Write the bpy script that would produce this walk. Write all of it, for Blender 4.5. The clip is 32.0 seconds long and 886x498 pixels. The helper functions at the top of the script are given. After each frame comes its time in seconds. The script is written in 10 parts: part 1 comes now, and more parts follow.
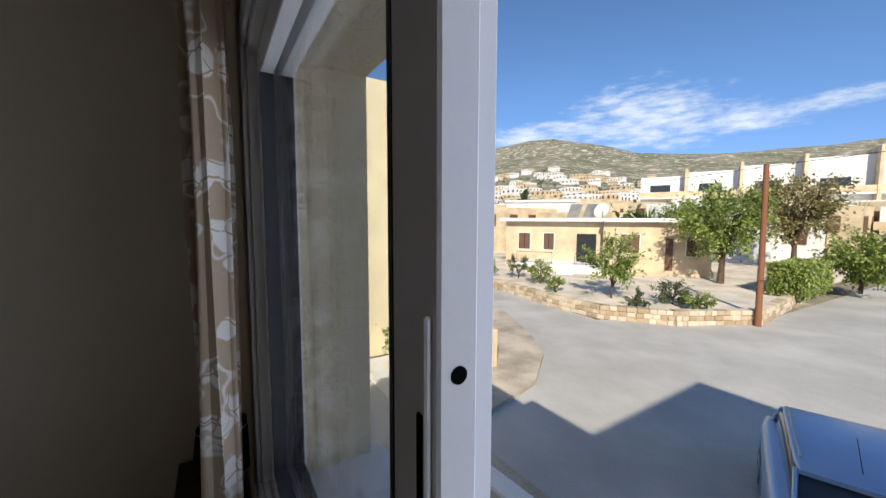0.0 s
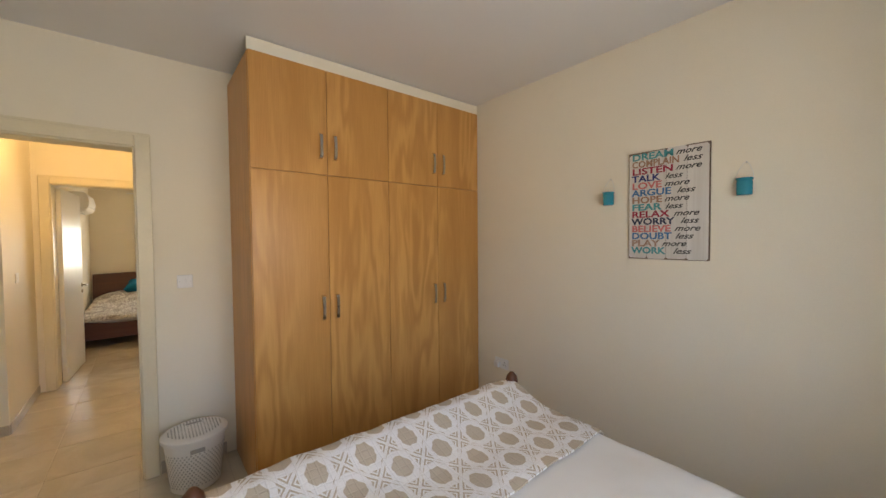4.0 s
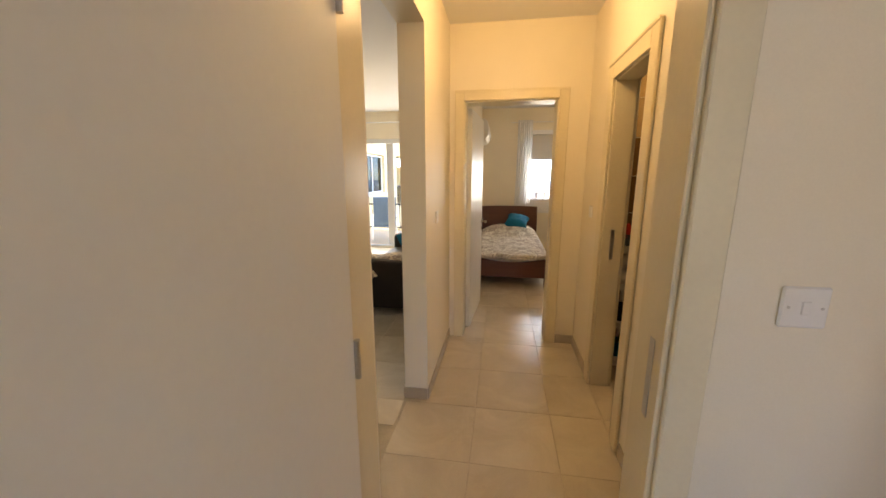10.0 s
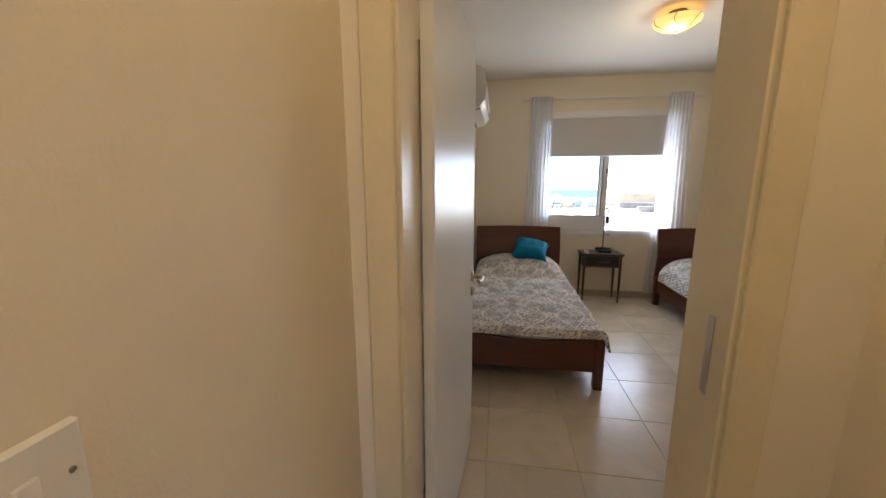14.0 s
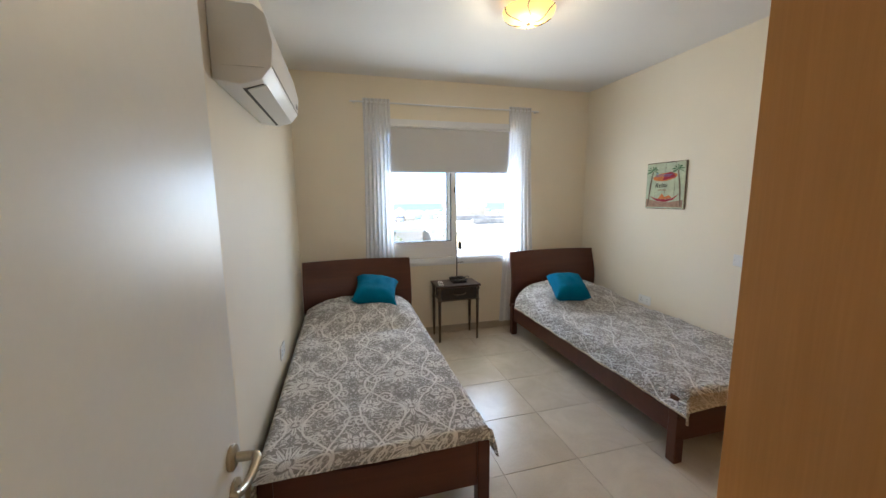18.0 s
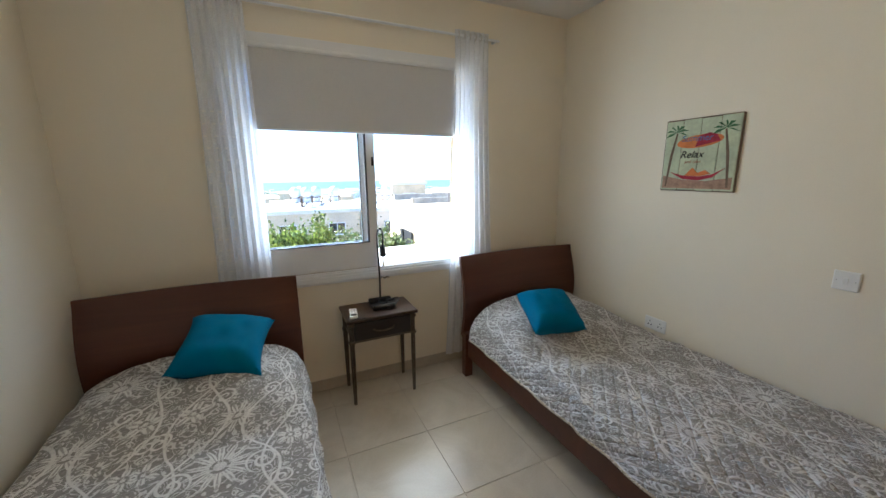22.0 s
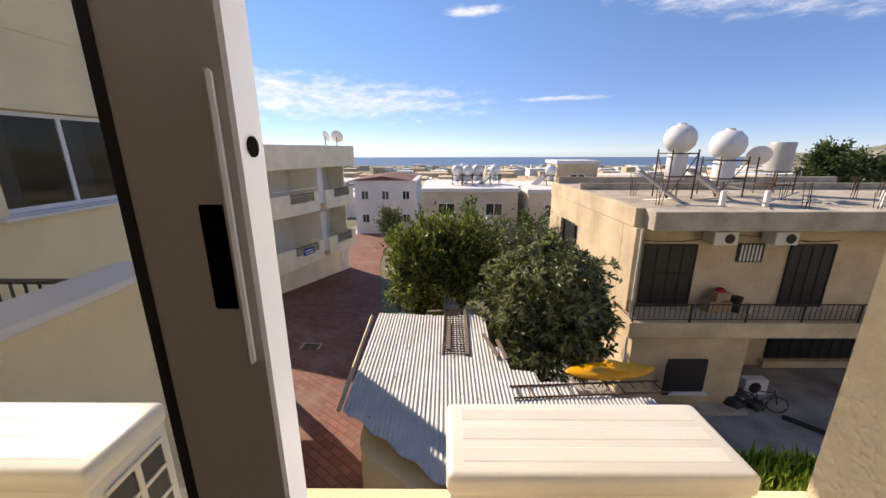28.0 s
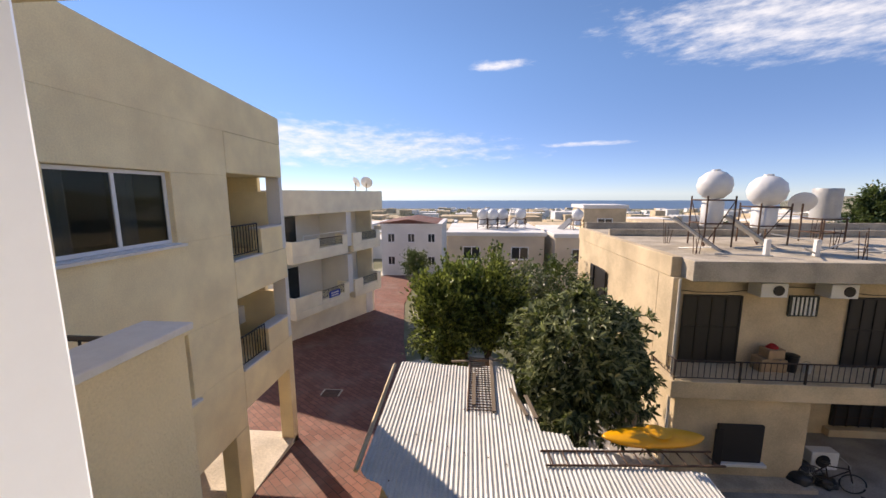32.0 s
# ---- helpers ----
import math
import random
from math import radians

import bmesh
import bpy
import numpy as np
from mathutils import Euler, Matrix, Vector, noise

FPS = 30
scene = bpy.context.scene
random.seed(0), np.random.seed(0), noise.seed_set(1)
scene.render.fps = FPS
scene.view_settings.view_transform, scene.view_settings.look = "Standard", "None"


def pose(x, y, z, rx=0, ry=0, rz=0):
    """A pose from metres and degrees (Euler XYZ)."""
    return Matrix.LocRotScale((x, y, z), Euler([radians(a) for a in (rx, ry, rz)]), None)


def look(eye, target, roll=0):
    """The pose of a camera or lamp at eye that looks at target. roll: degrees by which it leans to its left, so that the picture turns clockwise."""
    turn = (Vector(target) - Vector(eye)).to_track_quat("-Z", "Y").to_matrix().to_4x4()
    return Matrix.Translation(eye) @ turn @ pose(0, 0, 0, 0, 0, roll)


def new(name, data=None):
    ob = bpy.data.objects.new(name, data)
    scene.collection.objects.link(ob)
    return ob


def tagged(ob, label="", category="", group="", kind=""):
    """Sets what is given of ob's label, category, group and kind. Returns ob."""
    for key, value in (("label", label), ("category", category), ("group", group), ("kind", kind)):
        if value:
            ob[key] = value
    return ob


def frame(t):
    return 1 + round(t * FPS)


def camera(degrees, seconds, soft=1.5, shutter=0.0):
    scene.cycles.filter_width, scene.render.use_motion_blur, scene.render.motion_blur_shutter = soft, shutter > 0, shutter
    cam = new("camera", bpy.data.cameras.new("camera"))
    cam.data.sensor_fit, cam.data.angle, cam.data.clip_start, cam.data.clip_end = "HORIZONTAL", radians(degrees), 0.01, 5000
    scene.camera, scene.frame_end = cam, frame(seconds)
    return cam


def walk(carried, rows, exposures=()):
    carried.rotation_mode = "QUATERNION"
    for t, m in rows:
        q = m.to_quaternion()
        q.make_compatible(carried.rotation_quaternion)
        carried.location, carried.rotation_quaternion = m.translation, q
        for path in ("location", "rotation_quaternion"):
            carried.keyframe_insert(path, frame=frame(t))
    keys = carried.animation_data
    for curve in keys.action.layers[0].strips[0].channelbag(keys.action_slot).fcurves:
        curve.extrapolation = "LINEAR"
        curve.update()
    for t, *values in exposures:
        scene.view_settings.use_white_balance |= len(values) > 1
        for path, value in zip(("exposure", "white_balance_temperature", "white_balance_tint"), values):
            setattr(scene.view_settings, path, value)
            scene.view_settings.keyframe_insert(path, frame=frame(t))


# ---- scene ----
cam = camera(101.3, 32.0)
EXPOSURES = [(0.0, 0.95, 7200, 10), (0.5, 1.3, 7200, 10), (1.0, 2.2, 7400, 12), (1.5, 3.0, 7600, 12), (2.0, 3.55, 7800, 12), (3.0, 3.98, 8350, 11), (4.0, 3.9, 8800, 8), (7.0, 3.9, 9000, 12), (8.0, 3.95, 8800, 13), (9.0, 3.85, 8700, 13), (10.0, 3.8, 8500, 13), (12.0, 3.65, 6900, 13), (14.0, 3.4, 6350, 11), (16.0, 3.6, 6200, 8), (17.5, 3.7, 5850, 6), (19.0, 3.65, 5850, 6), (20.0, 3.42, 5850, 6), (22.0, 3.3, 5750, 4), (24.0, 3.05, 5750, 4), (25.0, 3.22, 5900, 6), (25.8, 2.6, 6500, 12), (26.8, 1.4, 7400, 16), (27.5, 1.1, 7900, 19), (32.0, 1.05, 8000, 20)]
PATH = [
    (0, (1.304, -0.364, 1.65), (2.992, -1.424, 1.484), 0.2),
    (0.5, (1.312, -0.217, 1.652), (3.122, -1.052, 1.488), -0.1),
    (1, (1.339, -0.072, 1.619), (3.266, -0.577, 1.44), -0.2),
    (1.5, (1.319, 0.107, 1.606), (3.3, -0.08, 1.402), -0.1),
    (2, (1.221, 0.221, 1.554), (3.199, 0.407, 1.323), -0.0),
    (2.5, (1.097, 0.226, 1.555), (2.992, 0.818, 1.312), -0.1),
    (3, (0.987, 0.197, 1.547), (2.714, 1.188, 1.358), -0.2),
    (3.5, (0.925, 0.195, 1.53), (2.468, 1.464, 1.44), -0.3),
    (4, (0.9, 0.2, 1.501), (2.162, 1.75, 1.441), -0.5),
    (4.5, (0.909, 0.2, 1.471), (1.763, 2.005, 1.351), -0.5),
    (6.5, (0.702, 0.558, 1.41), (0.783, 2.529, 1.08), 0.5),
    (7, (0.609, 0.777, 1.437), (0.535, 2.742, 1.071), 0.5),
    (7.5, (0.629, 1.022, 1.452), (0.512, 2.983, 1.078), 0.5),
    (8, (0.612, 1.33, 1.475), (0.391, 3.28, 1.089), 0.0),
    (8.5, (0.523, 1.571, 1.484), (0.247, 3.514, 1.097), 0.2),
    (9, (0.533, 1.737, 1.485), (0.257, 3.677, 1.087), -0.1),
    (9.5, (0.567, 2.012, 1.495), (0.28, 3.95, 1.094), 0.1),
    (10, (0.485, 2.334, 1.492), (0.175, 4.268, 1.087), -0.0),
    (10.5, (0.484, 2.67, 1.492), (0.175, 4.605, 1.088), -0.1),
    (11, (0.485, 2.976, 1.49), (0.165, 4.908, 1.086), -0.0),
    (11.5, (0.433, 3.26, 1.488), (0.104, 5.193, 1.093), -0.3),
    (12, (0.469, 3.551, 1.492), (0.139, 5.486, 1.11), 0.0),
    (12.5, (0.406, 3.854, 1.473), (0.069, 5.788, 1.093), 0.0),
    (13, (0.414, 4.146, 1.473), (0.081, 6.082, 1.098), -0.3),
    (13.5, (0.415, 4.409, 1.471), (0.097, 6.346, 1.091), 0.2),
    (14, (0.393, 4.663, 1.431), (0.094, 6.608, 1.074), -0.1),
    (14.5, (0.431, 4.854, 1.428), (0.197, 6.809, 1.076), 0.0),
    (16.5, (0.48, 5.396, 1.515), (0.436, 7.368, 1.182), -0.5),
    (17, (0.502, 5.518, 1.501), (0.52, 7.494, 1.193), -0.3),
    (17.5, (0.506, 5.619, 1.506), (0.768, 7.58, 1.215), -0.4),
    (18, (0.512, 5.662, 1.5), (1.035, 7.571, 1.215), -0.5),
    (18.5, (0.531, 5.73, 1.476), (1.24, 7.578, 1.191), -0.6),
    (19, (0.602, 5.836, 1.465), (1.407, 7.644, 1.172), -0.6),
    (19.5, (0.654, 5.948, 1.467), (1.474, 7.746, 1.155), -0.6),
    (20, (0.689, 6.175, 1.48), (1.523, 7.961, 1.146), -0.5),
    (20.5, (0.757, 6.33, 1.48), (1.623, 8.097, 1.123), -0.6),
    (21, (0.877, 6.51, 1.474), (1.751, 8.272, 1.114), -0.6),
    (21.5, (0.945, 6.776, 1.483), (1.797, 8.544, 1.099), -0.5),
    (22, (1.066, 6.955, 1.49), (1.88, 8.736, 1.082), -0.5),
    (22.5, (1.206, 7.091, 1.49), (1.873, 8.928, 1.064), -0.4),
    (23, (1.285, 7.303, 1.493), (1.798, 9.179, 1.026), -0.3),
    (23.5, (1.428, 7.509, 1.519), (1.802, 9.401, 0.99), -0.8),
    (24, (1.541, 7.717, 1.542), (1.778, 9.619, 0.972), -0.5),
    (24.5, (1.539, 7.944, 1.546), (1.696, 9.852, 0.97), -0.2),
    (25, (1.606, 8.146, 1.544), (1.742, 10.058, 0.974), -0.2),
    (25.5, (1.723, 8.336, 1.542), (1.792, 10.254, 0.977), 0.3),
    (27.5, (1.835, 9.115, 1.613), (1.805, 11.039, 1.066), -0.0),
    (28, (1.803, 9.25, 1.628), (1.787, 11.18, 1.104), -0.1),
    (28.5, (1.879, 9.375, 1.661), (1.87, 11.311, 1.157), -0.1),
    (29, (1.912, 9.435, 1.682), (1.918, 11.381, 1.22), -0.1),
    (29.5, (1.949, 9.467, 1.723), (1.982, 11.419, 1.289), -0.1),
    (30, (2.002, 9.509, 1.766), (2.046, 11.462, 1.337), -0.1),
    (30.5, (1.992, 9.532, 1.78), (2.053, 11.484, 1.352), -0.0),
    (31, (1.965, 9.543, 1.771), (2.057, 11.495, 1.342), 0.0),
    (31.5, (1.928, 9.513, 1.754), (1.992, 11.464, 1.321), -0.1),
    (32, (1.757, 9.432, 1.741), (1.606, 11.404, 1.441), -0.1),
]
walk(cam, [(t, look(eye, target, roll)) for t, eye, target, roll in PATH], EXPOSURES)

# ==== place ====
# ---- daylight ----
SUN_DIR = Vector((-0.632, 0.581, 0.562)).normalized()
world = bpy.data.worlds.new("sky_world")
scene.world = world
world.use_nodes = True
wt = world.node_tree
wt.nodes.clear()
w_out = wt.nodes.new("ShaderNodeOutputWorld")
w_bg = wt.nodes.new("ShaderNodeBackground")
w_sky = wt.nodes.new("ShaderNodeTexSky")
w_sky.sky_type = "NISHITA"
w_sky.sun_disc = False
w_sky.sun_elevation = math.asin(SUN_DIR.z)
w_sky.sun_rotation = math.atan2(SUN_DIR.x, SUN_DIR.y)
w_sky.air_density, w_sky.dust_density, w_sky.ozone_density = 0.65, 0.0, 3.0
w_sky.altitude = 900.0
w_bg.inputs["Strength"].default_value = 0.14
# clouds on the sky's dome: soft-edged banks (bearing, height, half-width, half-height, slope in degrees), broken up by noise
CLOUDS = [(-25, 7.3, 33, 3.4, -0.02), (39, 17.6, 21, 4.2, -0.16), (4, 18, 5.5, 0.8, 0), (15.6, 7.0, 6.5, 0.4, 0),
          (150.5, 13.4, 10.5, 4.8, -0.04), (138, 12.4, 14, 1.9, 0.1), (161, 11.8, 7, 1.7, 0), (169, 12.5, 8, 1.1, 0.05)]


def sky_math(op, a, b=0.0):
    n = wt.nodes.new("ShaderNodeMath")
    n.operation = op
    for sock, v in zip(n.inputs, (a, b)):
        if isinstance(v, bpy.types.NodeSocket):
            wt.links.new(v, sock)
        else:
            sock.default_value = v
    return n.outputs[0]


def sky_span(v, a, b, lo=0.0, hi=1.0):
    n = wt.nodes.new("ShaderNodeMapRange")
    n.interpolation_type = "SMOOTHSTEP"
    wt.links.new(v, n.inputs["Value"])
    for k, x in (("From Min", a), ("From Max", b), ("To Min", lo), ("To Max", hi)):
        n.inputs[k].default_value = x
    return n.outputs["Result"]


w_co = wt.nodes.new("ShaderNodeTexCoord")
w_xyz = wt.nodes.new("ShaderNodeSeparateXYZ")
wt.links.new(w_co.outputs["Generated"], w_xyz.inputs[0])
bearing = sky_math("MULTIPLY", sky_math("ARCTAN2", w_xyz.outputs[0], w_xyz.outputs[1]), 180 / math.pi)
height = sky_math("MULTIPLY", sky_math("ARCSINE", w_xyz.outputs[2]), 180 / math.pi)
bank = None
for a0, e0, wa, we, slope in CLOUDS:
    da = sky_math("SUBTRACT", bearing, a0)
    de = sky_math("SUBTRACT", sky_math("SUBTRACT", height, e0), sky_math("MULTIPLY", da, slope))
    q = sky_math("ADD", sky_math("POWER", sky_math("ABSOLUTE", sky_math("DIVIDE", da, wa)), 2.0), sky_math("POWER", sky_math("ABSOLUTE", sky_math("DIVIDE", de, we)), 2.0))
    one = sky_math("SUBTRACT", 1.0, q)
    bank = one if bank is None else sky_math("MAXIMUM", bank, one)
w_map = wt.nodes.new("ShaderNodeMapping")
w_map.inputs["Scale"].default_value = (1.0, 1.0, 3.6)
w_noise = wt.nodes.new("ShaderNodeTexNoise")
w_noise.inputs["Scale"].default_value = 17.0
w_noise.inputs["Detail"].default_value = 9.0
w_noise.inputs["Roughness"].default_value = 0.62
wt.links.new(w_co.outputs["Generated"], w_map.inputs["Vector"])
wt.links.new(w_map.outputs["Vector"], w_noise.inputs["Vector"])
ragged = sky_math("ADD", bank, sky_math("MULTIPLY", sky_math("SUBTRACT", w_noise.outputs["Fac"], 0.5), 3.2))
cloud = sky_span(ragged, -0.1, 1.9)
w_mix = wt.nodes.new("ShaderNodeMix")
w_mix.data_type = "RGBA"
w_mix.inputs["B"].default_value = (3.5, 3.9, 4.4, 1)
w_tint = wt.nodes.new("ShaderNodeMix")
w_tint.data_type = "RGBA"
w_tint.inputs["A"].default_value = (0.36, 0.41, 0.53, 1)
w_tint.inputs["B"].default_value = (0.50, 0.66, 0.76, 1)
wt.links.new(sky_span(height, 0.0, 22.0), w_tint.inputs["Factor"])
w_high = wt.nodes.new("ShaderNodeMix")
w_high.data_type = "RGBA"
w_high.inputs["B"].default_value = (0.80, 0.92, 1.0, 1)
wt.links.new(sky_span(height, 20.0, 65.0), w_high.inputs["Factor"])
wt.links.new(w_tint.outputs["Result"], w_high.inputs["A"])
w_blue = wt.nodes.new("ShaderNodeMix")
w_blue.data_type, w_blue.blend_type = "RGBA", "MULTIPLY"
w_blue.inputs["Factor"].default_value = 1.0
wt.links.new(sky_math("MULTIPLY", cloud, 0.92), w_mix.inputs["Factor"])
wt.links.new(w_sky.outputs["Color"], w_blue.inputs["A"])
wt.links.new(w_high.outputs["Result"], w_blue.inputs["B"])
wt.links.new(w_blue.outputs["Result"], w_mix.inputs["A"])
wt.links.new(w_mix.outputs["Result"], w_bg.inputs["Color"])
wt.links.new(w_bg.outputs["Background"], w_out.inputs["Surface"])

sun = new("sun", bpy.data.lights.new("sun", "SUN"))
sun.data.energy, sun.data.angle, sun.data.color = 3.0, radians(0.55), (1.0, 0.95, 0.87)
sun.matrix_world = look(SUN_DIR * 50, (0, 0, 0))


def bulb(name, at, watts, colour, radius=0.05):
    """A lamp's own light, in the lamp's globe or bowl."""
    ob = new(name, bpy.data.lights.new(name, "POINT"))
    ob.data.energy, ob.data.color, ob.data.shadow_soft_size = watts, colour, radius
    ob.location = at
    return ob


def skylight(name, at, towards, width, height, watts, colour=(1.0, 0.97, 0.92)):
    """The sky's light in a window's opening."""
    ob = new(name, bpy.data.lights.new(name, "AREA"))
    ob.data.shape, ob.data.size, ob.data.size_y, ob.data.energy, ob.data.color = "RECTANGLE", width, height, watts, colour
    ob.matrix_world = look(at, towards)
    return ob


skylight("window_light_front", (1.52, -0.575, 1.50), (1.52, 2.0, 1.50), 1.60, 1.08, 2.1, (0.68, 0.76, 1.0))
skylight("window_light_rear", (1.655, 9.556, 1.31), (1.655, 5.0, 1.31), 1.50, 0.92, 2.45, (0.90, 0.95, 1.0))
skylight("balcony_door_light", (-1.70, 9.425, 1.08), (-1.70, 5.0, 1.08), 2.2, 1.98, 3.8, (0.80, 0.88, 1.0))

# ---- materials ----
class Nodes:
    """Short writing for a material's nodes."""

    def __init__(self, name):
        self.mat = bpy.data.materials.new(name)
        self.mat.use_nodes = True
        self.t = self.mat.node_tree
        self.bsdf = self.t.nodes["Principled BSDF"]
        self.co = self.t.nodes.new("ShaderNodeTexCoord").outputs["Object"]

    def put(self, socket, value):
        if isinstance(value, bpy.types.NodeSocket):
            self.t.links.new(value, socket)
        else:
            socket.default_value = value

    def m(self, op, a, b=0.0, c=0.0):
        n = self.t.nodes.new("ShaderNodeMath")
        n.operation = op
        for s, v in zip(n.inputs, (a, b, c)):
            self.put(s, v)
        return n.outputs[0]

    def xyz(self, vec=None):
        n = self.t.nodes.new("ShaderNodeSeparateXYZ")
        self.put(n.inputs[0], vec or self.co)
        return n.outputs

    def vec(self, x, y, z):
        n = self.t.nodes.new("ShaderNodeCombineXYZ")
        for s, v in zip(n.inputs, (x, y, z)):
            self.put(s, v)
        return n.outputs[0]

    def scaled(self, s, vec=None):
        n = self.t.nodes.new("ShaderNodeMapping")
        self.put(n.inputs["Vector"], vec or self.co)
        n.inputs["Scale"].default_value = s if isinstance(s, tuple) else (s, s, s)
        return n.outputs[0]

    def noise(self, scale, detail=3.0, rough=0.55, distort=0.0, vec=None):
        n = self.t.nodes.new("ShaderNodeTexNoise")
        self.put(n.inputs["Vector"], vec or self.co)
        for k, v in (("Scale", scale), ("Detail", detail), ("Roughness", rough), ("Distortion", distort)):
            n.inputs[k].default_value = v
        return n.outputs["Fac"]

    def cells(self, scale, feature="F1", vec=None, out="Distance"):
        n = self.t.nodes.new("ShaderNodeTexVoronoi")
        n.feature = feature
        self.put(n.inputs["Vector"], vec or self.co)
        n.inputs["Scale"].default_value = scale
        return n.outputs[out]

    def span(self, v, a, b, lo=0.0, hi=1.0):
        n = self.t.nodes.new("ShaderNodeMapRange")
        n.interpolation_type = "SMOOTHSTEP"
        self.put(n.inputs["Value"], v)
        for k, x in (("From Min", a), ("From Max", b), ("To Min", lo), ("To Max", hi)):
            n.inputs[k].default_value = x
        return n.outputs["Result"]

    def mix(self, f, a, b):
        n = self.t.nodes.new("ShaderNodeMix")
        n.data_type = "RGBA"
        for k, v in (("Factor", f), ("A", a), ("B", b)):
            s = [x for x in n.inputs if x.name == k and (k == "Factor" or x.type == "RGBA")][0]
            self.put(s, (*v, 1) if isinstance(v, tuple) and len(v) == 3 else v)
        return [x for x in n.outputs if x.type == "RGBA"][0]

    def bump(self, h, strength=0.2, dist=0.01):
        n = self.t.nodes.new("ShaderNodeBump")
        n.inputs["Strength"].default_value, n.inputs["Distance"].default_value = strength, dist
        self.put(n.inputs["Height"], h)
        self.put(self.bsdf.inputs["Normal"], n.outputs[0])

    def done(self, colour, rough=0.5, metal=0.0, spec=0.5, **more):
        self.put(self.bsdf.inputs["Base Color"], (*colour, 1) if isinstance(colour, tuple) else colour)
        self.put(self.bsdf.inputs["Roughness"], rough)
        self.bsdf.inputs["Metallic"].default_value = metal
        self.bsdf.inputs["Specular IOR Level"].default_value = spec
        for k, v in more.items():
            self.put(self.bsdf.inputs[k.replace("_", " ")], v)
        return self.mat


def tone(c, k):
    return tuple(min(1.0, x * k) for x in c)


def plain(name, c, rough=0.5, metal=0.0, vary=0.08, big=3.0, fine=90.0, bump=0.08, spec=0.5, dist=0.004):
    """Paint, plastic, metal, plaster: soft mottling, fine grain, fine relief."""
    rough = 0.31 if 0.25 < rough < 0.31 else rough
    n = Nodes(name)
    a, b = n.noise(big, 4.0), n.noise(fine, 2.0)
    f = n.m("ADD", n.m("MULTIPLY", a, 0.7), n.m("MULTIPLY", b, 0.3))
    col = n.mix(n.span(f, 0.3, 0.7), tone(c, 1 - vary), tone(c, 1 + vary))
    if bump:
        n.bump(b, bump, dist)
    return n.done(col, n.span(a, 0.3, 0.7, max(0.02, rough - 0.02), min(1.0, rough + 0.02)), metal, spec)


def wood(name, dark, light, along="z", scale=1.0, rough=0.35, vary=0.5, spec=0.5, figure=1.0):
    """Veneer: grain drawn out along one axis, with broad figure and fine pores."""
    n = Nodes(name)
    k = {"x": (0.5, 9, 9), "y": (9, 0.5, 9), "z": (9, 9, 0.5)}[along]
    kf = {"x": (3, 160, 160), "y": (160, 3, 160), "z": (160, 160, 3)}[along]
    a = n.noise(scale * 1.0, 5.0, 0.6, 1.2 * figure, n.scaled(tuple(scale * x for x in k)))
    b = n.noise(1.0, 2.0, 0.6, 0.0, n.scaled(kf))
    f = n.m("ADD", n.m("MULTIPLY", a, 0.75), n.m("MULTIPLY", b, 0.25))
    col = n.mix(n.span(f, 0.5 - vary / 2, 0.5 + vary / 2), dark, light)
    n.bump(b, 0.05, 0.002)
    return n.done(col, n.span(b, 0.3, 0.7, rough, rough + 0.10), 0.0, spec)


def glass(name, tint=(0.985, 0.992, 0.99), rough=0.0):
    """A pane: light passes straight through, with a reflection that grows towards grazing."""
    n = Nodes(name)
    t = n.t
    clear, gloss, mixer, fres = (t.nodes.new("ShaderNode" + x) for x in ("BsdfTransparent", "BsdfGlossy", "MixShader", "LayerWeight"))
    clear.inputs["Color"].default_value = (*tint, 1)
    gloss.inputs["Roughness"].default_value = rough
    fres.inputs["Blend"].default_value = 0.5
    n.put(mixer.inputs[0], n.m("ADD", 0.02, n.m("MULTIPLY", n.m("POWER", fres.outputs["Facing"], 5.0), 0.6)))
    t.links.new(clear.outputs[0], mixer.inputs[1])
    t.links.new(gloss.outputs[0], mixer.inputs[2])
    t.links.new(mixer.outputs[0], t.nodes["Material Output"].inputs["Surface"])
    return n.mat


def glow(name, c, strength):
    n = Nodes(name)
    return n.done(c, 0.4, 0.0, 0.4, Emission_Color=(*c, 1), Emission_Strength=strength)


def leafy(name, c, size, ground, mark, spread=0.06):
    """Woven cloth with a dense pattern of curling leaves in a lighter yarn."""
    n = Nodes(name)
    warp = n.noise(size * 0.55, 2.0, 0.5)
    v = n.xyz()
    wv = n.vec(n.m("ADD", v[0], n.m("MULTIPLY", n.m("SUBTRACT", warp, 0.5), 0.5 / size * 4)),
               n.m("ADD", v[1], n.m("MULTIPLY", n.m("SUBTRACT", n.noise(size * 0.6, 2.0), 0.5), 0.5 / size * 4)), v[2])
    cell = n.cells(size, "F1", wv)
    edge = n.cells(size * 1.9, "DISTANCE_TO_EDGE", wv)
    a = n.span(cell, 0.42, 0.50, 1.0, 0.0)
    b = n.span(edge, 0.03, spread, 0.0, 1.0)
    f = n.m("MULTIPLY", a, b)
    f = n.m("MAXIMUM", f, n.m("MULTIPLY", n.span(n.m("ABSOLUTE", n.m("SUBTRACT", warp, 0.5)), 0.0, 0.022, 1.0, 0.0), 0.9))
    weave = n.noise(420, 1.0)
    col = n.mix(f, ground, mark)
    col = n.mix(n.m("MULTIPLY", n.span(n.noise(3.0), 0.35, 0.7), 0.25), col, tone(c, 1.0))
    n.bump(n.m("ADD", n.m("MULTIPLY", f, 0.5), weave), 0.25, 0.002)
    return n.done(col, 0.9, 0.0, 0.1)


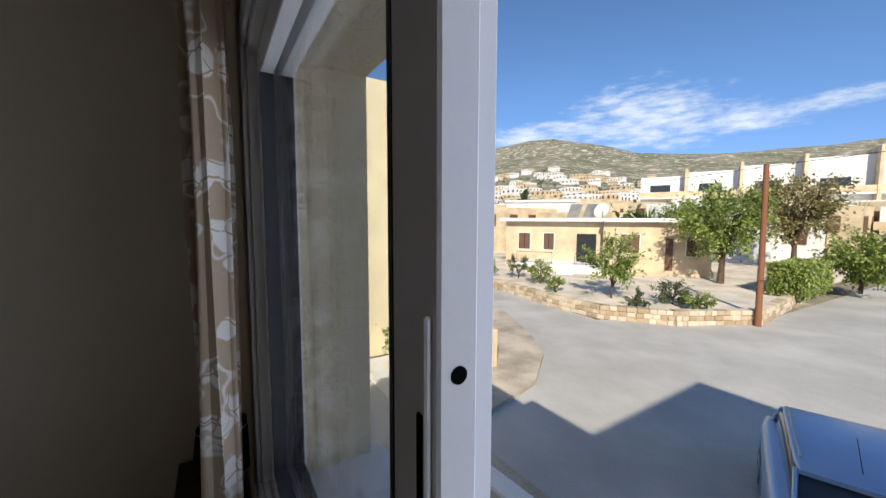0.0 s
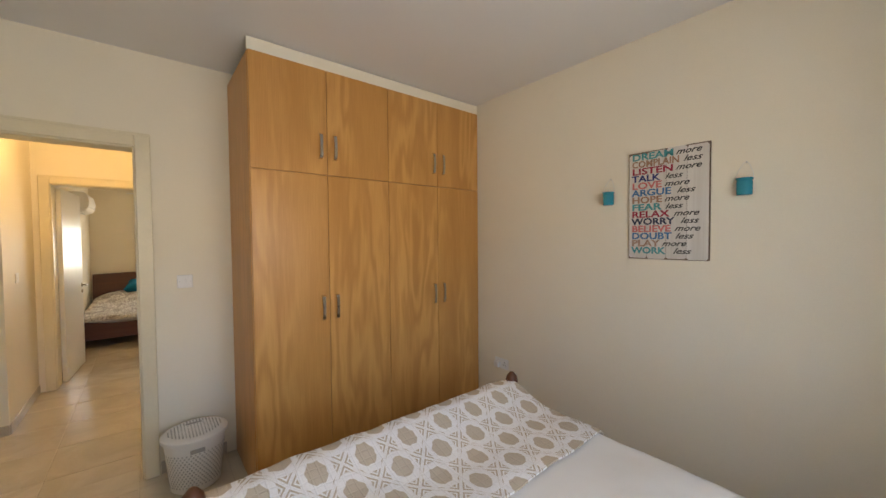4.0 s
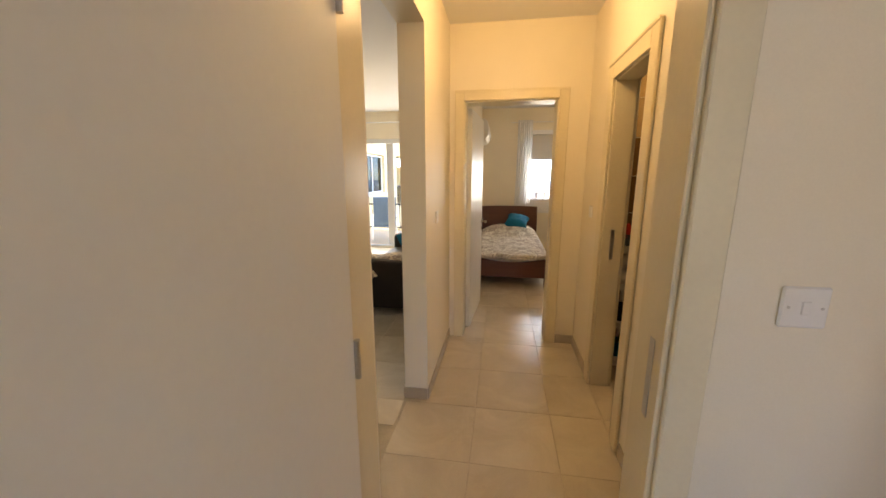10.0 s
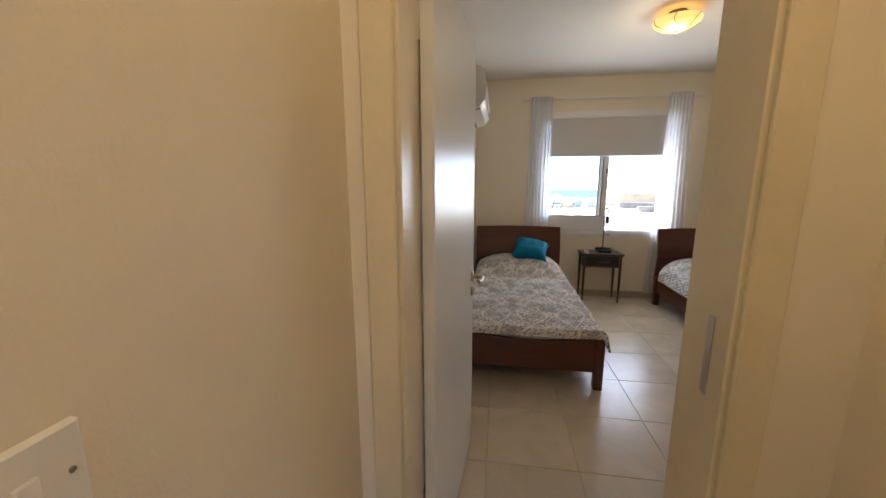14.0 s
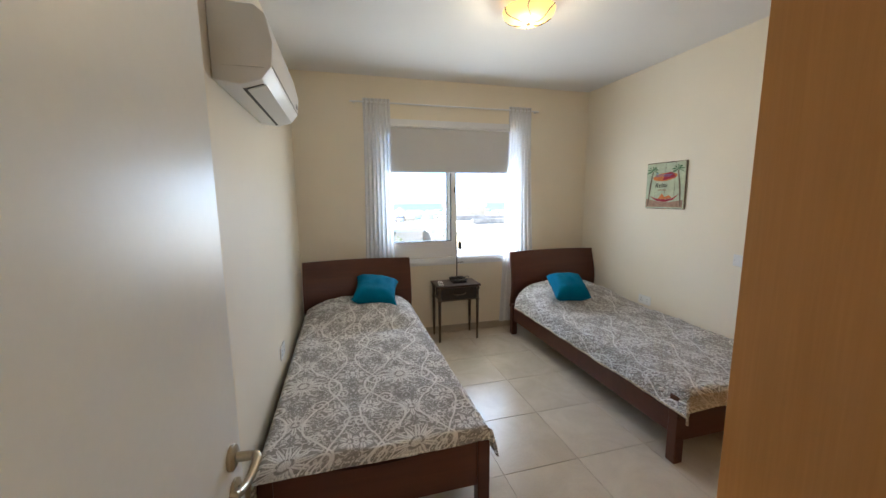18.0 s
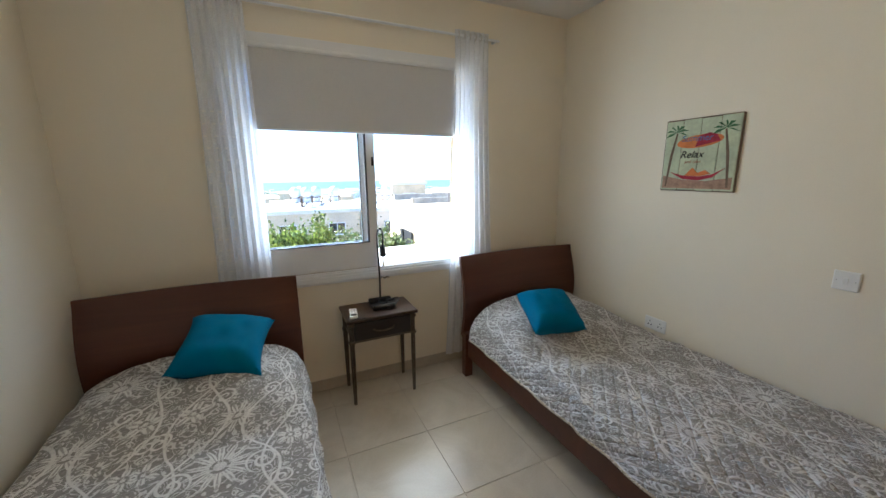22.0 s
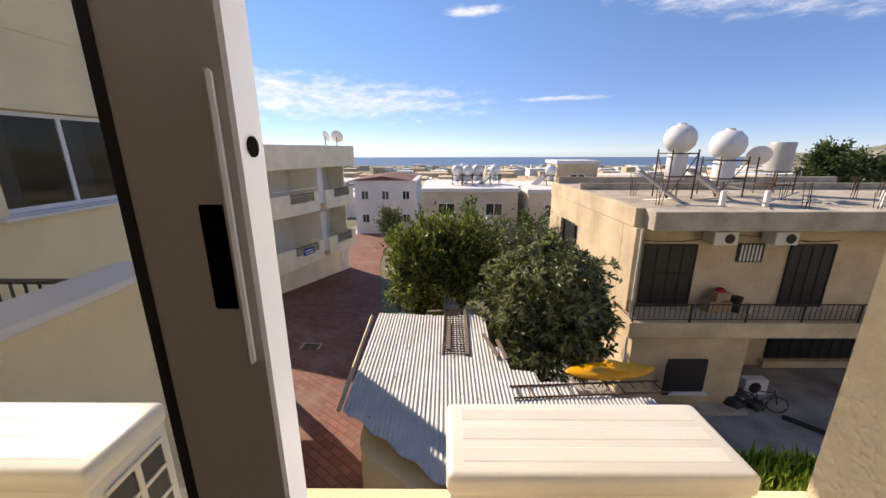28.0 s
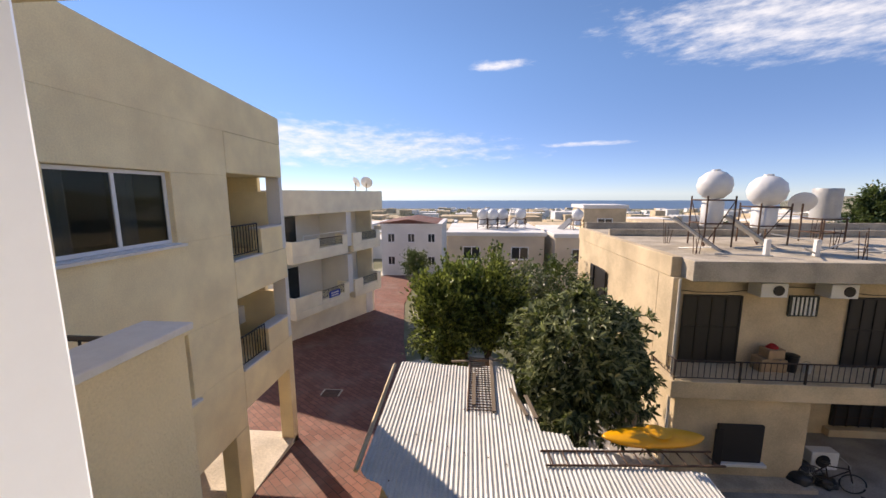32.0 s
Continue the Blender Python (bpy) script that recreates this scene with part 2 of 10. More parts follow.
def veneer(name, dark, light, rough=0.31):
    """Crown-cut veneer: nested flame lines along z in each leaf, with fine pores; every panel takes its own stretch of it."""
    n = Nodes(name)
    info = n.t.nodes.new("ShaderNodeObjectInfo").outputs["Random"]
    x, y, z = n.xyz()
    k = n.m("MULTIPLY", info, 40.0)
    u = n.m("ADD", n.m("ADD", x, y), k)
    field = n.noise(1.0, 3.0, 0.5, 0.25, n.vec(n.m("MULTIPLY", u, 4.2), 0.0, n.m("ADD", n.m("MULTIPLY", z, 0.62), k)))
    rings = n.m("ABSOLUTE", n.m("SUBTRACT", n.m("FRACT", n.m("MULTIPLY", field, 8.0)), 0.5))
    flame = n.m("MULTIPLY", n.span(rings, 0.0, 0.5), n.span(n.noise(1.0, 2.0, 0.5, 0.0, n.vec(n.m("MULTIPLY", u, 2.2), 0.0, n.m("MULTIPLY", z, 0.5))), 0.42, 0.62, 0.15, 1.0))
    pores = n.noise(1.0, 2.0, 0.6, 0.0, n.vec(n.m("MULTIPLY", u, 190.0), 0.0, n.m("MULTIPLY", z, 5.0)))
    broad = n.noise(1.0, 2.0, 0.5, 0.0, n.vec(n.m("MULTIPLY", u, 7.0), 0.0, n.m("MULTIPLY", z, 0.3)))
    f = n.m("ADD", n.m("ADD", n.m("MULTIPLY", flame, 0.24), n.m("MULTIPLY", pores, 0.32)), n.m("MULTIPLY", broad, 0.42))
    n.bump(pores, 0.05, 0.002)
    return n.done(n.mix(n.span(f, 0.20, 0.75), dark, light), n.span(pores, 0.3, 0.7, rough, rough + 0.10))


M = {}
M["wall"] = plain("wall_paint", (0.84, 0.77, 0.63), 0.55, vary=0.03, big=1.2, fine=220, bump=0.10, spec=0.35)
M["ceiling"] = plain("ceiling_paint", (0.80, 0.79, 0.77), 0.7, vary=0.02, big=0.8, fine=200, bump=0.06)
M["tile"] = None
M["grout"] = plain("grout", (0.50, 0.44, 0.35), 0.9, vary=0.15, big=6)
M["skirting"] = plain("skirting_tile", (0.50, 0.43, 0.34), 0.35, vary=0.10, big=5)
M["door_white"] = plain("door_paint", (0.80, 0.79, 0.74), 0.33, vary=0.02, big=2, fine=60, bump=0.03)
M["frame_cream"] = plain("frame_paint", (0.76, 0.68, 0.50), 0.34, vary=0.04, big=4, fine=70, bump=0.03)
M["alu_white"] = plain("white_aluminium", (0.80, 0.81, 0.82), 0.3, vary=0.02, big=6, fine=200, bump=0.02)
M["deep_black"] = plain("deep_black", (0.004, 0.004, 0.004), 0.9, vary=0.05, spec=0.05)
M["alu_dark"] = plain("dark_gasket", (0.03, 0.03, 0.035), 0.5, vary=0.1)
M["chrome"] = plain("brushed_steel", (0.62, 0.60, 0.57), 0.28, 1.0, vary=0.06, fine=200, bump=0.03)
M["brass"] = plain("satin_brass", (0.45, 0.38, 0.27), 0.3, 1.0, vary=0.06)
M["plastic_white"] = plain("white_plastic", (0.82, 0.81, 0.78), 0.35, vary=0.02, bump=0.02)
M["beech"] = veneer("beech_veneer", (0.50, 0.225, 0.058), (0.70, 0.37, 0.125))
M["beech_edge"] = veneer("beech_side", (0.54, 0.26, 0.075), (0.68, 0.35, 0.12), 0.35)
M["mahogany"] = wood("dark_red_wood", (0.055, 0.015, 0.008), (0.125, 0.036, 0.017), "x", 1.0, 0.32, 0.9)
M["walnut"] = wood("dark_brown_wood", (0.022, 0.012, 0.008), (0.06, 0.032, 0.02), "x", 1.2, 0.31, 0.9)
M["pine"] = wood("red_brown_wood", (0.06, 0.018, 0.008), (0.14, 0.045, 0.018), "z", 1.2, 0.31, 0.9)
M["black"] = plain("black_plastic", (0.02, 0.02, 0.021), 0.4, vary=0.1, bump=0.03)
M["iron"] = plain("painted_iron", (0.022, 0.020, 0.020), 0.45, 0.3, vary=0.15, fine=60)
M["bronze"] = plain("aged_bronze", (0.16, 0.13, 0.10), 0.38, 0.9, vary=0.2, big=20)
M["teal"] = plain("teal_cotton", (0.003, 0.145, 0.27), 0.85, vary=0.12, big=8, fine=500, bump=0.3, spec=0.15)
M["sheet"] = plain("white_cotton", (0.78, 0.76, 0.72), 0.85, vary=0.02, big=5, fine=500, bump=0.15, spec=0.15)


def damask(name, ground, mark, quilted=False, shift=0.0, side=1.0):
    """Bedspread cloth: mirrored scrolls of pale leaves on a darker ground."""
    n = Nodes(name)
    x, y, z = n.xyz()
    x, y = n.m("ADD", x, n.m("MULTIPLY", z, side)), n.m("ADD", y, n.m("MULTIPLY", z, 0.8))
    u = n.m("PINGPONG", n.m("ADD", x, 10.0 + shift), 0.27)
    v = n.m("MULTIPLY", n.m("FRACT", n.m("DIVIDE", n.m("ADD", y, 20.0), 0.62)), 0.62)

    def polar(cu, cv):
        du, dv = n.m("SUBTRACT", u, cu), n.m("SUBTRACT", v, cv)
        return n.m("POWER", n.m("ADD", n.m("MULTIPLY", du, du), n.m("MULTIPLY", dv, dv)), 0.5), n.m("ARCTAN2", du, dv)

    def petals(cu, cv, count, reach, hub):
        r, a = polar(cu, cv)
        lobe = n.m("POWER", n.m("ABSOLUTE", n.m("COSINE", n.m("MULTIPLY", a, count / 2))), 1.3)
        edge = n.m("SUBTRACT", n.m("ADD", n.m("MULTIPLY", lobe, reach), hub), r)
        vein = n.span(n.m("ABSOLUTE", n.m("SINE", n.m("MULTIPLY", a, count / 2))), 0.16, 0.34)
        core = n.span(n.m("ABSOLUTE", n.m("SUBTRACT", r, hub * 0.8)), 0.004, 0.008)
        return n.m("MULTIPLY", n.span(edge, -0.003, 0.004), n.m("MULTIPLY", n.m("MAXIMUM", vein, 0.25), core))

    def scroll(cu, cv, reach, turn):
        r, a = polar(cu, cv)
        arm = n.m("FRACT", n.m("ADD", n.m("MULTIPLY", r, 1.9 / reach), n.m("MULTIPLY", a, turn / (2 * math.pi))))
        return n.m("MULTIPLY", n.span(n.m("ABSOLUTE", n.m("SUBTRACT", arm, 0.5)), 0.13, 0.19, 1.0, 0.0), n.span(r, reach * 0.96, reach, 1.0, 0.0))

    def stem(base, swing, ph, thick):
        line = n.m("ADD", base, n.m("MULTIPLY", n.m("SINE", n.m("ADD", n.m("MULTIPLY", v, 2 * math.pi / 0.62), ph)), swing))
        return n.span(n.m("ABSOLUTE", n.m("SUBTRACT", u, line)), thick, thick + 0.004, 1.0, 0.0)

    shapes = [petals(0.0, 0.17, 14, 0.080, 0.035), petals(0.0, 0.43, 10, 0.060, 0.022), petals(0.19, 0.50, 5, 0.045, 0.020), petals(0.24, 0.24, 6, 0.040, 0.018), petals(0.13, 0.33, 5, 0.026, 0.012),
              scroll(0.14, 0.14, 0.062, 1.0), scroll(0.10, 0.56, 0.048, -1.0), scroll(0.25, 0.38, 0.050, -1.0), scroll(0.21, 0.03, 0.046, 1.0), scroll(0.09, 0.30, 0.034, -1.0),
              stem(0.12, 0.085, 0.6, 0.004), stem(0.19, 0.055, 3.3, 0.003)]
    w = n.vec(u, v, 0.0)
    sprig = n.m("ABSOLUTE", n.m("SUBTRACT", n.m("FRACT", n.m("MULTIPLY", n.noise(23.0, 1.0, 0.4, 1.4, w), 4.0)), 0.5))
    f = n.m("MULTIPLY", n.span(sprig, 0.33, 0.39), 0.8)
    for s_ in shapes:
        f = n.m("MAXIMUM", f, s_)
    worn = n.noise(60.0, 3.0, 0.7)
    f = n.m("MULTIPLY", f, n.span(worn, 0.30, 0.55, 0.72, 1.0))
    slub = n.noise(1.0, 2.0, 0.6, 0.0, n.vec(n.m("MULTIPLY", x, 60.0), n.m("MULTIPLY", y, 260.0), 0.0))
    ground = n.mix(n.span(slub, 0.3, 0.7), tone(ground, 0.80), tone(ground, 1.22))
    col = n.mix(f, ground, mark)
    h = n.m("ADD", n.m("MULTIPLY", f, 0.35), n.m("MULTIPLY", n.noise(420, 1.0), 0.5))
    if quilted:
        k = math.pi / 0.075
        a = n.m("ABSOLUTE", n.m("SINE", n.m("MULTIPLY", n.m("ADD", x, y), k)))
        b = n.m("ABSOLUTE", n.m("SINE", n.m("MULTIPLY", n.m("SUBTRACT", x, y), k)))
        h = n.m("ADD", h, n.m("MULTIPLY", n.m("POWER", n.m("MINIMUM", a, b), 0.5), 2.4))
    n.bump(h, 0.7 if quilted else 0.22, 0.008 if quilted else 0.002)
    return n.done(col, 0.9, 0.0, 0.1)


M["spread"] = damask("grey_damask", (0.30, 0.28, 0.265), (0.76, 0.74, 0.715), shift=-0.08, side=-1.0)
M["spread_quilted"] = damask("quilted_grey_damask", (0.39, 0.37, 0.345), (0.84, 0.82, 0.80), True)
M["spread_beige"] = damask("beige_damask", (0.46, 0.38, 0.27), (0.70, 0.62, 0.50))
M["curtain"] = leafy("flowered_curtain", (0.4, 0.3, 0.2), 11.0, (0.46, 0.355, 0.25), (0.80, 0.77, 0.72), 0.05)
M["dull_steel"] = plain("dull_steel", (0.55, 0.52, 0.47), 0.22, 1.0, vary=0.1, fine=200, bump=0.03)
M["mirror"] = plain("mirror_silver", (0.85, 0.85, 0.85), 0.02, 1.0, vary=0.0, bump=0.0)
M["pane"] = glass("window_pane")
M["stucco"] = plain("yellow_stucco", (0.82, 0.69, 0.46), 0.9, vary=0.10, big=1.2, fine=55, bump=0.9, spec=0.15, dist=0.012)
M["marble"] = plain("white_marble", (0.72, 0.71, 0.70), 0.3, vary=0.06, big=7, fine=30, bump=0.02)


def tile_material():
    n = Nodes("floor_tile")
    info = n.t.nodes.new("ShaderNodeObjectInfo").outputs["Random"]
    pos = n.t.nodes.new("ShaderNodeNewGeometry").outputs["Position"]
    shift = n.t.nodes.new("ShaderNodeVectorMath")
    n.put(shift.inputs[0], pos)
    n.put(shift.inputs[1], n.vec(n.m("MULTIPLY", info, 37.0), n.m("MULTIPLY", info, 91.0), 0.0))
    cloud = n.noise(3.2, 6.0, 0.62, 0.9, shift.outputs[0])
    speck = n.noise(140.0, 2.0, vec=pos)
    f = n.m("ADD", n.m("ADD", n.m("MULTIPLY", cloud, 0.7), n.m("MULTIPLY", speck, 0.2)), n.m("MULTIPLY", info, 0.16))
    col = n.mix(n.span(f, 0.25, 0.85), (0.50, 0.435, 0.34), (0.68, 0.61, 0.50))
    n.bump(n.m("ADD", n.m("MULTIPLY", cloud, 0.5), n.m("MULTIPLY", speck, 0.3)), 0.06, 0.004)
    return n.done(col, n.span(cloud, 0.3, 0.7, 0.19, 0.27), 0.0, 0.6)


M["tile"] = tile_material()


def trellis_material():
    """Quilted beige blanket: octagon medallions in jagged white bands, joined by crosses of white strokes."""
    n = Nodes("trellis_blanket")
    x, y, _ = n.xyz()
    p, q = n.m("MULTIPLY", n.m("ADD", x, n.m("MULTIPLY", y, 0.85)), 5.2), n.m("MULTIPLY", n.m("SUBTRACT", x, n.m("MULTIPLY", y, 0.85)), 5.2)
    u = n.m("ABSOLUTE", n.m("SUBTRACT", n.m("FRACT", p), 0.5))
    v = n.m("ABSOLUTE", n.m("SUBTRACT", n.m("FRACT", q), 0.5))
    octagon = n.m("MAXIMUM", n.m("MAXIMUM", u, v), n.m("MULTIPLY", n.m("ADD", u, v), 0.70))
    saw = n.m("SUBTRACT", n.m("PINGPONG", n.m("MULTIPLY", n.m("ADD", x, y), 26.0), 1.0), 0.5)
    saw2 = n.m("SUBTRACT", n.m("PINGPONG", n.m("MULTIPLY", n.m("SUBTRACT", x, y), 26.0), 1.0), 0.5)
    ring = n.m("ADD", octagon, n.m("MULTIPLY", n.m("MULTIPLY", saw, saw2), 0.12))
    band = n.m("MULTIPLY", n.span(ring, 0.27, 0.29), n.span(ring, 0.445, 0.46, 1.0, 0.0))
    strokes = n.span(n.m("SINE", n.m("MULTIPLY", n.m("MINIMUM", n.m("SUBTRACT", 0.5, u), n.m("SUBTRACT", 0.5, v)), 75.0)), -0.1, 0.25)
    cross = n.m("MULTIPLY", n.span(ring, 0.445, 0.46), strokes)
    f = n.m("MAXIMUM", band, cross)
    f = n.m("MULTIPLY", f, n.span(n.noise(140, 2.0), 0.25, 0.5, 0.8, 1.0))
    qx = n.m("MINIMUM", n.m("ABSOLUTE", n.m("SINE", n.m("MULTIPLY", x, 95.0))), n.m("ABSOLUTE", n.m("SINE", n.m("MULTIPLY", y, 95.0))))
    col = n.mix(f, (0.58, 0.49, 0.38), (0.88, 0.86, 0.84))
    n.bump(n.m("ADD", n.m("ADD", n.m("MULTIPLY", f, 0.5), n.m("MULTIPLY", n.span(qx, 0.0, 0.4), 1.2)), n.m("MULTIPLY", n.noise(300, 1.0), 0.5)), 0.5, 0.005)
    return n.done(col, 0.9, 0.0, 0.1)


def medallion_material():
    """Sofa throw: beige cloth with rows of taupe medallions and small diamonds between."""
    n = Nodes("medallion_throw")
    x, y, z = n.xyz()
    u = n.m("MULTIPLY", n.m("ADD", x, n.m("MULTIPLY", y, 0.25)), 6.0)
    v = n.m("MULTIPLY", n.m("ADD", z, n.m("MULTIPLY", y, 0.9)), 6.4)

    def rings(du, dv):
        cu = n.m("SUBTRACT", n.m("FRACT", n.m("ADD", u, du)), 0.5)
        cv = n.m("SUBTRACT", n.m("FRACT", n.m("ADD", v, dv)), 0.5)
        return cu, cv, n.m("SQRT", n.m("ADD", n.m("POWER", cu, 2.0), n.m("POWER", cv, 2.0)))

    cu, cv, r = rings(0.0, 0.0)
    ang = n.m("ARCTAN2", cv, cu)
    lobes = n.m("MULTIPLY", n.m("SINE", n.m("MULTIPLY", ang, 8.0)), 0.03)
    disc = n.span(n.m("ADD", r, lobes), 0.42, 0.45, 1.0, 0.0)
    hole = n.span(n.m("ABSOLUTE", n.m("SUBTRACT", n.m("ADD", r, lobes), 0.22)), 0.02, 0.05, 1.0, 0.0)
    spokes = n.span(n.m("SINE", n.m("MULTIPLY", ang, 4.0)), 0.8, 0.95)
    mcu, mcv, _ = rings(0.5, 0.5)
    dia = n.span(n.m("ADD", n.m("ABSOLUTE", mcu), n.m("ABSOLUTE", mcv)), 0.19, 0.22, 1.0, 0.0)
    f = n.m("MAXIMUM", n.m("MULTIPLY", disc, n.m("SUBTRACT", 1.0, n.m("MULTIPLY", n.m("MAXIMUM", hole, n.m("MULTIPLY", spokes, 0.6)), 0.8))), dia)
    col = n.mix(f, (0.76, 0.68, 0.55), (0.36, 0.30, 0.255))
    n.bump(n.noise(350, 1.0), 0.3, 0.002)
    return n.done(col, 0.92, 0.0, 0.1)


M["trellis"] = trellis_material()
M["throw"] = medallion_material()


def sheer_material(name, c, clear=0.5, through_it=0.6):
    n = Nodes(name)
    t = n.t
    thin, trans, mixer, both = (t.nodes.new("ShaderNode" + x) for x in ("BsdfTransparent", "BsdfTranslucent", "MixShader", "MixShader"))
    n.done(c, 0.9, 0.0, 0.05)
    trans.inputs["Color"].default_value = (*c, 1)
    w = n.noise(260, 1.0)
    n.put(mixer.inputs[0], n.span(w, 0.3, 0.7, clear - 0.08, clear + 0.08))
    both.inputs[0].default_value = through_it
    t.links.new(n.bsdf.outputs[0], both.inputs[1])
    t.links.new(trans.outputs[0], both.inputs[2])
    t.links.new(both.outputs[0], mixer.inputs[1])
    t.links.new(thin.outputs[0], mixer.inputs[2])
    t.links.new(mixer.outputs[0], t.nodes["Material Output"].inputs["Surface"])
    return n.mat


M["voile"] = sheer_material("white_voile", (0.97, 0.98, 1.0), 0.28, 0.6)
M["blue_voile"] = sheer_material("turquoise_voile", (0.01, 0.36, 0.62), 0.15)
M["blind"] = sheer_material("blind_cloth", (0.66, 0.65, 0.64), 0.0, 0.06)

# ---- mesh helpers ----
def thing(name, at=(0, 0, 0), label="", category="", group="", kind="", turn=0.0):
    ob = new(name)
    ob.empty_display_size = 0.1
    ob.matrix_world = pose(*at, 0, 0, turn)
    return tagged(ob, label, category, group, kind)


def mesh(bm, name, material, smooth=False):
    me = bpy.data.meshes.new(name)
    bm.normal_update()
    bm.to_mesh(me)
    bm.free()
    for mm in (material if isinstance(material, (list, tuple)) else [material]):
        me.materials.append(mm)
    if smooth:
        me.shade_smooth()
        me.set_sharp_from_angle(angle=radians(40))
    return me


def part(name, bm, material, parent, label="", smooth=False, kind=""):
    ob = new(name, mesh(bm, name, material, smooth))
    ob.parent = parent
    return tagged(ob, label, "", "", kind)


def solid(name, bm, material, label="", category="", group="", kind="", smooth=False, at=None):
    """A thing that is one mesh."""
    ob = new(name, mesh(bm, name, material, smooth))
    if at is not None:
        ob.matrix_world = at if isinstance(at, Matrix) else Matrix.Translation(at)
    return tagged(ob, label, category, group, kind)


def box(x0, x1, y0, y1, z0, z1, bevel=0.0, bm=None, seg=1):
    own = bmesh.new()
    c = bmesh.ops.create_cube(own, size=1.0)
    for v in c["verts"]:
        v.co = Vector((x0 + (v.co.x + 0.5) * (x1 - x0), y0 + (v.co.y + 0.5) * (y1 - y0), z0 + (v.co.z + 0.5) * (z1 - z0)))
    if bevel:
        bmesh.ops.bevel(own, geom=own.edges[:], offset=bevel, segments=seg, profile=0.5, affect="EDGES")
    return own if bm is None else join(bm, own)


def join(bm, other, m=None):
    me = bpy.data.meshes.new("tmp")
    other.to_mesh(me)
    other.free()
    if m is not None:
        me.transform(m)
    bm.from_mesh(me)
    bpy.data.meshes.remove(me)
    return bm


def lathe(profile, n=24, bm=None, at=(0, 0, 0), m=None, cap=True):
    """A turned body from (radius, height) pairs."""
    own = bmesh.new()
    rings = []
    for r, z in profile:
        rings.append([own.verts.new((r * math.cos(2 * math.pi * i / n), r * math.sin(2 * math.pi * i / n), z)) for i in range(n)])
    for a, b in zip(rings, rings[1:]):
        for i in range(n):
            own.faces.new((a[i], a[(i + 1) % n], b[(i + 1) % n], b[i]))
    if cap:
        own.faces.new(list(reversed(rings[0])))
        own.faces.new(rings[-1])
    mm = Matrix.Translation(at) if m is None else m
    bmesh.ops.transform(own, matrix=mm, verts=own.verts)
    return own if bm is None else join(bm, own)


def tube(points, r, n=8, bm=None, closed=False):
    """A round bar along a line of points."""
    own = bmesh.new()
    pts = [Vector(p) for p in points]
    rings = []
    for i, p in enumerate(pts):
        a = pts[max(0, i - 1)]
        b = pts[min(len(pts) - 1, i + 1)]
        d = (b - a).normalized()
        side = d.cross(Vector((0, 0, 1)) if abs(d.z) < 0.95 else Vector((1, 0, 0))).normalized()
        up = side.cross(d)
        rr = r[i] if isinstance(r, (list, tuple)) else r
        rings.append([own.verts.new(p + rr * (math.cos(2 * math.pi * k / n) * side + math.sin(2 * math.pi * k / n) * up)) for k in range(n)])
    for a, b in zip(rings, rings[1:]):
        for k in range(n):
            own.faces.new((a[k], a[(k + 1) % n], b[(k + 1) % n], b[k]))
    own.faces.new(list(reversed(rings[0])))
    own.faces.new(rings[-1])
    bmesh.ops.recalc_face_normals(own, faces=own.faces)
    return own if bm is None else join(bm, own)


def smooth_line(points, k=6):
    """A rounder line through points (Catmull-Rom)."""
    p = [Vector(q) for q in points]
    p = [2 * p[0] - p[1]] + p + [2 * p[-1] - p[-2]]
    out = []
    for i in range(1, len(p) - 2):
        for j in range(k):
            t = j / k
            out.append(0.5 * (2 * p[i] + (p[i + 1] - p[i - 1]) * t + (2 * p[i - 1] - 5 * p[i] + 4 * p[i + 1] - p[i + 2]) * t * t
                              + (3 * p[i] - p[i - 1] - 3 * p[i + 1] + p[i + 2]) * t ** 3))
    return out + [p[-2]]


def surface(nu, nv, fn, bm=None, thick=0.0):
    """A sheet from fn(u, v), u and v from 0 to 1, with a back when thick."""
    own = bmesh.new()
    g = [[own.verts.new(fn(i / nu, j / nv)) for j in range(nv + 1)] for i in range(nu + 1)]
    for i in range(nu):
        for j in range(nv):
            own.faces.new((g[i][j], g[i + 1][j], g[i + 1][j + 1], g[i][j + 1]))
    if thick:
        thicken(own, thick)
    return own if bm is None else join(bm, own)


def thicken(own, d):
    """Gives a sheet a back, d behind its faces, and closes its rim."""
    own.normal_update()
    front, rim = own.faces[:], [e for e in own.edges if len(e.link_faces) == 1]
    back = {v: own.verts.new(v.co - v.normal * d) for v in own.verts[:]}
    for fc in front:
        own.faces.new([back[v] for v in reversed(fc.verts)])
    for e in rim:
        a, b = e.verts
        own.faces.new((b, a, back[a], back[b]))
    bmesh.ops.recalc_face_normals(own, faces=own.faces)


def prism(outline, axis, a, b, bm=None):
    """A closed outline of pairs, drawn out along one axis from a to b."""
    own = bmesh.new()

    def at(p, d):
        return {"x": (d, p[0], p[1]), "y": (p[0], d, p[1]), "z": (p[0], p[1], d)}[axis]

    lo, hi = [own.verts.new(at(p, a)) for p in outline], [own.verts.new(at(p, b)) for p in outline]
    own.faces.new(lo)
    own.faces.new(list(reversed(hi)))
    k = len(outline)
    for i in range(k):
        own.faces.new((lo[i], lo[(i + 1) % k], hi[(i + 1) % k], hi[i]))
    bmesh.ops.recalc_face_normals(own, faces=own.faces)
    return own if bm is None else join(bm, own)


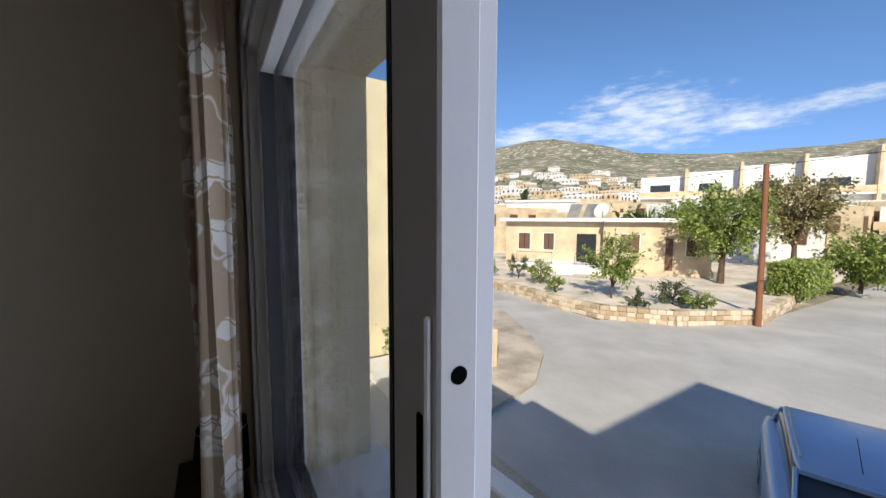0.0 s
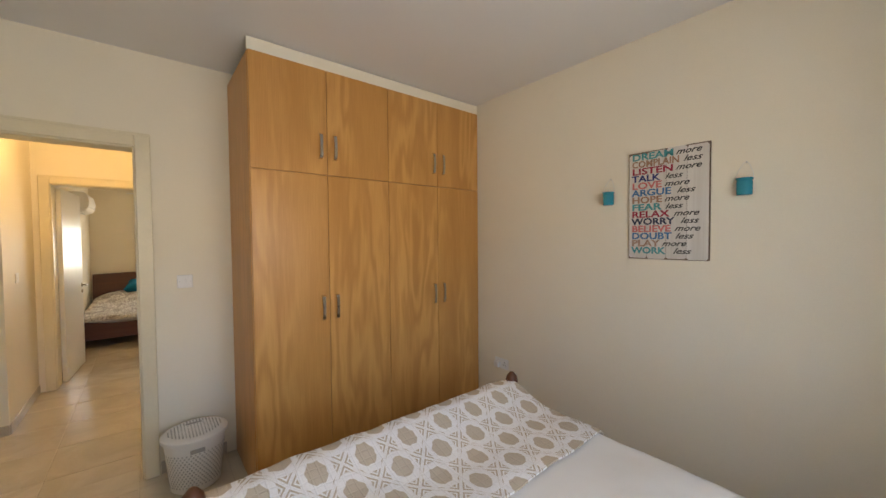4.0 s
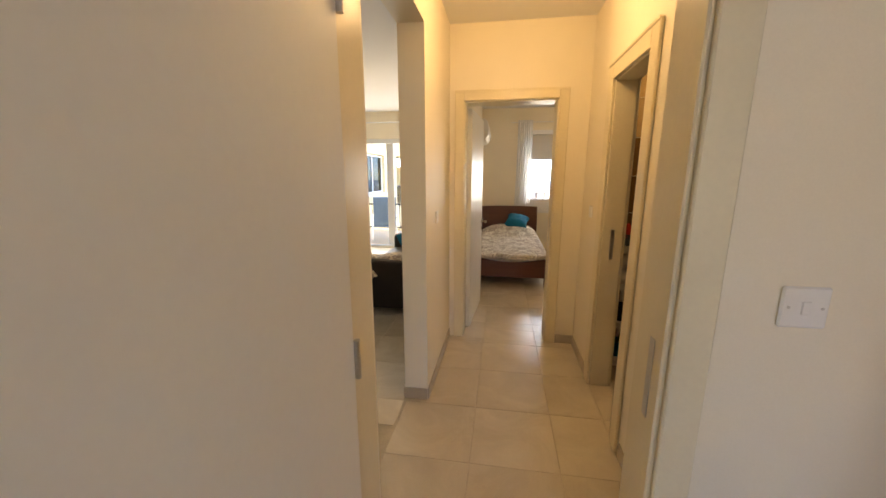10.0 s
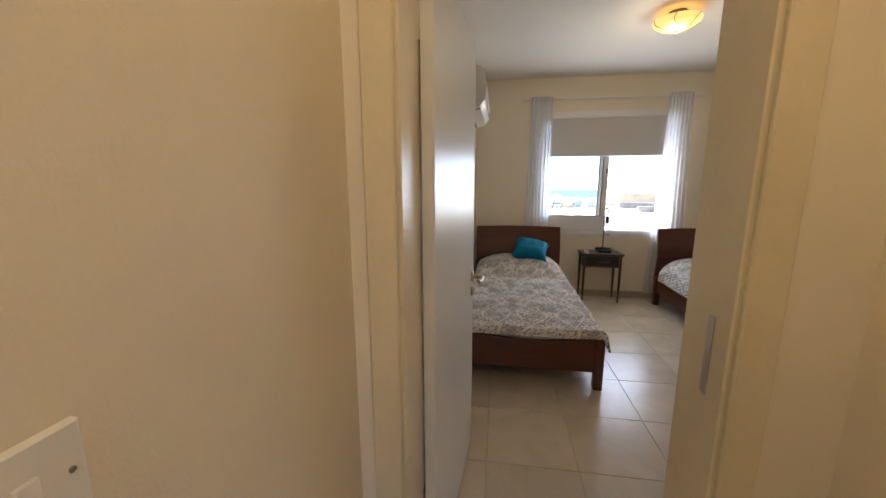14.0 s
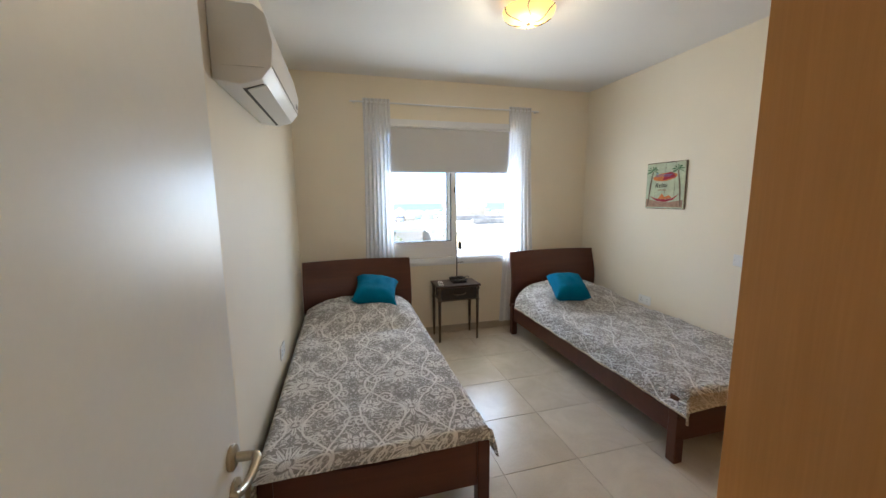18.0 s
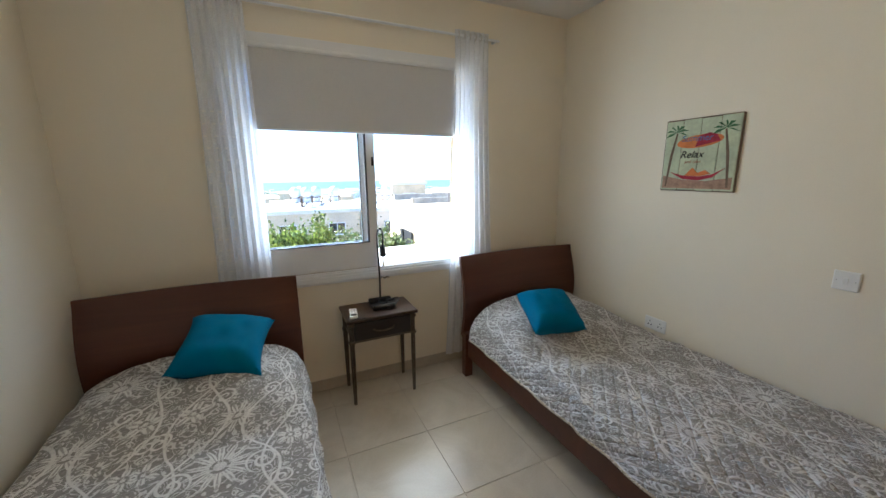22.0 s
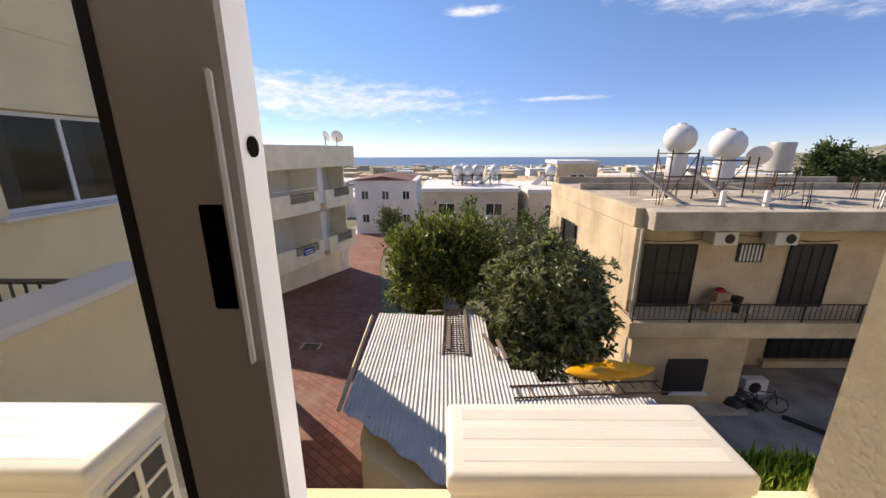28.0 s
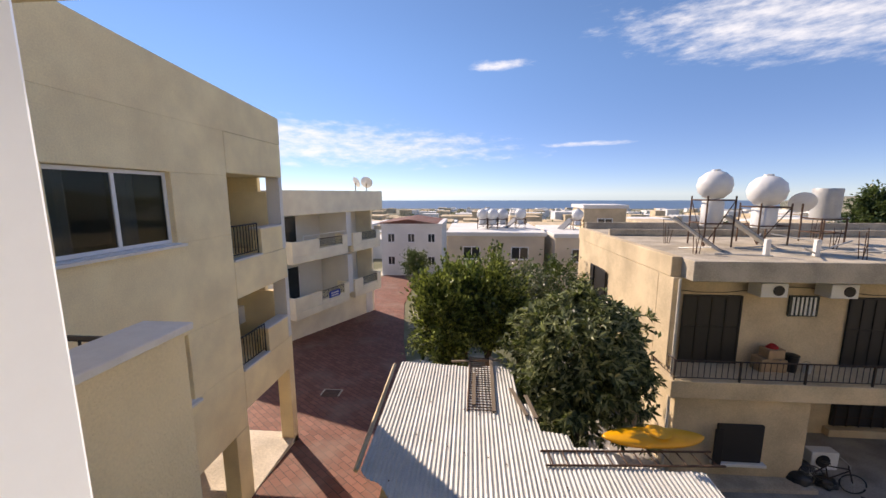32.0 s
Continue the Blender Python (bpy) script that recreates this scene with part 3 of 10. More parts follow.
def writing(words, size, material, parent, m, name="lettering", align="LEFT", deep=0.0008, shear=0.0, wide=1.0, bold=0.0, span=0.0):
    cu = bpy.data.curves.new(name, "FONT")
    cu.body, cu.size, cu.align_x, cu.extrude, cu.shear = words, size, align, deep, shear
    cu.resolution_u = 3
    cu.offset = bold
    cu.materials.append(material)
    tmp = new(name, cu)
    me = bpy.data.meshes.new_from_object(tmp)
    bpy.data.objects.remove(tmp)
    bpy.data.curves.remove(cu)
    ob = new(name, me)
    ob.parent = parent
    if span:      # stretched to a known length
        xs = [v.co.x for v in me.vertices]
        wide = span / max(1e-4, max(xs) - min(xs))
    ob.matrix_local = m @ Matrix.Diagonal((wide, 1, 1, 1))
    return ob


# ---- outdoors: materials ----
M["render_cream"] = plain("cream_render", (0.90, 0.755, 0.49), 0.9, vary=0.14, big=0.9, fine=40, bump=0.35, spec=0.15)
M["render_ivory"] = plain("ivory_render", (0.93, 0.84, 0.66), 0.9, vary=0.10, big=0.9, fine=40, bump=0.3, spec=0.15)
M["render_pale"] = plain("pale_render", (0.60, 0.48, 0.32), 0.9, vary=0.24, big=0.7, fine=30, bump=0.3, spec=0.15)
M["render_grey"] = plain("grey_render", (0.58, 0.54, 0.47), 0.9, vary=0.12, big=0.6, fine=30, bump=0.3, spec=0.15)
M["render_white"] = plain("white_render", (0.74, 0.73, 0.70), 0.9, vary=0.08, big=0.4, fine=20, bump=0.2, spec=0.15)
M["render_beige"] = plain("beige_render", (0.64, 0.555, 0.445), 0.9, vary=0.12, big=0.6, fine=30, bump=0.3, spec=0.15)
M["concrete"] = plain("weathered_concrete", (0.44, 0.385, 0.305), 0.9, vary=0.32, big=1.1, fine=25, bump=0.5, spec=0.15)
M["road"] = plain("pale_asphalt", (0.43, 0.42, 0.39), 0.92, vary=0.16, big=0.5, fine=45, bump=0.5, spec=0.2)
M["yard"] = plain("stained_yard", (0.29, 0.27, 0.245), 0.8, vary=0.4, big=0.8, fine=20, bump=0.4)
M["soil"] = plain("dry_soil", (0.62, 0.55, 0.45), 0.95, vary=0.25, big=0.7, fine=14, bump=0.8, spec=0.1, dist=0.03)
M["collector"] = plain("grey_collector", (0.10, 0.11, 0.12), 0.45, vary=0.2, bump=0.0)
M["dark_glass"] = plain("dark_glass", (0.03, 0.035, 0.04), 0.06, vary=0.1, bump=0.0)
M["shutter_black"] = plain("dark_shutter", (0.018, 0.016, 0.016), 0.5, vary=0.2, big=4)
M["tin"] = plain("galvanised_sheet", (0.42, 0.42, 0.40), 0.5, 0.1, vary=0.16, big=1.3, fine=30, bump=0.1)
M["rust_dark"] = plain("dark_brown_iron", (0.045, 0.028, 0.022), 0.6, 0.2, vary=0.3, big=6)
M["rust"] = plain("rusty_steel", (0.10, 0.055, 0.035), 0.8, 0.2, vary=0.4, big=6)
M["tank_white"] = plain("white_fibreglass", (0.74, 0.74, 0.72), 0.4, vary=0.08, big=1.5, fine=20, bump=0.05)
M["kayak"] = plain("yellow_plastic", (0.72, 0.33, 0.008), 0.35, vary=0.06, big=3)
M["old_wood"] = wood("grey_old_wood", (0.13, 0.10, 0.075), (0.27, 0.22, 0.17), "y", 1.0, 0.85, 0.8, 0.1)
M["bark"] = plain("bark", (0.11, 0.08, 0.055), 0.95, vary=0.35, big=8, fine=40, bump=0.9, spec=0.1, dist=0.02)
M["sea"] = plain("sea_water", (0.075, 0.125, 0.185), 0.35, vary=0.12, big=0.004, fine=0.05, bump=0.05)
M["stone"] = None


def foliage(name, dark, light):
    n = Nodes(name)
    isl = n.t.nodes.new("ShaderNodeNewGeometry").outputs["Random Per Island"]
    f = n.m("ADD", n.m("MULTIPLY", isl, 0.75), n.m("MULTIPLY", n.noise(1.2), 0.25))
    col = n.mix(n.m("POWER", n.span(f, 0.12, 0.92), 1.5), dark, light)
    mat = n.done(col, 0.42, 0.0, 0.5)
    # sunlight shows through the thin leaves
    nodes = n.t.nodes
    out = next(q for q in nodes if q.type == "OUTPUT_MATERIAL")
    leaf = next(q for q in nodes if q.type == "BSDF_PRINCIPLED")
    thin, both = nodes.new("ShaderNodeBsdfTranslucent"), nodes.new("ShaderNodeMixShader")
    n.put(thin.inputs["Color"], n.mix(0.35, col, (0.25, 0.32, 0.04)))
    both.inputs["Fac"].default_value = 0.30
    n.t.links.new(leaf.outputs["BSDF"], both.inputs[1])
    n.t.links.new(thin.outputs["BSDF"], both.inputs[2])
    n.t.links.new(both.outputs["Shader"], out.inputs["Surface"])
    return mat


M["leaf"] = foliage("leaf_green", (0.07, 0.13, 0.03), (0.32, 0.42, 0.10))
M["leaf_olive"] = foliage("leaf_grey_green", (0.07, 0.09, 0.05), (0.20, 0.23, 0.15))
M["leaf_light"] = foliage("leaf_yellow_green", (0.12, 0.18, 0.04), (0.42, 0.48, 0.13))
M["leaf_dark"] = foliage("leaf_dark_green", (0.03, 0.055, 0.02), (0.10, 0.15, 0.05))
M["leaf_autumn"] = foliage("leaf_ochre", (0.17, 0.15, 0.06), (0.46, 0.38, 0.18))


def pavers_material():
    n = Nodes("red_pavers")
    br = n.t.nodes.new("ShaderNodeTexBrick")
    rot = n.t.nodes.new("ShaderNodeMapping")
    rot.inputs["Rotation"].default_value = (0, 0, radians(38))
    n.put(rot.inputs["Vector"], n.co)
    n.put(br.inputs["Vector"], rot.outputs[0])
    br.inputs["Color1"].default_value, br.inputs["Color2"].default_value, br.inputs["Mortar"].default_value = (0.17, 0.066, 0.045, 1), (0.24, 0.10, 0.07, 1), (0.075, 0.045, 0.035, 1)
    for k, v in (("Scale", 1.0), ("Mortar Size", 0.012), ("Brick Width", 0.42), ("Row Height", 0.21)):
        br.inputs[k].default_value = v
    col = n.mix(n.m("MULTIPLY", n.span(n.noise(0.5, 5.0), 0.45, 0.75), 0.6), br.outputs["Color"], (0.23, 0.16, 0.13))
    n.bump(br.outputs["Fac"], -0.3, 0.01)
    return n.done(col, 0.75, 0.0, 0.3)


M["pavers"] = pavers_material()


def stone_material():
    n = Nodes("rubble_stone")
    info = n.t.nodes.new("ShaderNodeNewGeometry").outputs["Random Per Island"]
    f = n.m("ADD", n.m("MULTIPLY", info, 0.7), n.m("MULTIPLY", n.noise(7.0, 4.0), 0.3))
    n.bump(n.noise(22.0, 4.0), 0.7, 0.02)
    return n.done(n.mix(n.span(f, 0.1, 0.9), (0.36, 0.27, 0.17), (0.62, 0.53, 0.40)), 0.92, 0.0, 0.15)


M["stone"] = stone_material()


def town_material():
    """Far slopes: scrub, bare earth and limestone."""
    n = Nodes("hill_scrub")
    a = n.noise(0.012, 6.0, 0.65)
    b = n.noise(0.09, 4.0, 0.7)
    base = n.mix(n.span(a, 0.35, 0.65), (0.13, 0.14, 0.085), (0.25, 0.225, 0.16))
    rock = n.m("MULTIPLY", n.span(n.noise(0.07, 6.0, 0.75), 0.50, 0.60), n.span(b, 0.42, 0.56))
    col = n.mix(rock, base, (0.60, 0.56, 0.48))
    return n.done(col, 0.95, 0.0, 0.1)


M["hill"] = town_material()

# ---- the flat: walls, ceilings, floor bed ----
CEIL = 2.66


def wall(name, x0, x1, y0, y1, holes=(), z0=0.0, z1=CEIL, material=None, along=None):
    """A wall with openings cut through it; holes are (from, to, bottom, top) along its length."""
    bm = bmesh.new()
    ax = along or ("x" if x1 - x0 > y1 - y0 else "y")
    a, b = (x0, x1) if ax == "x" else (y0, y1)

    def piece(s, e, lo, hi):
        if e - s > 1e-4 and hi - lo > 1e-4:
            box(*((s, e, y0, y1) if ax == "x" else (x0, x1, s, e)), lo, hi, bm=bm)

    at = a
    for s, e, lo, hi in sorted(holes):
        piece(at, s, z0, z1)
        piece(s, e, z0, lo)
        piece(s, e, hi, z1)
        at = e
    piece(at, b, z0, z1)
    bmesh.ops.remove_doubles(bm, verts=bm.verts, dist=1e-5)
    return solid(name, bm, material or M["wall"], "cream painted plaster wall", "wall", kind="structure")


# first bedroom
W1 = (0.69, 2.355, 0.93, 2.08)      # window opening: x from, to, sill, head
W2 = (0.87, 2.44, 0.822, 2.22)
wall_bed1_window = wall("wall_1", -0.30, 3.36, -0.70, -0.44, [W1])
wall("wall_2", 3.17, 3.36, -0.44, 3.13)
wall("wall_3", -0.30, -0.11, -0.44, 3.13)
wall("wall_4", -0.30, 3.46, 3.13, 3.28, [(0.105, 0.865, 0, 2.09)])
# hall and bathroom
wall("wall_5", 1.15, 1.28, 3.28, 5.50, [(4.26, 4.864, 0, 2.07)])
wall("wall_6", -0.12, 0.035, 4.49, 5.50)
wall("wall_18", -0.12, 0.04, 3.28, 3.52)
wall("wall_7", -0.12, 0.035, 3.52, 4.49, z0=2.31)
wall("wall_8", -0.12, 3.46, 5.50, 5.70, [(0.145, 0.925, 0, 2.09)])
wall("wall_9", 3.28, 3.46, 3.28, 5.50)
# second bedroom
wall("wall_10", -0.07, 0.09, 5.70, 9.41)
wall("wall_11", 3.28, 3.46, 5.70, 9.41)
wall("wall_12", -0.07, 3.46, 9.41, 9.69, [W2])
# living room
wall("wall_13", -3.90, -3.70, 6.20, 9.41)
wall("wall_14", -3.90, -3.50, 1.40, 6.20)
wall("wall_15", -3.50, -0.30, 1.40, 1.60)
wall("wall_16", -3.90, -0.07, 9.41, 9.69, [(-2.85, -0.55, 0.02, 2.16)])
solid("ceiling", box(-3.90, 3.46, -0.72, 9.69, CEIL, CEIL + 0.20), M["ceiling"], "white painted ceiling", "ceiling", kind="structure")
solid("roof", box(-4.4, 0.62, -0.62, 9.72, CEIL + 0.20, CEIL + 0.62), M["stucco"], "stucco roof parapet of the flats", "roof", kind="structure")
solid("roof_low", box(0.625, 4.0, -0.62, 9.72, CEIL + 0.20, CEIL + 0.27), M["stucco"], "low stucco roof over the bedrooms", "roof", kind="structure")
solid("wall_wing", box(-9.5, -4.6, -2.25, 9.0, -3.3, 6.4, 0.02), M["stucco"], "taller stucco wing of the flats beside the roof", "wall", kind="structure")

# outer skin of the block below and beside the flat, in rough stucco
def facade(name, x0, x1, y0, y1, holes, z0, z1, along="x"):
    ob = wall(name, x0, x1, y0, y1, holes, z0, z1, M["stucco"], along)
    return tagged(ob, "rough yellow stucco outer wall", "wall")


# unseen eave, added to block the sun from the rear window
solid("eave", box(-1.3, 3.6, 9.72, 11.58, 2.86, 3.05, 0.01), M["stucco"], "unseen slab added to keep sun out of the rear window", "eave", kind="structure")
facade("wall_front", -4.2, 3.40, -0.74, -0.70, [W1], -3.2, 2.85)
facade("wall_rear", -0.45, 3.50, 9.69, 9.73, [(W2[0], W2[1], W2[2], W2[3])], -6.6, 2.85)
facade("wall_rear_2", -3.90, -0.45, 9.69, 9.73, [(-2.85, -0.55, 0.02, 2.16)], -6.6, 2.85)
# stucco lining of the window reveals, outside the sashes
def reveal(name, x0, x1, z0, z1, y0, y1):
    bm = bmesh.new()
    box(x0 - 0.004, x0 + 0.03, y0, y1, z0, z1, bm=bm)
    box(x1 - 0.03, x1 + 0.004, y0, y1, z0, z1, bm=bm)
    box(x0 + 0.03, x1 - 0.03, y0, y1, z1 - 0.03, z1 + 0.004, bm=bm)
    return solid(name, bm, M["stucco"], "rough stucco window reveal", "window reveal", kind="structure")


reveal("trim_reveal_1", *W1, -0.745, -0.556)
reveal("trim_reveal_2", *W2, 9.53, 9.738)


def door_lining(name, x0, x1, y0, y1, top, label, along="x", face=0.065):
    """Architraves on both faces and the lining between, in cream paint."""
    ob = thing(name, (0, 0, 0), label, "door frame", kind="structure")

    def bx(a0, a1, b0, b1, z0, z1, nm):
        part(nm, box(*((a0, a1, b0, b1) if along == "x" else (b0, b1, a0, a1)), z0, z1, 0.004), M["frame_cream"], ob)

    for s, e in ((x0 - face, x0 + 0.012), (x1 - 0.012, x1 + face)):
        bx(s, e, y0 - 0.018, y0 - 0.001, 0, top + face, "architrave")
        bx(s, e, y1 + 0.001, y1 + 0.018, 0, top + face, "architrave")
        inner = (s + face, e + 0.02) if s < x0 else (s - 0.02, e - face)
    bx(x0 - face - 0.0, x1 + face, y0 - 0.0225, y0 - 0.0185, top + face - 0.012, top + face + 0.004, "cap")
    bx(x0 + 0.0125, x1 - 0.0125, y0 - 0.018, y0 - 0.001, top - 0.012, top + face, "architrave")
    bx(x0 + 0.0125, x1 - 0.0125, y1 + 0.001, y1 + 0.018, top - 0.012, top + face, "architrave")
    bx(x0 + 0.0005, x0 + 0.022, y0, y1, 0, top - 0.012, "jamb")
    bx(x1 - 0.022, x1 - 0.0005, y0, y1, 0, top - 0.012, "jamb")
    bx(x0 + 0.0225, x1 - 0.0225, y0, y1, top - 0.022, top - 0.0005, "head")
    return ob


door_lining("door_frame_1", 0.105, 0.865, 3.13, 3.28, 2.09, "cream painted wooden door frame of the first bedroom")
door_lining("door_frame_2", 0.145, 0.925, 5.50, 5.70, 2.09, "cream painted wooden door frame of the twin bedroom")
door_lining("door_frame_3", 4.26, 4.864, 1.15, 1.28, 2.07, "cream painted wooden bathroom door frame", along="y", face=0.085)


def lever_handle(parent, x, y, z, side, reach):
    """Rose, spindle and bent lever, with a key rose below; side +1 or -1 along x, reach along y."""
    h = part("handle", lathe([(0.026, 0), (0.026, 0.007), (0.022, 0.010), (0.010, 0.012), (0.010, 0.048)], 20,
                             m=pose(x, y, z, 0, 90 * side, 0)), M["brass"], parent, "brushed metal lever handle", True)
    pts = smooth_line([(x + side * 0.048, y, z), (x + side * 0.056, y + reach * 0.02, z + 0.002), (x + side * 0.055, y + reach * 0.07, z - 0.004),
                       (x + side * 0.052, y + reach * 0.105, z + 0.004), (x + side * 0.050, y + reach * 0.125, z + 0.013)], 5)
    part("lever", tube(pts, [0.010] * 6 + [0.0085] * (len(pts) - 6), 10), M["brass"], h, "", True)
    part("key_rose", lathe([(0.024, 0), (0.024, 0.007), (0.018, 0.010), (0.0, 0.010)], 20, m=pose(x, y, z - 0.075, 0, 90 * side, 0), cap=False),
         M["brass"], parent, "round key rose", True)
    part("keyhole", box(x + side * 0.009, x + side * 0.0112, y - 0.003, y + 0.003, z - 0.087, z - 0.066), M["black"], parent)


def door_leaf(name, hinge, turn, width, height, label, key=False, flip=1):
    """A flush door; local y runs from the hinge to the free edge, x is the thickness."""
    ob = thing(name, hinge, label, "door", kind="structure", turn=turn)
    part("leaf", box(-0.02, 0.02, 0.003, width, 0.008, height, 0.003), M["door_white"], ob)
    part("lock_plate", box(-0.011, 0.011, width - 0.0005, width + 0.0025, 0.84, 1.06, 0.001), M["brass"], ob, "steel lock faceplate")
    part("latch", box(-0.006, 0.006, width + 0.001, width + 0.009, 0.995, 1.015, 0.002), M["brass"], ob)
    part("bolt_slot", box(-0.005, 0.005, width + 0.002, width + 0.0032, 0.885, 0.915), M["black"], ob)
    for s in (1, -1):
        lever_handle(ob, s * 0.02, width - 0.055, 0.97, s, -1)
    if key:
        part("key", box(-0.052, -0.030, width - 0.059, width - 0.051, 0.865, 0.90, 0.002), M["chrome"], ob, "key hanging in the lock")
    for z in (0.22, 1.05, 1.86):
        part("hinge", lathe([(0.008, z - 0.05), (0.008, z + 0.05)], 10, at=(flip * -0.026, 0.0, 0)), M["chrome"], ob, "steel butt hinge")
    return ob


door_leaf("door_1", (0.125, 3.105, 0), 177.4, 0.775, 2.055, "white painted flush door standing open against the bedroom wall", True)
door_leaf("door_2", (0.188, 5.705, 0), -4.5, 0.79, 2.055, "white painted flush door standing open into the twin bedroom")


def skirting(name, x0, x1, y0, y1):
    return solid(name, box(x0, x1, y0, y1, 0.002, 0.08, 0.002), M["skirting"], "beige tile skirting", "skirting", kind="structure")


for i, s in enumerate([(-0.11, -0.10, -0.44, 3.12), (3.16, 3.17, -0.44, 2.45), (-0.10, 0.035, 3.12, 3.13), (0.935, 1.30, 3.12, 3.13), (-0.1, 3.16, -0.44, -0.43),
                       (0.035, 0.045, 4.49, 5.48), (-0.12, 0.035, 4.48, 4.49), (-0.13, -0.12, 4.49, 5.50), (1.14, 1.15, 3.30, 4.155), (1.14, 1.15, 4.935, 5.50), (0.995, 1.14, 5.49, 5.50),
                       (0.09, 0.10, 5.72, 9.40), (3.27, 3.28, 6.3, 9.40), (0.10, 3.27, 9.40, 9.41), (-3.70, -3.69, 6.2, 9.40), (-3.5, -3.49, 1.6, 6.2)]):
    skirting("baseboard_%d" % (i + 1), *s)
# ---- windows ----
def sliding_window(name, w, y, inward, label, open_right=True, flip=False, mid=None, lock=1.58, low_rail=0.085):
    """A two-sash sliding window; both sashes stand in one half. inward: -1 when the room lies towards -y."""
    x0, x1, z0, z1 = w
    ob = thing(name, (0, 0, 0), label, "window", kind="structure")
    d = inward

    def bx(nm, a, b, c, e, g, h, mat=None, bev=0.002, lab=""):
        lo, hi = sorted((y + c * d, y + e * d))
        return part(nm, box(a, b, lo, hi, g, h, bev), mat or M["alu_white"], ob, lab)

    # outer frame with its tracks
    fw = 0.035
    bx("frame_bottom", x0 + 0.001, x1 - 0.001, -0.055, 0.055, z0 + 0.001, z0 + 0.022)
    bx("frame_top", x0 + 0.001, x1 - 0.001, -0.055, 0.055, z1 - fw, z1 - 0.001)
    bx("frame_left", x0 + 0.001, x0 + fw, -0.055, 0.055, z0 + 0.0225, z1 - fw - 0.001)
    bx("frame_right", x1 - fw, x1 - 0.001, -0.055, 0.055, z0 + 0.0225, z1 - fw - 0.001)
    for c in (-0.045, -0.004, 0.037):
        bx("track", x0 + fw + 0.001, x1 - fw - 0.001, c, c + 0.006, z0 + 0.0225, z0 + 0.027, M["chrome"], 0.0)
    # inside trim under and beside the frame
    bx("trim_lower", x0 - 0.05, x1 + 0.05, 0.056, 0.066, z0 - 0.055, z0 + 0.012)
    bx("trim_lower", x0 - 0.05, x1 + 0.05, 0.0665, 0.074, z0 - 0.04, z0 - 0.005)
    bx("trim_side", x0 - 0.05, x0 + 0.012, 0.056, 0.066, z0 + 0.0125, z1 + 0.05)
    bx("trim_side", x1 - 0.012, x1 + 0.05, 0.056, 0.066, z0 + 0.0125, z1 + 0.05)
    bx("trim_head", x0 + 0.0125, x1 - 0.0125, 0.056, 0.066, z1 - 0.012, z1 + 0.05)
    mid = mid or (x0 + x1) / 2
    for k, (c, e) in enumerate(((0.006, 0.034), (-0.036, -0.008))):
        shift = 0.0 if k == 0 else 0.035
        a, b = (mid - 0.04 + shift, x1 - fw - 0.002) if flip else (x0 + fw + 0.002, mid + 0.04 - shift)
        sash = thing_part("sash", ob)
        st, rail = 0.062, low_rail
        zz0, zz1 = z0 + 0.026, z1 - fw - 0.002
        lo, hi = sorted((y + c * d, y + e * d))
        part("stile", box(a, a + st, lo, hi, zz0, zz1, 0.002), M["alu_white"], sash)
        part("stile", box(b - st, b, lo, hi, zz0, zz1, 0.002), M["alu_white"], sash)
        part("rail", box(a + st, b - st, lo, hi, zz0, zz0 + rail, 0.002), M["alu_white"], sash)
        part("rail", box(a + st, b - st, lo, hi, zz1 - 0.06, zz1, 0.002), M["alu_white"], sash)
        gl, gh = sorted((y + (c + 0.008) * d, y + (c + 0.014) * d))
        p = part("pane", box(a + st - 0.004, b - st + 0.004, gl, gh, zz0 + rail - 0.004, zz1 - 0.056), M["pane"], sash, "clear glass pane")
        p.visible_shadow = False
        e1 = a if flip else b
        sgn = -1 if flip else 1
        for q in (a + st, b - st):
            part("gasket", box(q - 0.003, q + 0.003, lo - 0.0012, hi + 0.0012, zz0 + rail, zz1 - 0.06), M["alu_dark"], sash)
        part("gasket", box(a + st, b - st, lo - 0.0012, hi + 0.0012, zz0 + rail - 0.003, zz0 + rail + 0.003), M["alu_dark"], sash)
        if k == 0:
            ex = e1 - sgn * 0.018
            part("pull", box(ex - 0.008, ex + 0.008, *sorted((y + (e - 0.004) * d, y + (e + 0.0012) * d)), lock - 0.088, lock - 0.028, 0.002), M["deep_black"], sash, "recessed black finger pull")
            part("grip", box(e1 - sgn * 0.008 - 0.002, e1 - sgn * 0.008 + 0.002, *sorted((y + e * d, y + (e + 0.005) * d)), lock - 0.12, lock + 0.035, 0.0015), M["alu_white"], sash)
            part("keeper_hole", lathe([(0.0055, 0), (0.0055, 0.0008)], 16, m=pose(e1 - (0.0 if sgn > 0 else 0.0008), (lo + hi) / 2, lock, 0, 90, 0)), M["deep_black"], sash)
    return ob


def thing_part(name, parent):
    """A part that only groups its pieces."""
    ob = new(name)
    ob.parent = parent
    return ob


sliding_window("window_1", W1, -0.50, 1, "white aluminium sliding window with one half slid open", flip=True, mid=1.511, lock=1.56, low_rail=0.058)
sliding_window("window_2", W2, 9.47, -1, "white aluminium sliding window with one half slid open", mid=1.66, lock=1.63, low_rail=0.178)
solid("window_sill_1", box(W1[0] - 0.04, W1[1] + 0.02, -0.79, -0.5565, W1[2] - 0.03, W1[2] + 0.002, 0.004), M["marble"], "white marble outer window sill", "window sill", kind="structure")
solid("window_sill_2", box(W2[0] - 0.04, W2[1] + 0.02, 9.526, 9.86, W2[2] - 0.03, W2[2] + 0.002, 0.004), M["marble"], "white marble outer window sill", "window sill", kind="structure")


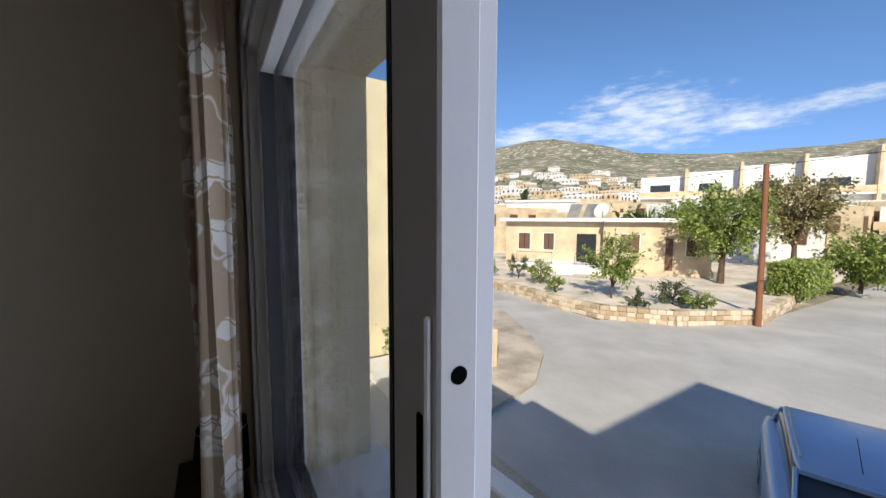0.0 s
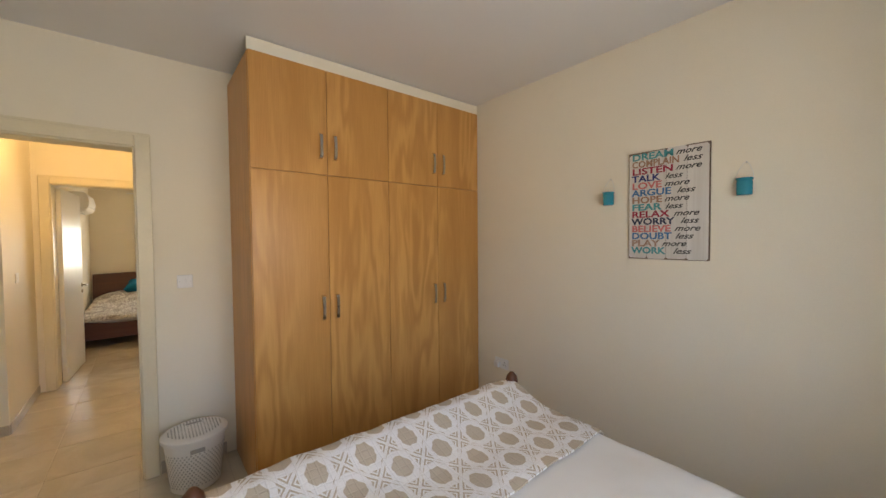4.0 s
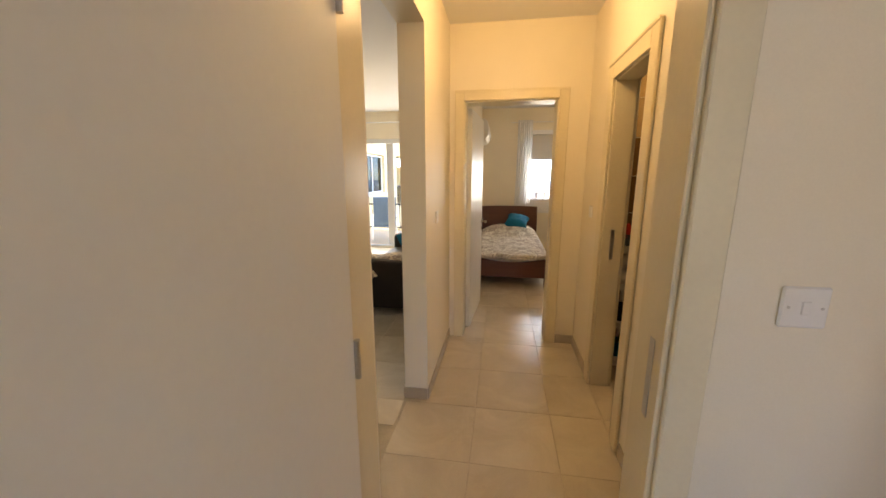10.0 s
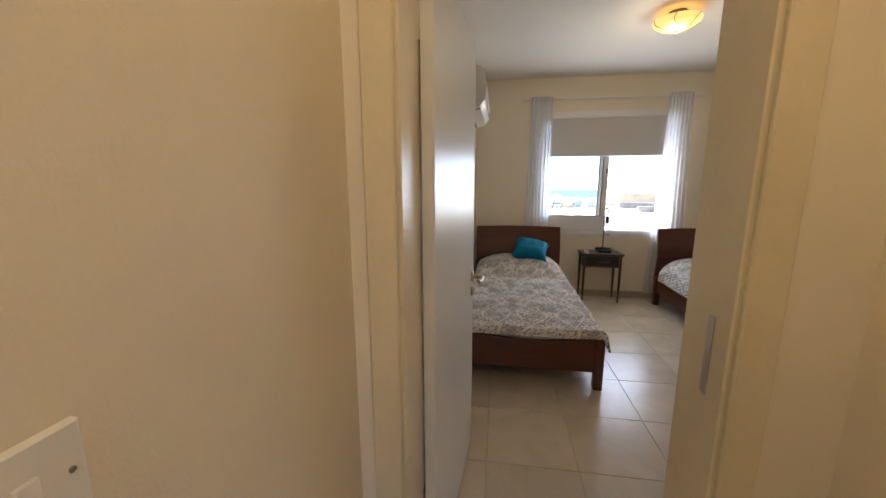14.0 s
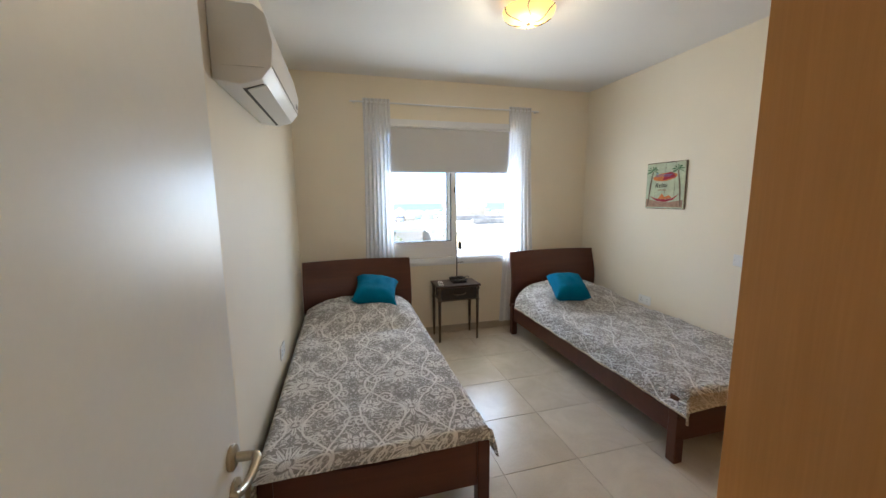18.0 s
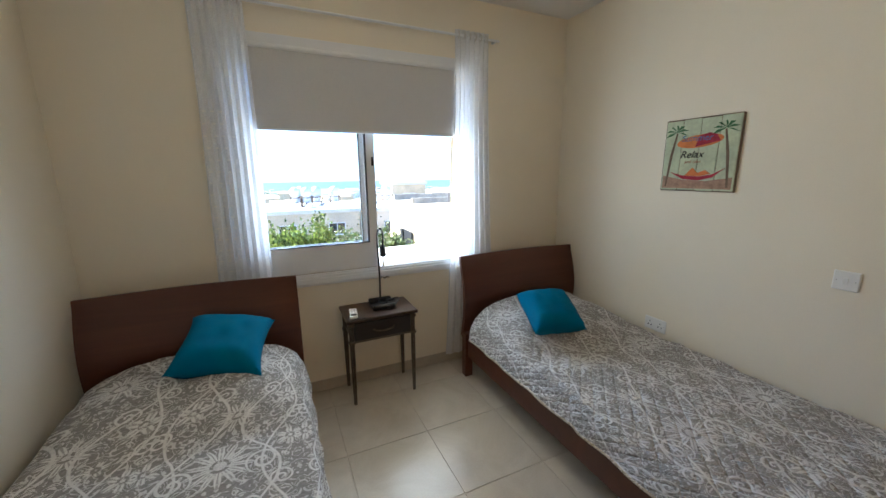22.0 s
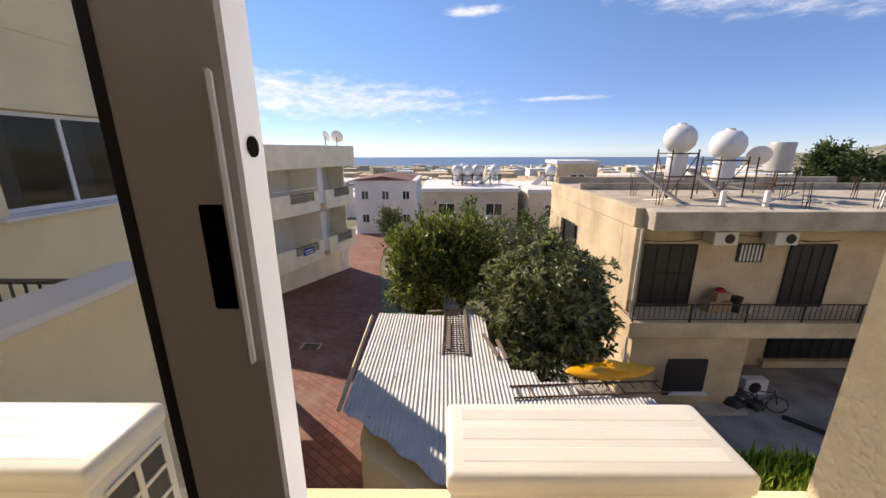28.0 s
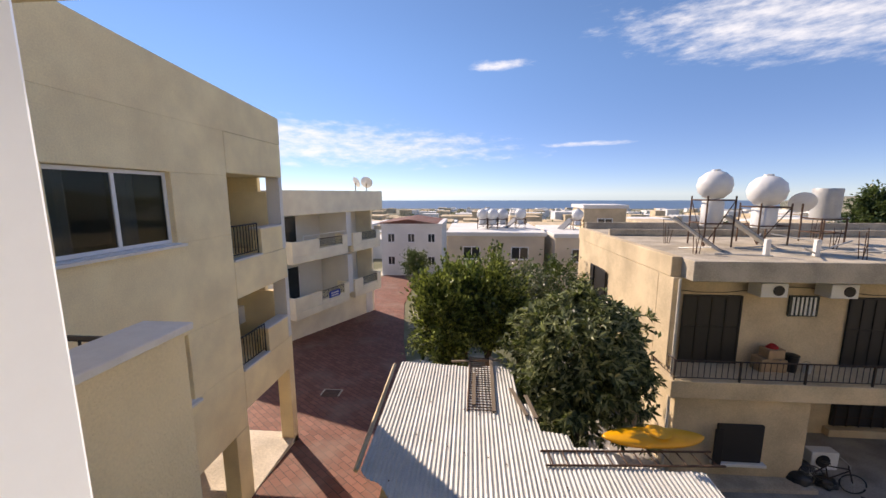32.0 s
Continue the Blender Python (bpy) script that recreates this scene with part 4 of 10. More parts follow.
# ---- first bedroom ----
def bow_handle(parent, x, y, z, h=0.16):
    """An upright bow handle on a cabinet front that faces -y."""
    pts = smooth_line([(x, y, z - h / 2), (x, y - 0.022, z - h / 2 + 0.012), (x, y - 0.030, z), (x, y - 0.022, z + h / 2 - 0.012), (x, y, z + h / 2)], 4)
    own = bmesh.new()
    rings = []
    for i, p in enumerate(pts):
        w = 0.013 - 0.004 * math.sin(math.pi * i / (len(pts) - 1))
        rings.append([own.verts.new(p + Vector(o)) for o in ((-w, -0.003, 0), (w, -0.003, 0), (w, 0.003, 0), (-w, 0.003, 0))])
    for a, b in zip(rings, rings[1:]):
        for k in range(4):
            own.faces.new((a[k], a[(k + 1) % 4], b[(k + 1) % 4], b[k]))
    bmesh.ops.recalc_face_normals(own, faces=own.faces)
    return part("handle", own, M["dull_steel"], parent, "bowed steel handle", True)


def wardrobe(name, x0, x1, y0, y1, top, split, label, fronts=4):
    ob = thing(name, ((x0 + x1) / 2, (y0 + y1) / 2, 0), label, "wardrobe")
    cx, cy = (x0 + x1) / 2, (y0 + y1) / 2
    a, b, c, d = x0 - cx, x1 - cx, y0 - cy, y1 - cy
    part("side_panel", box(a, a + 0.018, c + 0.0195, d, 0.0, top, 0.001), M["beech_edge"], ob, "beech veneer side panel")
    part("side_panel", box(b - 0.018, b, c + 0.0195, d, 0.0, top, 0.001), M["beech_edge"], ob)
    part("carcass", box(a + 0.0185, b - 0.0185, c + 0.03, d, 0.075, top - 0.002), M["beech_edge"], ob)
    part("plinth", box(a + 0.0185, b - 0.0185, c + 0.06, c + 0.075, 0.0, 0.0745), M["beech_edge"], ob)
    part("filler", box(a, b, c + 0.01, c + 0.028, top + 0.001, min(CEIL - 0.002, top + 0.075)), M["wall"], ob, "cream filler strip up to the ceiling")
    w = (b - a - 0.004) / fronts
    for i in range(fronts):
        s, e = a + 0.002 + i * w + 0.0015, a + 0.002 + (i + 1) * w - 0.0015
        for lo, hi, hz in ((0.075, split - 0.002, 1.06), (split + 0.002, top, split + 0.18)):
            dr = part("door", box(s, e, c, c + 0.018, lo, hi, 0.0015), M["beech"], ob, "beech veneer door")
            bow_handle(dr, (e - 0.045) if i % 2 == 0 else (s + 0.045), c, hz)
    return ob


wardrobe("wardrobe", 1.36, 3.166, 2.49, 3.128, 2.575, 1.91, "beech veneer fitted wardrobe with four tall and four top doors")


EDGE = []      # the last cloth's hem line


def quilt(x0, x1, y0, y1, drop, top, seed, nx=60, ny=70, wave=0.012, sides=(1, 1, 1, 1), extra=None, ruck=1.0):
    """Cloth lying on a mattress and hanging over its edges. sides: -x, +x, -y, +y hang or not."""
    ax, bx_ = x0 - drop * sides[0], x1 + drop * sides[1]
    ay, by = y0 - drop * sides[2], y1 + drop * sides[3]

    def fn(u, v):
        x, y = ax + (bx_ - ax) * u, ay + (by - ay) * v
        ox, oy = max(x0 - x, 0, x - x1), max(y0 - y, 0, y - y1)
        o = math.hypot(ox, oy)
        r = 0.05
        k = min(o, r) / r
        z = top - 0.5 * r * k * k - max(0, o - r)
        flare = 0.012 * k + 0.03 * max(0, o - r) / max(drop, 0.01)
        px = min(max(x, x0), x1) + (flare + 0.35 * r * k) * (1 if x > x1 else -1 if x < x0 else 0)
        py = min(max(y, y0), y1) + (flare + 0.35 * r * k) * (1 if y > y1 else -1 if y < y0 else 0)
        p = Vector((x * 5.0 + seed, y * 5.0, 0))
        n1 = noise.noise(p)
        n2 = noise.noise(p * 2.7 + Vector((7, 3, 0)))
        z += ruck * (wave * n1 + wave * 0.5 * n2) * (1 if o < r else 0.5)
        if o > r:
            s = math.sin((x + y) * 22 + seed * 3 + 3 * n1) * 0.006 * min(1, (o - r) / 0.1)
            px, py = px + s * (1 if ox > 0 else 0), py + s * (1 if oy > 0 else 0)
        if extra:
            z += extra(x, y)
        return (px, py, z)

    EDGE[:] = [fn(0, 1 - i / 40) for i in range(40)] + [fn(i / 30, 0) for i in range(30)] + [fn(1, i / 40) for i in range(41)]
    return surface(nx, ny, fn, thick=0.008)


def turned_post(parent, x, y, h, r=0.035):
    prof = [(r, 0), (r, h * 0.55), (r * 0.7, h * 0.56), (r * 1.1, h * 0.60), (r * 0.75, h * 0.64), (r * 0.95, h * 0.75), (r * 0.6, h * 0.84), (r * 0.9, h * 0.855),
            (r * 0.5, h * 0.875), (r * 0.85, h * 0.90), (r, h * 0.93), (r * 0.85, h * 0.965), (r * 0.35, h * 0.995), (0.001, h)]
    return part("post", lathe(prof, 20, at=(x, y, 0)), M["pine"], parent, "turned wooden bedpost with a ball finial", True)


def double_bed():
    x0, x1, y0, y1 = 0.99, 2.51, -0.36, 1.56
    ob = thing("double_bed", ((x0 + x1) / 2, (y0 + y1) / 2, 0), "wood and black metal double bed made up with a white sheet", "bed")
    cx, cy = (x0 + x1) / 2, (y0 + y1) / 2
    a, b, c, d = x0 - cx, x1 - cx, y0 - cy, y1 - cy
    for px in (a, b):
        turned_post(ob, px, d, 0.73)
        turned_post(ob, px, c, 0.98)
    part("side_rail", box(a - 0.015, a + 0.015, c + 0.03, d - 0.03, 0.24, 0.36, 0.004), M["pine"], ob)
    part("side_rail", box(b - 0.015, b + 0.015, c + 0.03, d - 0.03, 0.24, 0.36, 0.004), M["pine"], ob)
    for y, zs in ((d, (0.30, 0.46, 0.62)), (c, (0.32, 0.58, 0.782))):
        for z in zs:
            arch = 0.05 if z == zs[-1] else 0.0
            pts = [(a + 0.02 + (b - a - 0.04) * i / 12, y, z + arch * math.sin(math.pi * i / 12)) for i in range(13)]
            part("cross_bar", tube(pts, 0.012, 8), M["iron"], ob, "black iron bar", True)
        for i in range(1, 8):
            x = a + (b - a) * i / 8
            part("spindle", tube([(x, y, zs[0]), (x, y, zs[-1] + 0.05 * math.sin(math.pi * i / 8) - 0.008)], 0.007, 6), M["iron"], ob)
    part("slat_base", box(a + 0.03, b - 0.03, c + 0.04, d - 0.04, 0.27, 0.31), M["pine"], ob)
    part("mattress", box(a + 0.03, b - 0.03, c + 0.05, d - 0.05, 0.312, 0.58, 0.03, seg=3), M["sheet"], ob, "mattress under a white fitted sheet", True)
    return ob


double_bed()
solid("fitted_sheet", quilt(1.03, 2.485, -0.30, 1.49, 0.16, 0.595, 3.0, 70, 80, 0.011, (1, 1, 0, 0)), M["sheet"],
      "white cotton sheet, wrinkled, on the double bed", "bed sheet", smooth=True)
solid("blanket", quilt(1.03, 2.49, 1.02, 1.585, 0.20, 0.612, 8.0, 80, 50, 0.010, (1, 1, 0, 1), lambda x, y: 0.075 * min(1.0, max(0.0, (y - 1.25) / 0.28)) ** 1.5), M["trellis"],
      "beige and white octagon-patterned quilted blanket across the foot of the bed", "blanket", smooth=True)
for dx in (1.35, 2.05):
    solid("pillow", surface(20, 14, lambda u, v: ((u - 0.5) * 0.62, (v - 0.5) * 0.4, 0.05 * (1 - (2 * u - 1) ** 4) ** 0.5 * (1 - (2 * v - 1) ** 4) ** 0.5), thick=0.04),
          M["sheet"], "white cotton bed pillow on the double bed", "pillow", "pillows on the double bed", smooth=True, at=(dx, -0.09, 0.64))


def small_table(name, at, w, d, h, label):
    ob = thing(name, at, label, "bedside table")
    part("tabletop", box(-w / 2, w / 2, -d / 2, d / 2, h - 0.025, h, 0.004), M["walnut"], ob)
    part("apron", box(-w / 2 + 0.02, w / 2 - 0.02, -d / 2 + 0.015, d / 2 - 0.015, h - 0.13, h - 0.0255, 0.002), M["walnut"], ob)
    part("shelf", box(-w / 2 + 0.02, w / 2 - 0.02, -d / 2 + 0.02, d / 2 - 0.02, 0.18, 0.198, 0.002), M["walnut"], ob)
    for sx in (-1, 1):
        for sy in (-1, 1):
            part("leg", lathe([(0.012, 0), (0.018, 0.1), (0.013, 0.2), (0.02, 0.3), (0.014, h - 0.16), (0.022, h - 0.13), (0.022, h - 0.026)], 12,
                              at=(sx * (w / 2 - 0.025), sy * (d / 2 - 0.025), 0)), M["walnut"], ob, "", True)
    return ob


small_table("bedside_table", (2.955, -0.31, 0), 0.40, 0.235, 0.60, "dark wood bedside table in the corner by the bed")


def shade_lamp(at):
    ob = thing("table_lamp", at, "small table lamp with a dark brown cloth shade", "lamp")
    part("base", lathe([(0.06, 0), (0.06, 0.012), (0.02, 0.02), (0.03, 0.05), (0.018, 0.09), (0.012, 0.14), (0.012, 0.18)], 20), M["walnut"], ob, "", True)
    shade = bmesh.new()
    lathe([(0.103, 0.125), (0.086, 0.28)], 32, bm=shade, cap=False)
    thicken(shade, 0.002)
    part("shade", shade, M["shade_brown"], ob, "dark brown drum shade", True)
    part("ring", tube([(0.086 * math.cos(a), 0.086 * math.sin(a), 0.278) for a in [2 * math.pi * i / 24 for i in range(25)]], 0.002, 5), M["chrome"], ob)
    cord = smooth_line([(-0.05, 0.0, 0.004), (-0.12, 0.05, 0.004), (-0.17, 0.12, 0.005), (-0.13, 0.17, 0.004), (-0.08, 0.14, 0.01), (-0.12, 0.10, 0.006)], 6)
    part("cord", tube(cord, 0.003, 6), M["plastic_white"], ob, "white lamp cord", True)
    part("plug", box(-0.15, -0.10, 0.075, 0.11, 0.001, 0.026, 0.006), M["plastic_white"], ob, "white plug")
    return ob


M["shade_brown"] = plain("brown_cloth", (0.035, 0.02, 0.014), 0.9, vary=0.15, fine=400, bump=0.3, spec=0.1)
shade_lamp((2.845, -0.36, 0.60))


def switch_plate(name, m, double=False, kind="switch", label="white plastic light switch"):
    """A wall plate; local -y is out of the wall."""
    ob = thing(name, (0, 0, 0), label, kind)
    ob.matrix_world = m
    w = 0.146 if double else 0.086
    part("plate", box(-w / 2, w / 2, -0.009, 0.0, -0.043, 0.043, 0.004), M["plastic_white"], ob)
    if kind == "switch":
        part("rocker", box(-0.008, 0.008, -0.0125, -0.0085, -0.014, 0.014, 0.0015), M["plastic_white"], ob)
    else:
        for sx in ((-0.035, 0.035) if double else (0.0,)):
            for px, pz in ((0, 0.012), (-0.011, -0.01), (0.011, -0.01)):
                part("pin_hole", box(sx + px - 0.003, sx + px + 0.003, -0.0096, -0.0088, pz - 0.004, pz + 0.004), M["black"], ob)
    for s in (-1, 1):
        part("screw", lathe([(0.003, 0), (0.003, 0.0012)], 8, m=pose(s * (w / 2 - 0.013), -0.0088, 0, 90, 0, 0)), M["chrome"], ob)
    return ob


switch_plate("light_switch", pose(1.087, 3.13, 1.231))
s1 = switch_plate("wall_socket", pose(3.17, 2.22, 0.455, 0, 0, -90), True, "socket", "white double wall socket with a white plug in it")
part("plug", box(-0.055, -0.005, -0.05, -0.0095, -0.03, 0.02, 0.008), M["plastic_white"], s1, "white plug")

# wooden sign with words
SIGN = [("DREAM", "more", 0), ("COMPLAIN", "less", 1), ("LISTEN", "more", 2), ("TALK", "less", 3), ("LOVE", "more", 4), ("ARGUE", "less", 5), ("HOPE", "more", 1), ("FEAR", "less", 0),
        ("RELAX", "more", 2), ("WORRY", "less", 6), ("BELIEVE", "more", 4), ("DOUBT", "less", 5), ("PLAY", "more", 7), ("WORK", "less", 0)]
SIGN_SPANS = [(0.215, 0.245), (0.245, 0.281), (0.213, 0.245), (0.155, 0.192), (0.158, 0.190), (0.212, 0.251), (0.160, 0.190), (0.160, 0.194),
              (0.200, 0.236), (0.230, 0.269), (0.206, 0.241), (0.210, 0.245), (0.152, 0.178), (0.186, 0.235)]
INK = [plain("ink_%s" % k, c, 0.8, vary=0.25, big=40) for k, c in (("teal", (0.05, 0.30, 0.31)), ("brown", (0.36, 0.20, 0.13)), ("red", (0.34, 0.025, 0.05)), ("navy", (0.03, 0.04, 0.16)),
       ("coral", (0.60, 0.16, 0.15)), ("blue", (0.05, 0.17, 0.34)), ("dark", (0.02, 0.03, 0.07)), ("tan", (0.38, 0.24, 0.17)), ("black", (0.02, 0.018, 0.018)))]
M["sign_board"] = wood("weathered_board", (0.52, 0.47, 0.41), (0.76, 0.73, 0.68), "z", 1.2, 0.8, 0.8, 0.2)
M["sign_edge"] = plain("worn_edge", (0.17, 0.12, 0.085), 0.85, vary=0.3, big=18)


def word_sign():
    ob = thing("wall_sign", (3.17, 0.99, 1.375), "weathered wooden plank sign with coloured painted words", "wall sign")
    ob.matrix_world = pose(3.17, 0.99, 1.375, 0, 0, -90)     # local x along the wall, -y into the room
    w, h = 0.40, 0.615
    for i in range(4):
        a, b = -w / 2 + i * w / 4, -w / 2 + (i + 1) * w / 4
        up = (0.002, 0.008, 0.012, 0.006)[i]
        lo_, hi_, c_ = -0.003 * (i % 2), h + up - 0.012, 0.009
        shape = [(a + 0.001 + c_, lo_), (b - 0.001 - c_, lo_), (b - 0.001, lo_ + c_), (b - 0.001, hi_ - c_), (b - 0.001 - c_, hi_), (a + 0.001 + c_, hi_), (a + 0.001, hi_ - c_), (a + 0.001, lo_ + c_)]
        part("plank", prism(shape, "y", -0.018, -0.002), M["sign_board"], ob, "grey-white painted plank with worn corners")
    part("edge", box(-w / 2 - 0.004, w / 2 + 0.004, -0.0145, -0.001, -0.006, h + 0.001, 0.003), M["sign_edge"], ob, "worn brown edge")
    step = (h - 0.03) / 14
    for i, (big, small, ink) in enumerate(SIGN):
        z = h - 0.012 - (i + 1) * step + 0.009
        long, start = SIGN_SPANS[i]
        writing(big, 0.052, INK[ink], ob, pose(-w / 2 + 0.016, -0.0185, z, 90, 0, 0), "word", bold=0.0014, span=long)
        writing(small, 0.044, INK[8], ob, pose(-w / 2 + start, -0.0185, z + 0.002, 90, 0, 0), "word", shear=0.45, bold=0.0006, span=0.122 if small == "more" else 0.088)
    return ob


word_sign()
M["jar_teal"] = plain("teal_glass", (0.01, 0.27, 0.36), 0.12, vary=0.08, big=10, bump=0.0)


def hanging_jar(y, z):
    ob = thing("tealight_jar", (3.17, y, z), "small teal glass tealight jar hung on a wire loop", "candle holder", "tealight jars beside the sign")
    body = lathe([(0.026, -0.04), (0.031, -0.036), (0.032, 0.02), (0.030, 0.03), (0.034, 0.034), (0.034, 0.042), (0.028, 0.042), (0.028, -0.03)], 24, at=(-0.037, 0, 0), cap=False)
    part("jar", body, M["jar_teal"], ob, "teal glass jar", True)
    part("foot", lathe([(0.0, -0.04), (0.026, -0.04)], 24, at=(-0.037, 0, 0), cap=False), M["jar_teal"], ob)
    loop = smooth_line([(-0.037, -0.034, 0.035), (-0.025, -0.028, 0.075), (-0.006, 0.0, 0.125), (-0.025, 0.028, 0.075), (-0.037, 0.034, 0.035)], 6)
    part("wire", tube(loop, 0.0013, 5), M["plastic_white"], ob, "pale wire loop", True)
    part("nail", lathe([(0.003, 0), (0.003, 0.012)], 8, m=pose(0, 0, 0.122, 0, -90, 0)), M["chrome"], ob)


hanging_jar(1.308, 1.735)
hanging_jar(0.644, 1.735)


def laundry_bin():
    ob = thing("laundry_basket", (1.10, 2.89, 0), "white perforated plastic laundry basket with a lid", "basket")
    ob.scale = (1.04, 0.95, 0.88)
    part("body", lathe([(0.115, 0), (0.125, 0.01), (0.150, 0.30), (0.152, 0.33), (0.158, 0.335), (0.158, 0.345)], 40), M["plastic_white"], ob, "tapered plastic body", True)
    lid = part("lid", lathe([(0.165, 0.346), (0.168, 0.352), (0.168, 0.372), (0.155, 0.384), (0.08, 0.39), (0.0, 0.391)], 40, cap=False), M["plastic_white"], ob, "flat perforated lid", True)
    holes = bmesh.new()
    for k in range(14):
        for i in range(44):
            a = 2 * math.pi * (i + 0.5 * (k % 2)) / 44
            z = 0.05 + k * 0.017
            r = 0.1255 + (z - 0.01) / 0.29 * 0.025 + 0.0006
            join(holes, box(-0.0035, 0.0035, -0.0004, 0.0004, -0.004, 0.004), pose(r * math.cos(a), r * math.sin(a), z, 0, 0, math.degrees(a) + 90))
    part("perforation", holes, M["hole_grey"], ob, "rows of small holes", kind="stuff")
    lh = bmesh.new()
    for i in range(-8, 9):
        for j in range(-8, 9):
            if math.hypot(i, j) < 8.3 and not (abs(i) < 3 and 3 < j < 6):
                box(i * 0.016 - 0.003, i * 0.016 + 0.003, j * 0.016 - 0.003, j * 0.016 + 0.003, 0.3895 - 0.0018, 0.3912 + 0.0004, bm=lh)
    part("perforation", lh, M["hole_grey"], lid, kind="stuff")
    part("finger_hole", box(-0.04, 0.04, 0.065, 0.09, 0.388, 0.3925, 0.002), M["hole_grey"], lid)
    part("grip_hole", box(-0.035, 0.035, -0.158, -0.150, 0.285, 0.312, 0.002), M["hole_grey"], ob)


M["hole_grey"] = plain("hole_shadow_grey", (0.42, 0.41, 0.39), 0.7, vary=0.05)
laundry_bin()


def gathered(x0, x1, z0, z1, y, depth, folds, seed, flare=0.0, nx=140, nz=24):
    """A hanging curtain with folds along x."""
    def fn(u, v):
        z = z1 + (z0 - z1) * v
        mid = (x0 + x1) / 2
        x = x0 + (x1 - x0) * u
        x = mid + (x - mid) * (1 + flare * v)
        ph = 2 * math.pi * folds * u + 0.9 * noise.noise(Vector((u * 3 + seed, v * 1.6, 0)))
        dep = depth * (0.75 + 0.45 * noise.noise(Vector((u * 4, v * 2, seed))) + 0.15 * v)
        return (x + 0.012 * math.sin(2 * ph), y + dep * math.sin(ph), z)

    return surface(nx, nz, fn, thick=0.0025)


solid("curtain", gathered(2.22, 2.60, 0.10, 2.36, -0.36, 0.05, 5, 2.0), M["curtain"], "beige curtain with a white leaf and flower pattern, drawn aside", "curtain", smooth=True)
rod = thing("curtain_rod", (0, 0, 0), "slim white curtain rod above the window", "curtain rod")
part("rod", tube([(0.35, -0.37, 2.37), (2.80, -0.37, 2.37)], 0.011, 10), M["plastic_white"], rod, "", True)
for x in (0.55, 2.76):
    part("bracket", box(x - 0.008, x + 0.008, -0.4395, -0.36, 2.355, 2.38, 0.002), M["plastic_white"], rod)
# ---- twin bedroom ----
def single_bed(name, x0, x1, y0, y1, label, seed):
    """A dark red wooden bed with a curved headboard and a low foot, head towards +y."""
    w, l = x1 - x0, y1 - y0
    ob = thing(name, ((x0 + x1) / 2, (y0 + y1) / 2, 0), label, "bed", "twin beds")
    a, b, c, d = -w / 2, w / 2, -l / 2, l / 2

    # headboard: a panel that bows back, slightly higher in the middle of its top
    def hb(u, v):
        x = a + w * u
        z = 0.30 + (0.915 - 0.30 + 0.012 * math.sin(math.pi * u) - 0.012) * v
        y = d - 0.045 - 0.055 * math.sin(math.pi * min(1, v * 1.05)) + 0.03 * v
        return (x, y, z)

    part("headboard", surface(12, 14, hb, thick=0.028), M["mahogany"], ob, "curved dark wood headboard", True)
    for s in (a + 0.03, b - 0.03):
        part("leg", box(s - 0.03, s + 0.03, d - 0.10, d - 0.04, 0.0, 0.34, 0.004), M["mahogany"], ob)
        part("leg", box(s - 0.03, s + 0.03, c, c + 0.06, 0.0, 0.40, 0.004), M["mahogany"], ob)
        part("side_rail", box(s - 0.014, s + 0.014, c + 0.0605, d - 0.1005, 0.16, 0.30, 0.003), M["mahogany"], ob)
    part("footboard", prism([(a + 0.0605, 0.13), (b - 0.0605, 0.13)] + [(b - 0.0605 - (w - 0.121) * i / 16, 0.395 - 0.06 * math.sin(math.pi * i / 16) ** 0.8) for i in range(17)], "y", c + 0.012, c + 0.045), M["mahogany"], ob, "low dark wood footboard with a dipped top")
    part("slat_base", box(a + 0.045, b - 0.045, c + 0.06, d - 0.11, 0.20, 0.23), M["mahogany"], ob)
    part("mattress", box(a + 0.05, b - 0.05, c + 0.075, d - 0.125, 0.231, 0.43, 0.03, seg=3), M["sheet"], ob, "white mattress", True)
    part("bed_pillow", box(a + 0.16, b - 0.16, d - 0.52, d - 0.15, 0.43, 0.545, 0.035, seg=3), M["sheet"], ob, "white pillow under the spread", True)
    return ob


def pillow_bump(cx, y_head, half):
    def f(x, y):
        dx = abs(x - cx) / half
        t = (y_head - 0.08 - y) / 0.46
        if dx > 1 or t > 1.25 or t < -0.3:
            return 0.0
        return 0.135 * max(0.0, 1 - dx ** 4) * max(0.0, 1 - (max(0.0, t - 0.45) / 0.8) ** 2) ** 1.5
    return f


B1 = (0.125, 1.135, 7.12, 9.225)
B2 = (2.235, 3.262, 7.10, 9.225)
single_bed("single_bed", *B1, "dark red wooden single bed below the air conditioner", 1)
single_bed("single_bed", *B2, "dark red wooden single bed below the beach sign", 2)
spread_ob = solid("bedspread", quilt(0.165, 1.095, 7.115, 9.07, 0.14, 0.452, 1.3, 110, 150, 0.014, (1, 1, 0.55, 0), pillow_bump(0.63, 9.09, 0.50)), M["spread"],
      "grey bedspread with a white leaf damask pattern", "bedspread", "bedspreads", smooth=True)
part("hem", tube(EDGE, 0.006, 6), M["spread"], spread_ob, "stitched hem", True)
spread_2 = quilt(2.275, 3.222, 7.085, 9.07, 0.15, 0.452, 5.1, 110, 150, 0.016, (1, 1, 0.8, 0), pillow_bump(2.75, 9.09, 0.50))
# faces beyond the foot edge take the beige damask
for fc in spread_2.faces:
    fc.material_index = 1 if fc.calc_center_median().y < 7.055 else 0
spread_ob2 = solid("bedspread", spread_2, [M["spread_quilted"], M["spread_beige"]], "quilted grey damask bedspread with a beige foot end", "bedspread", "bedspreads", smooth=True)


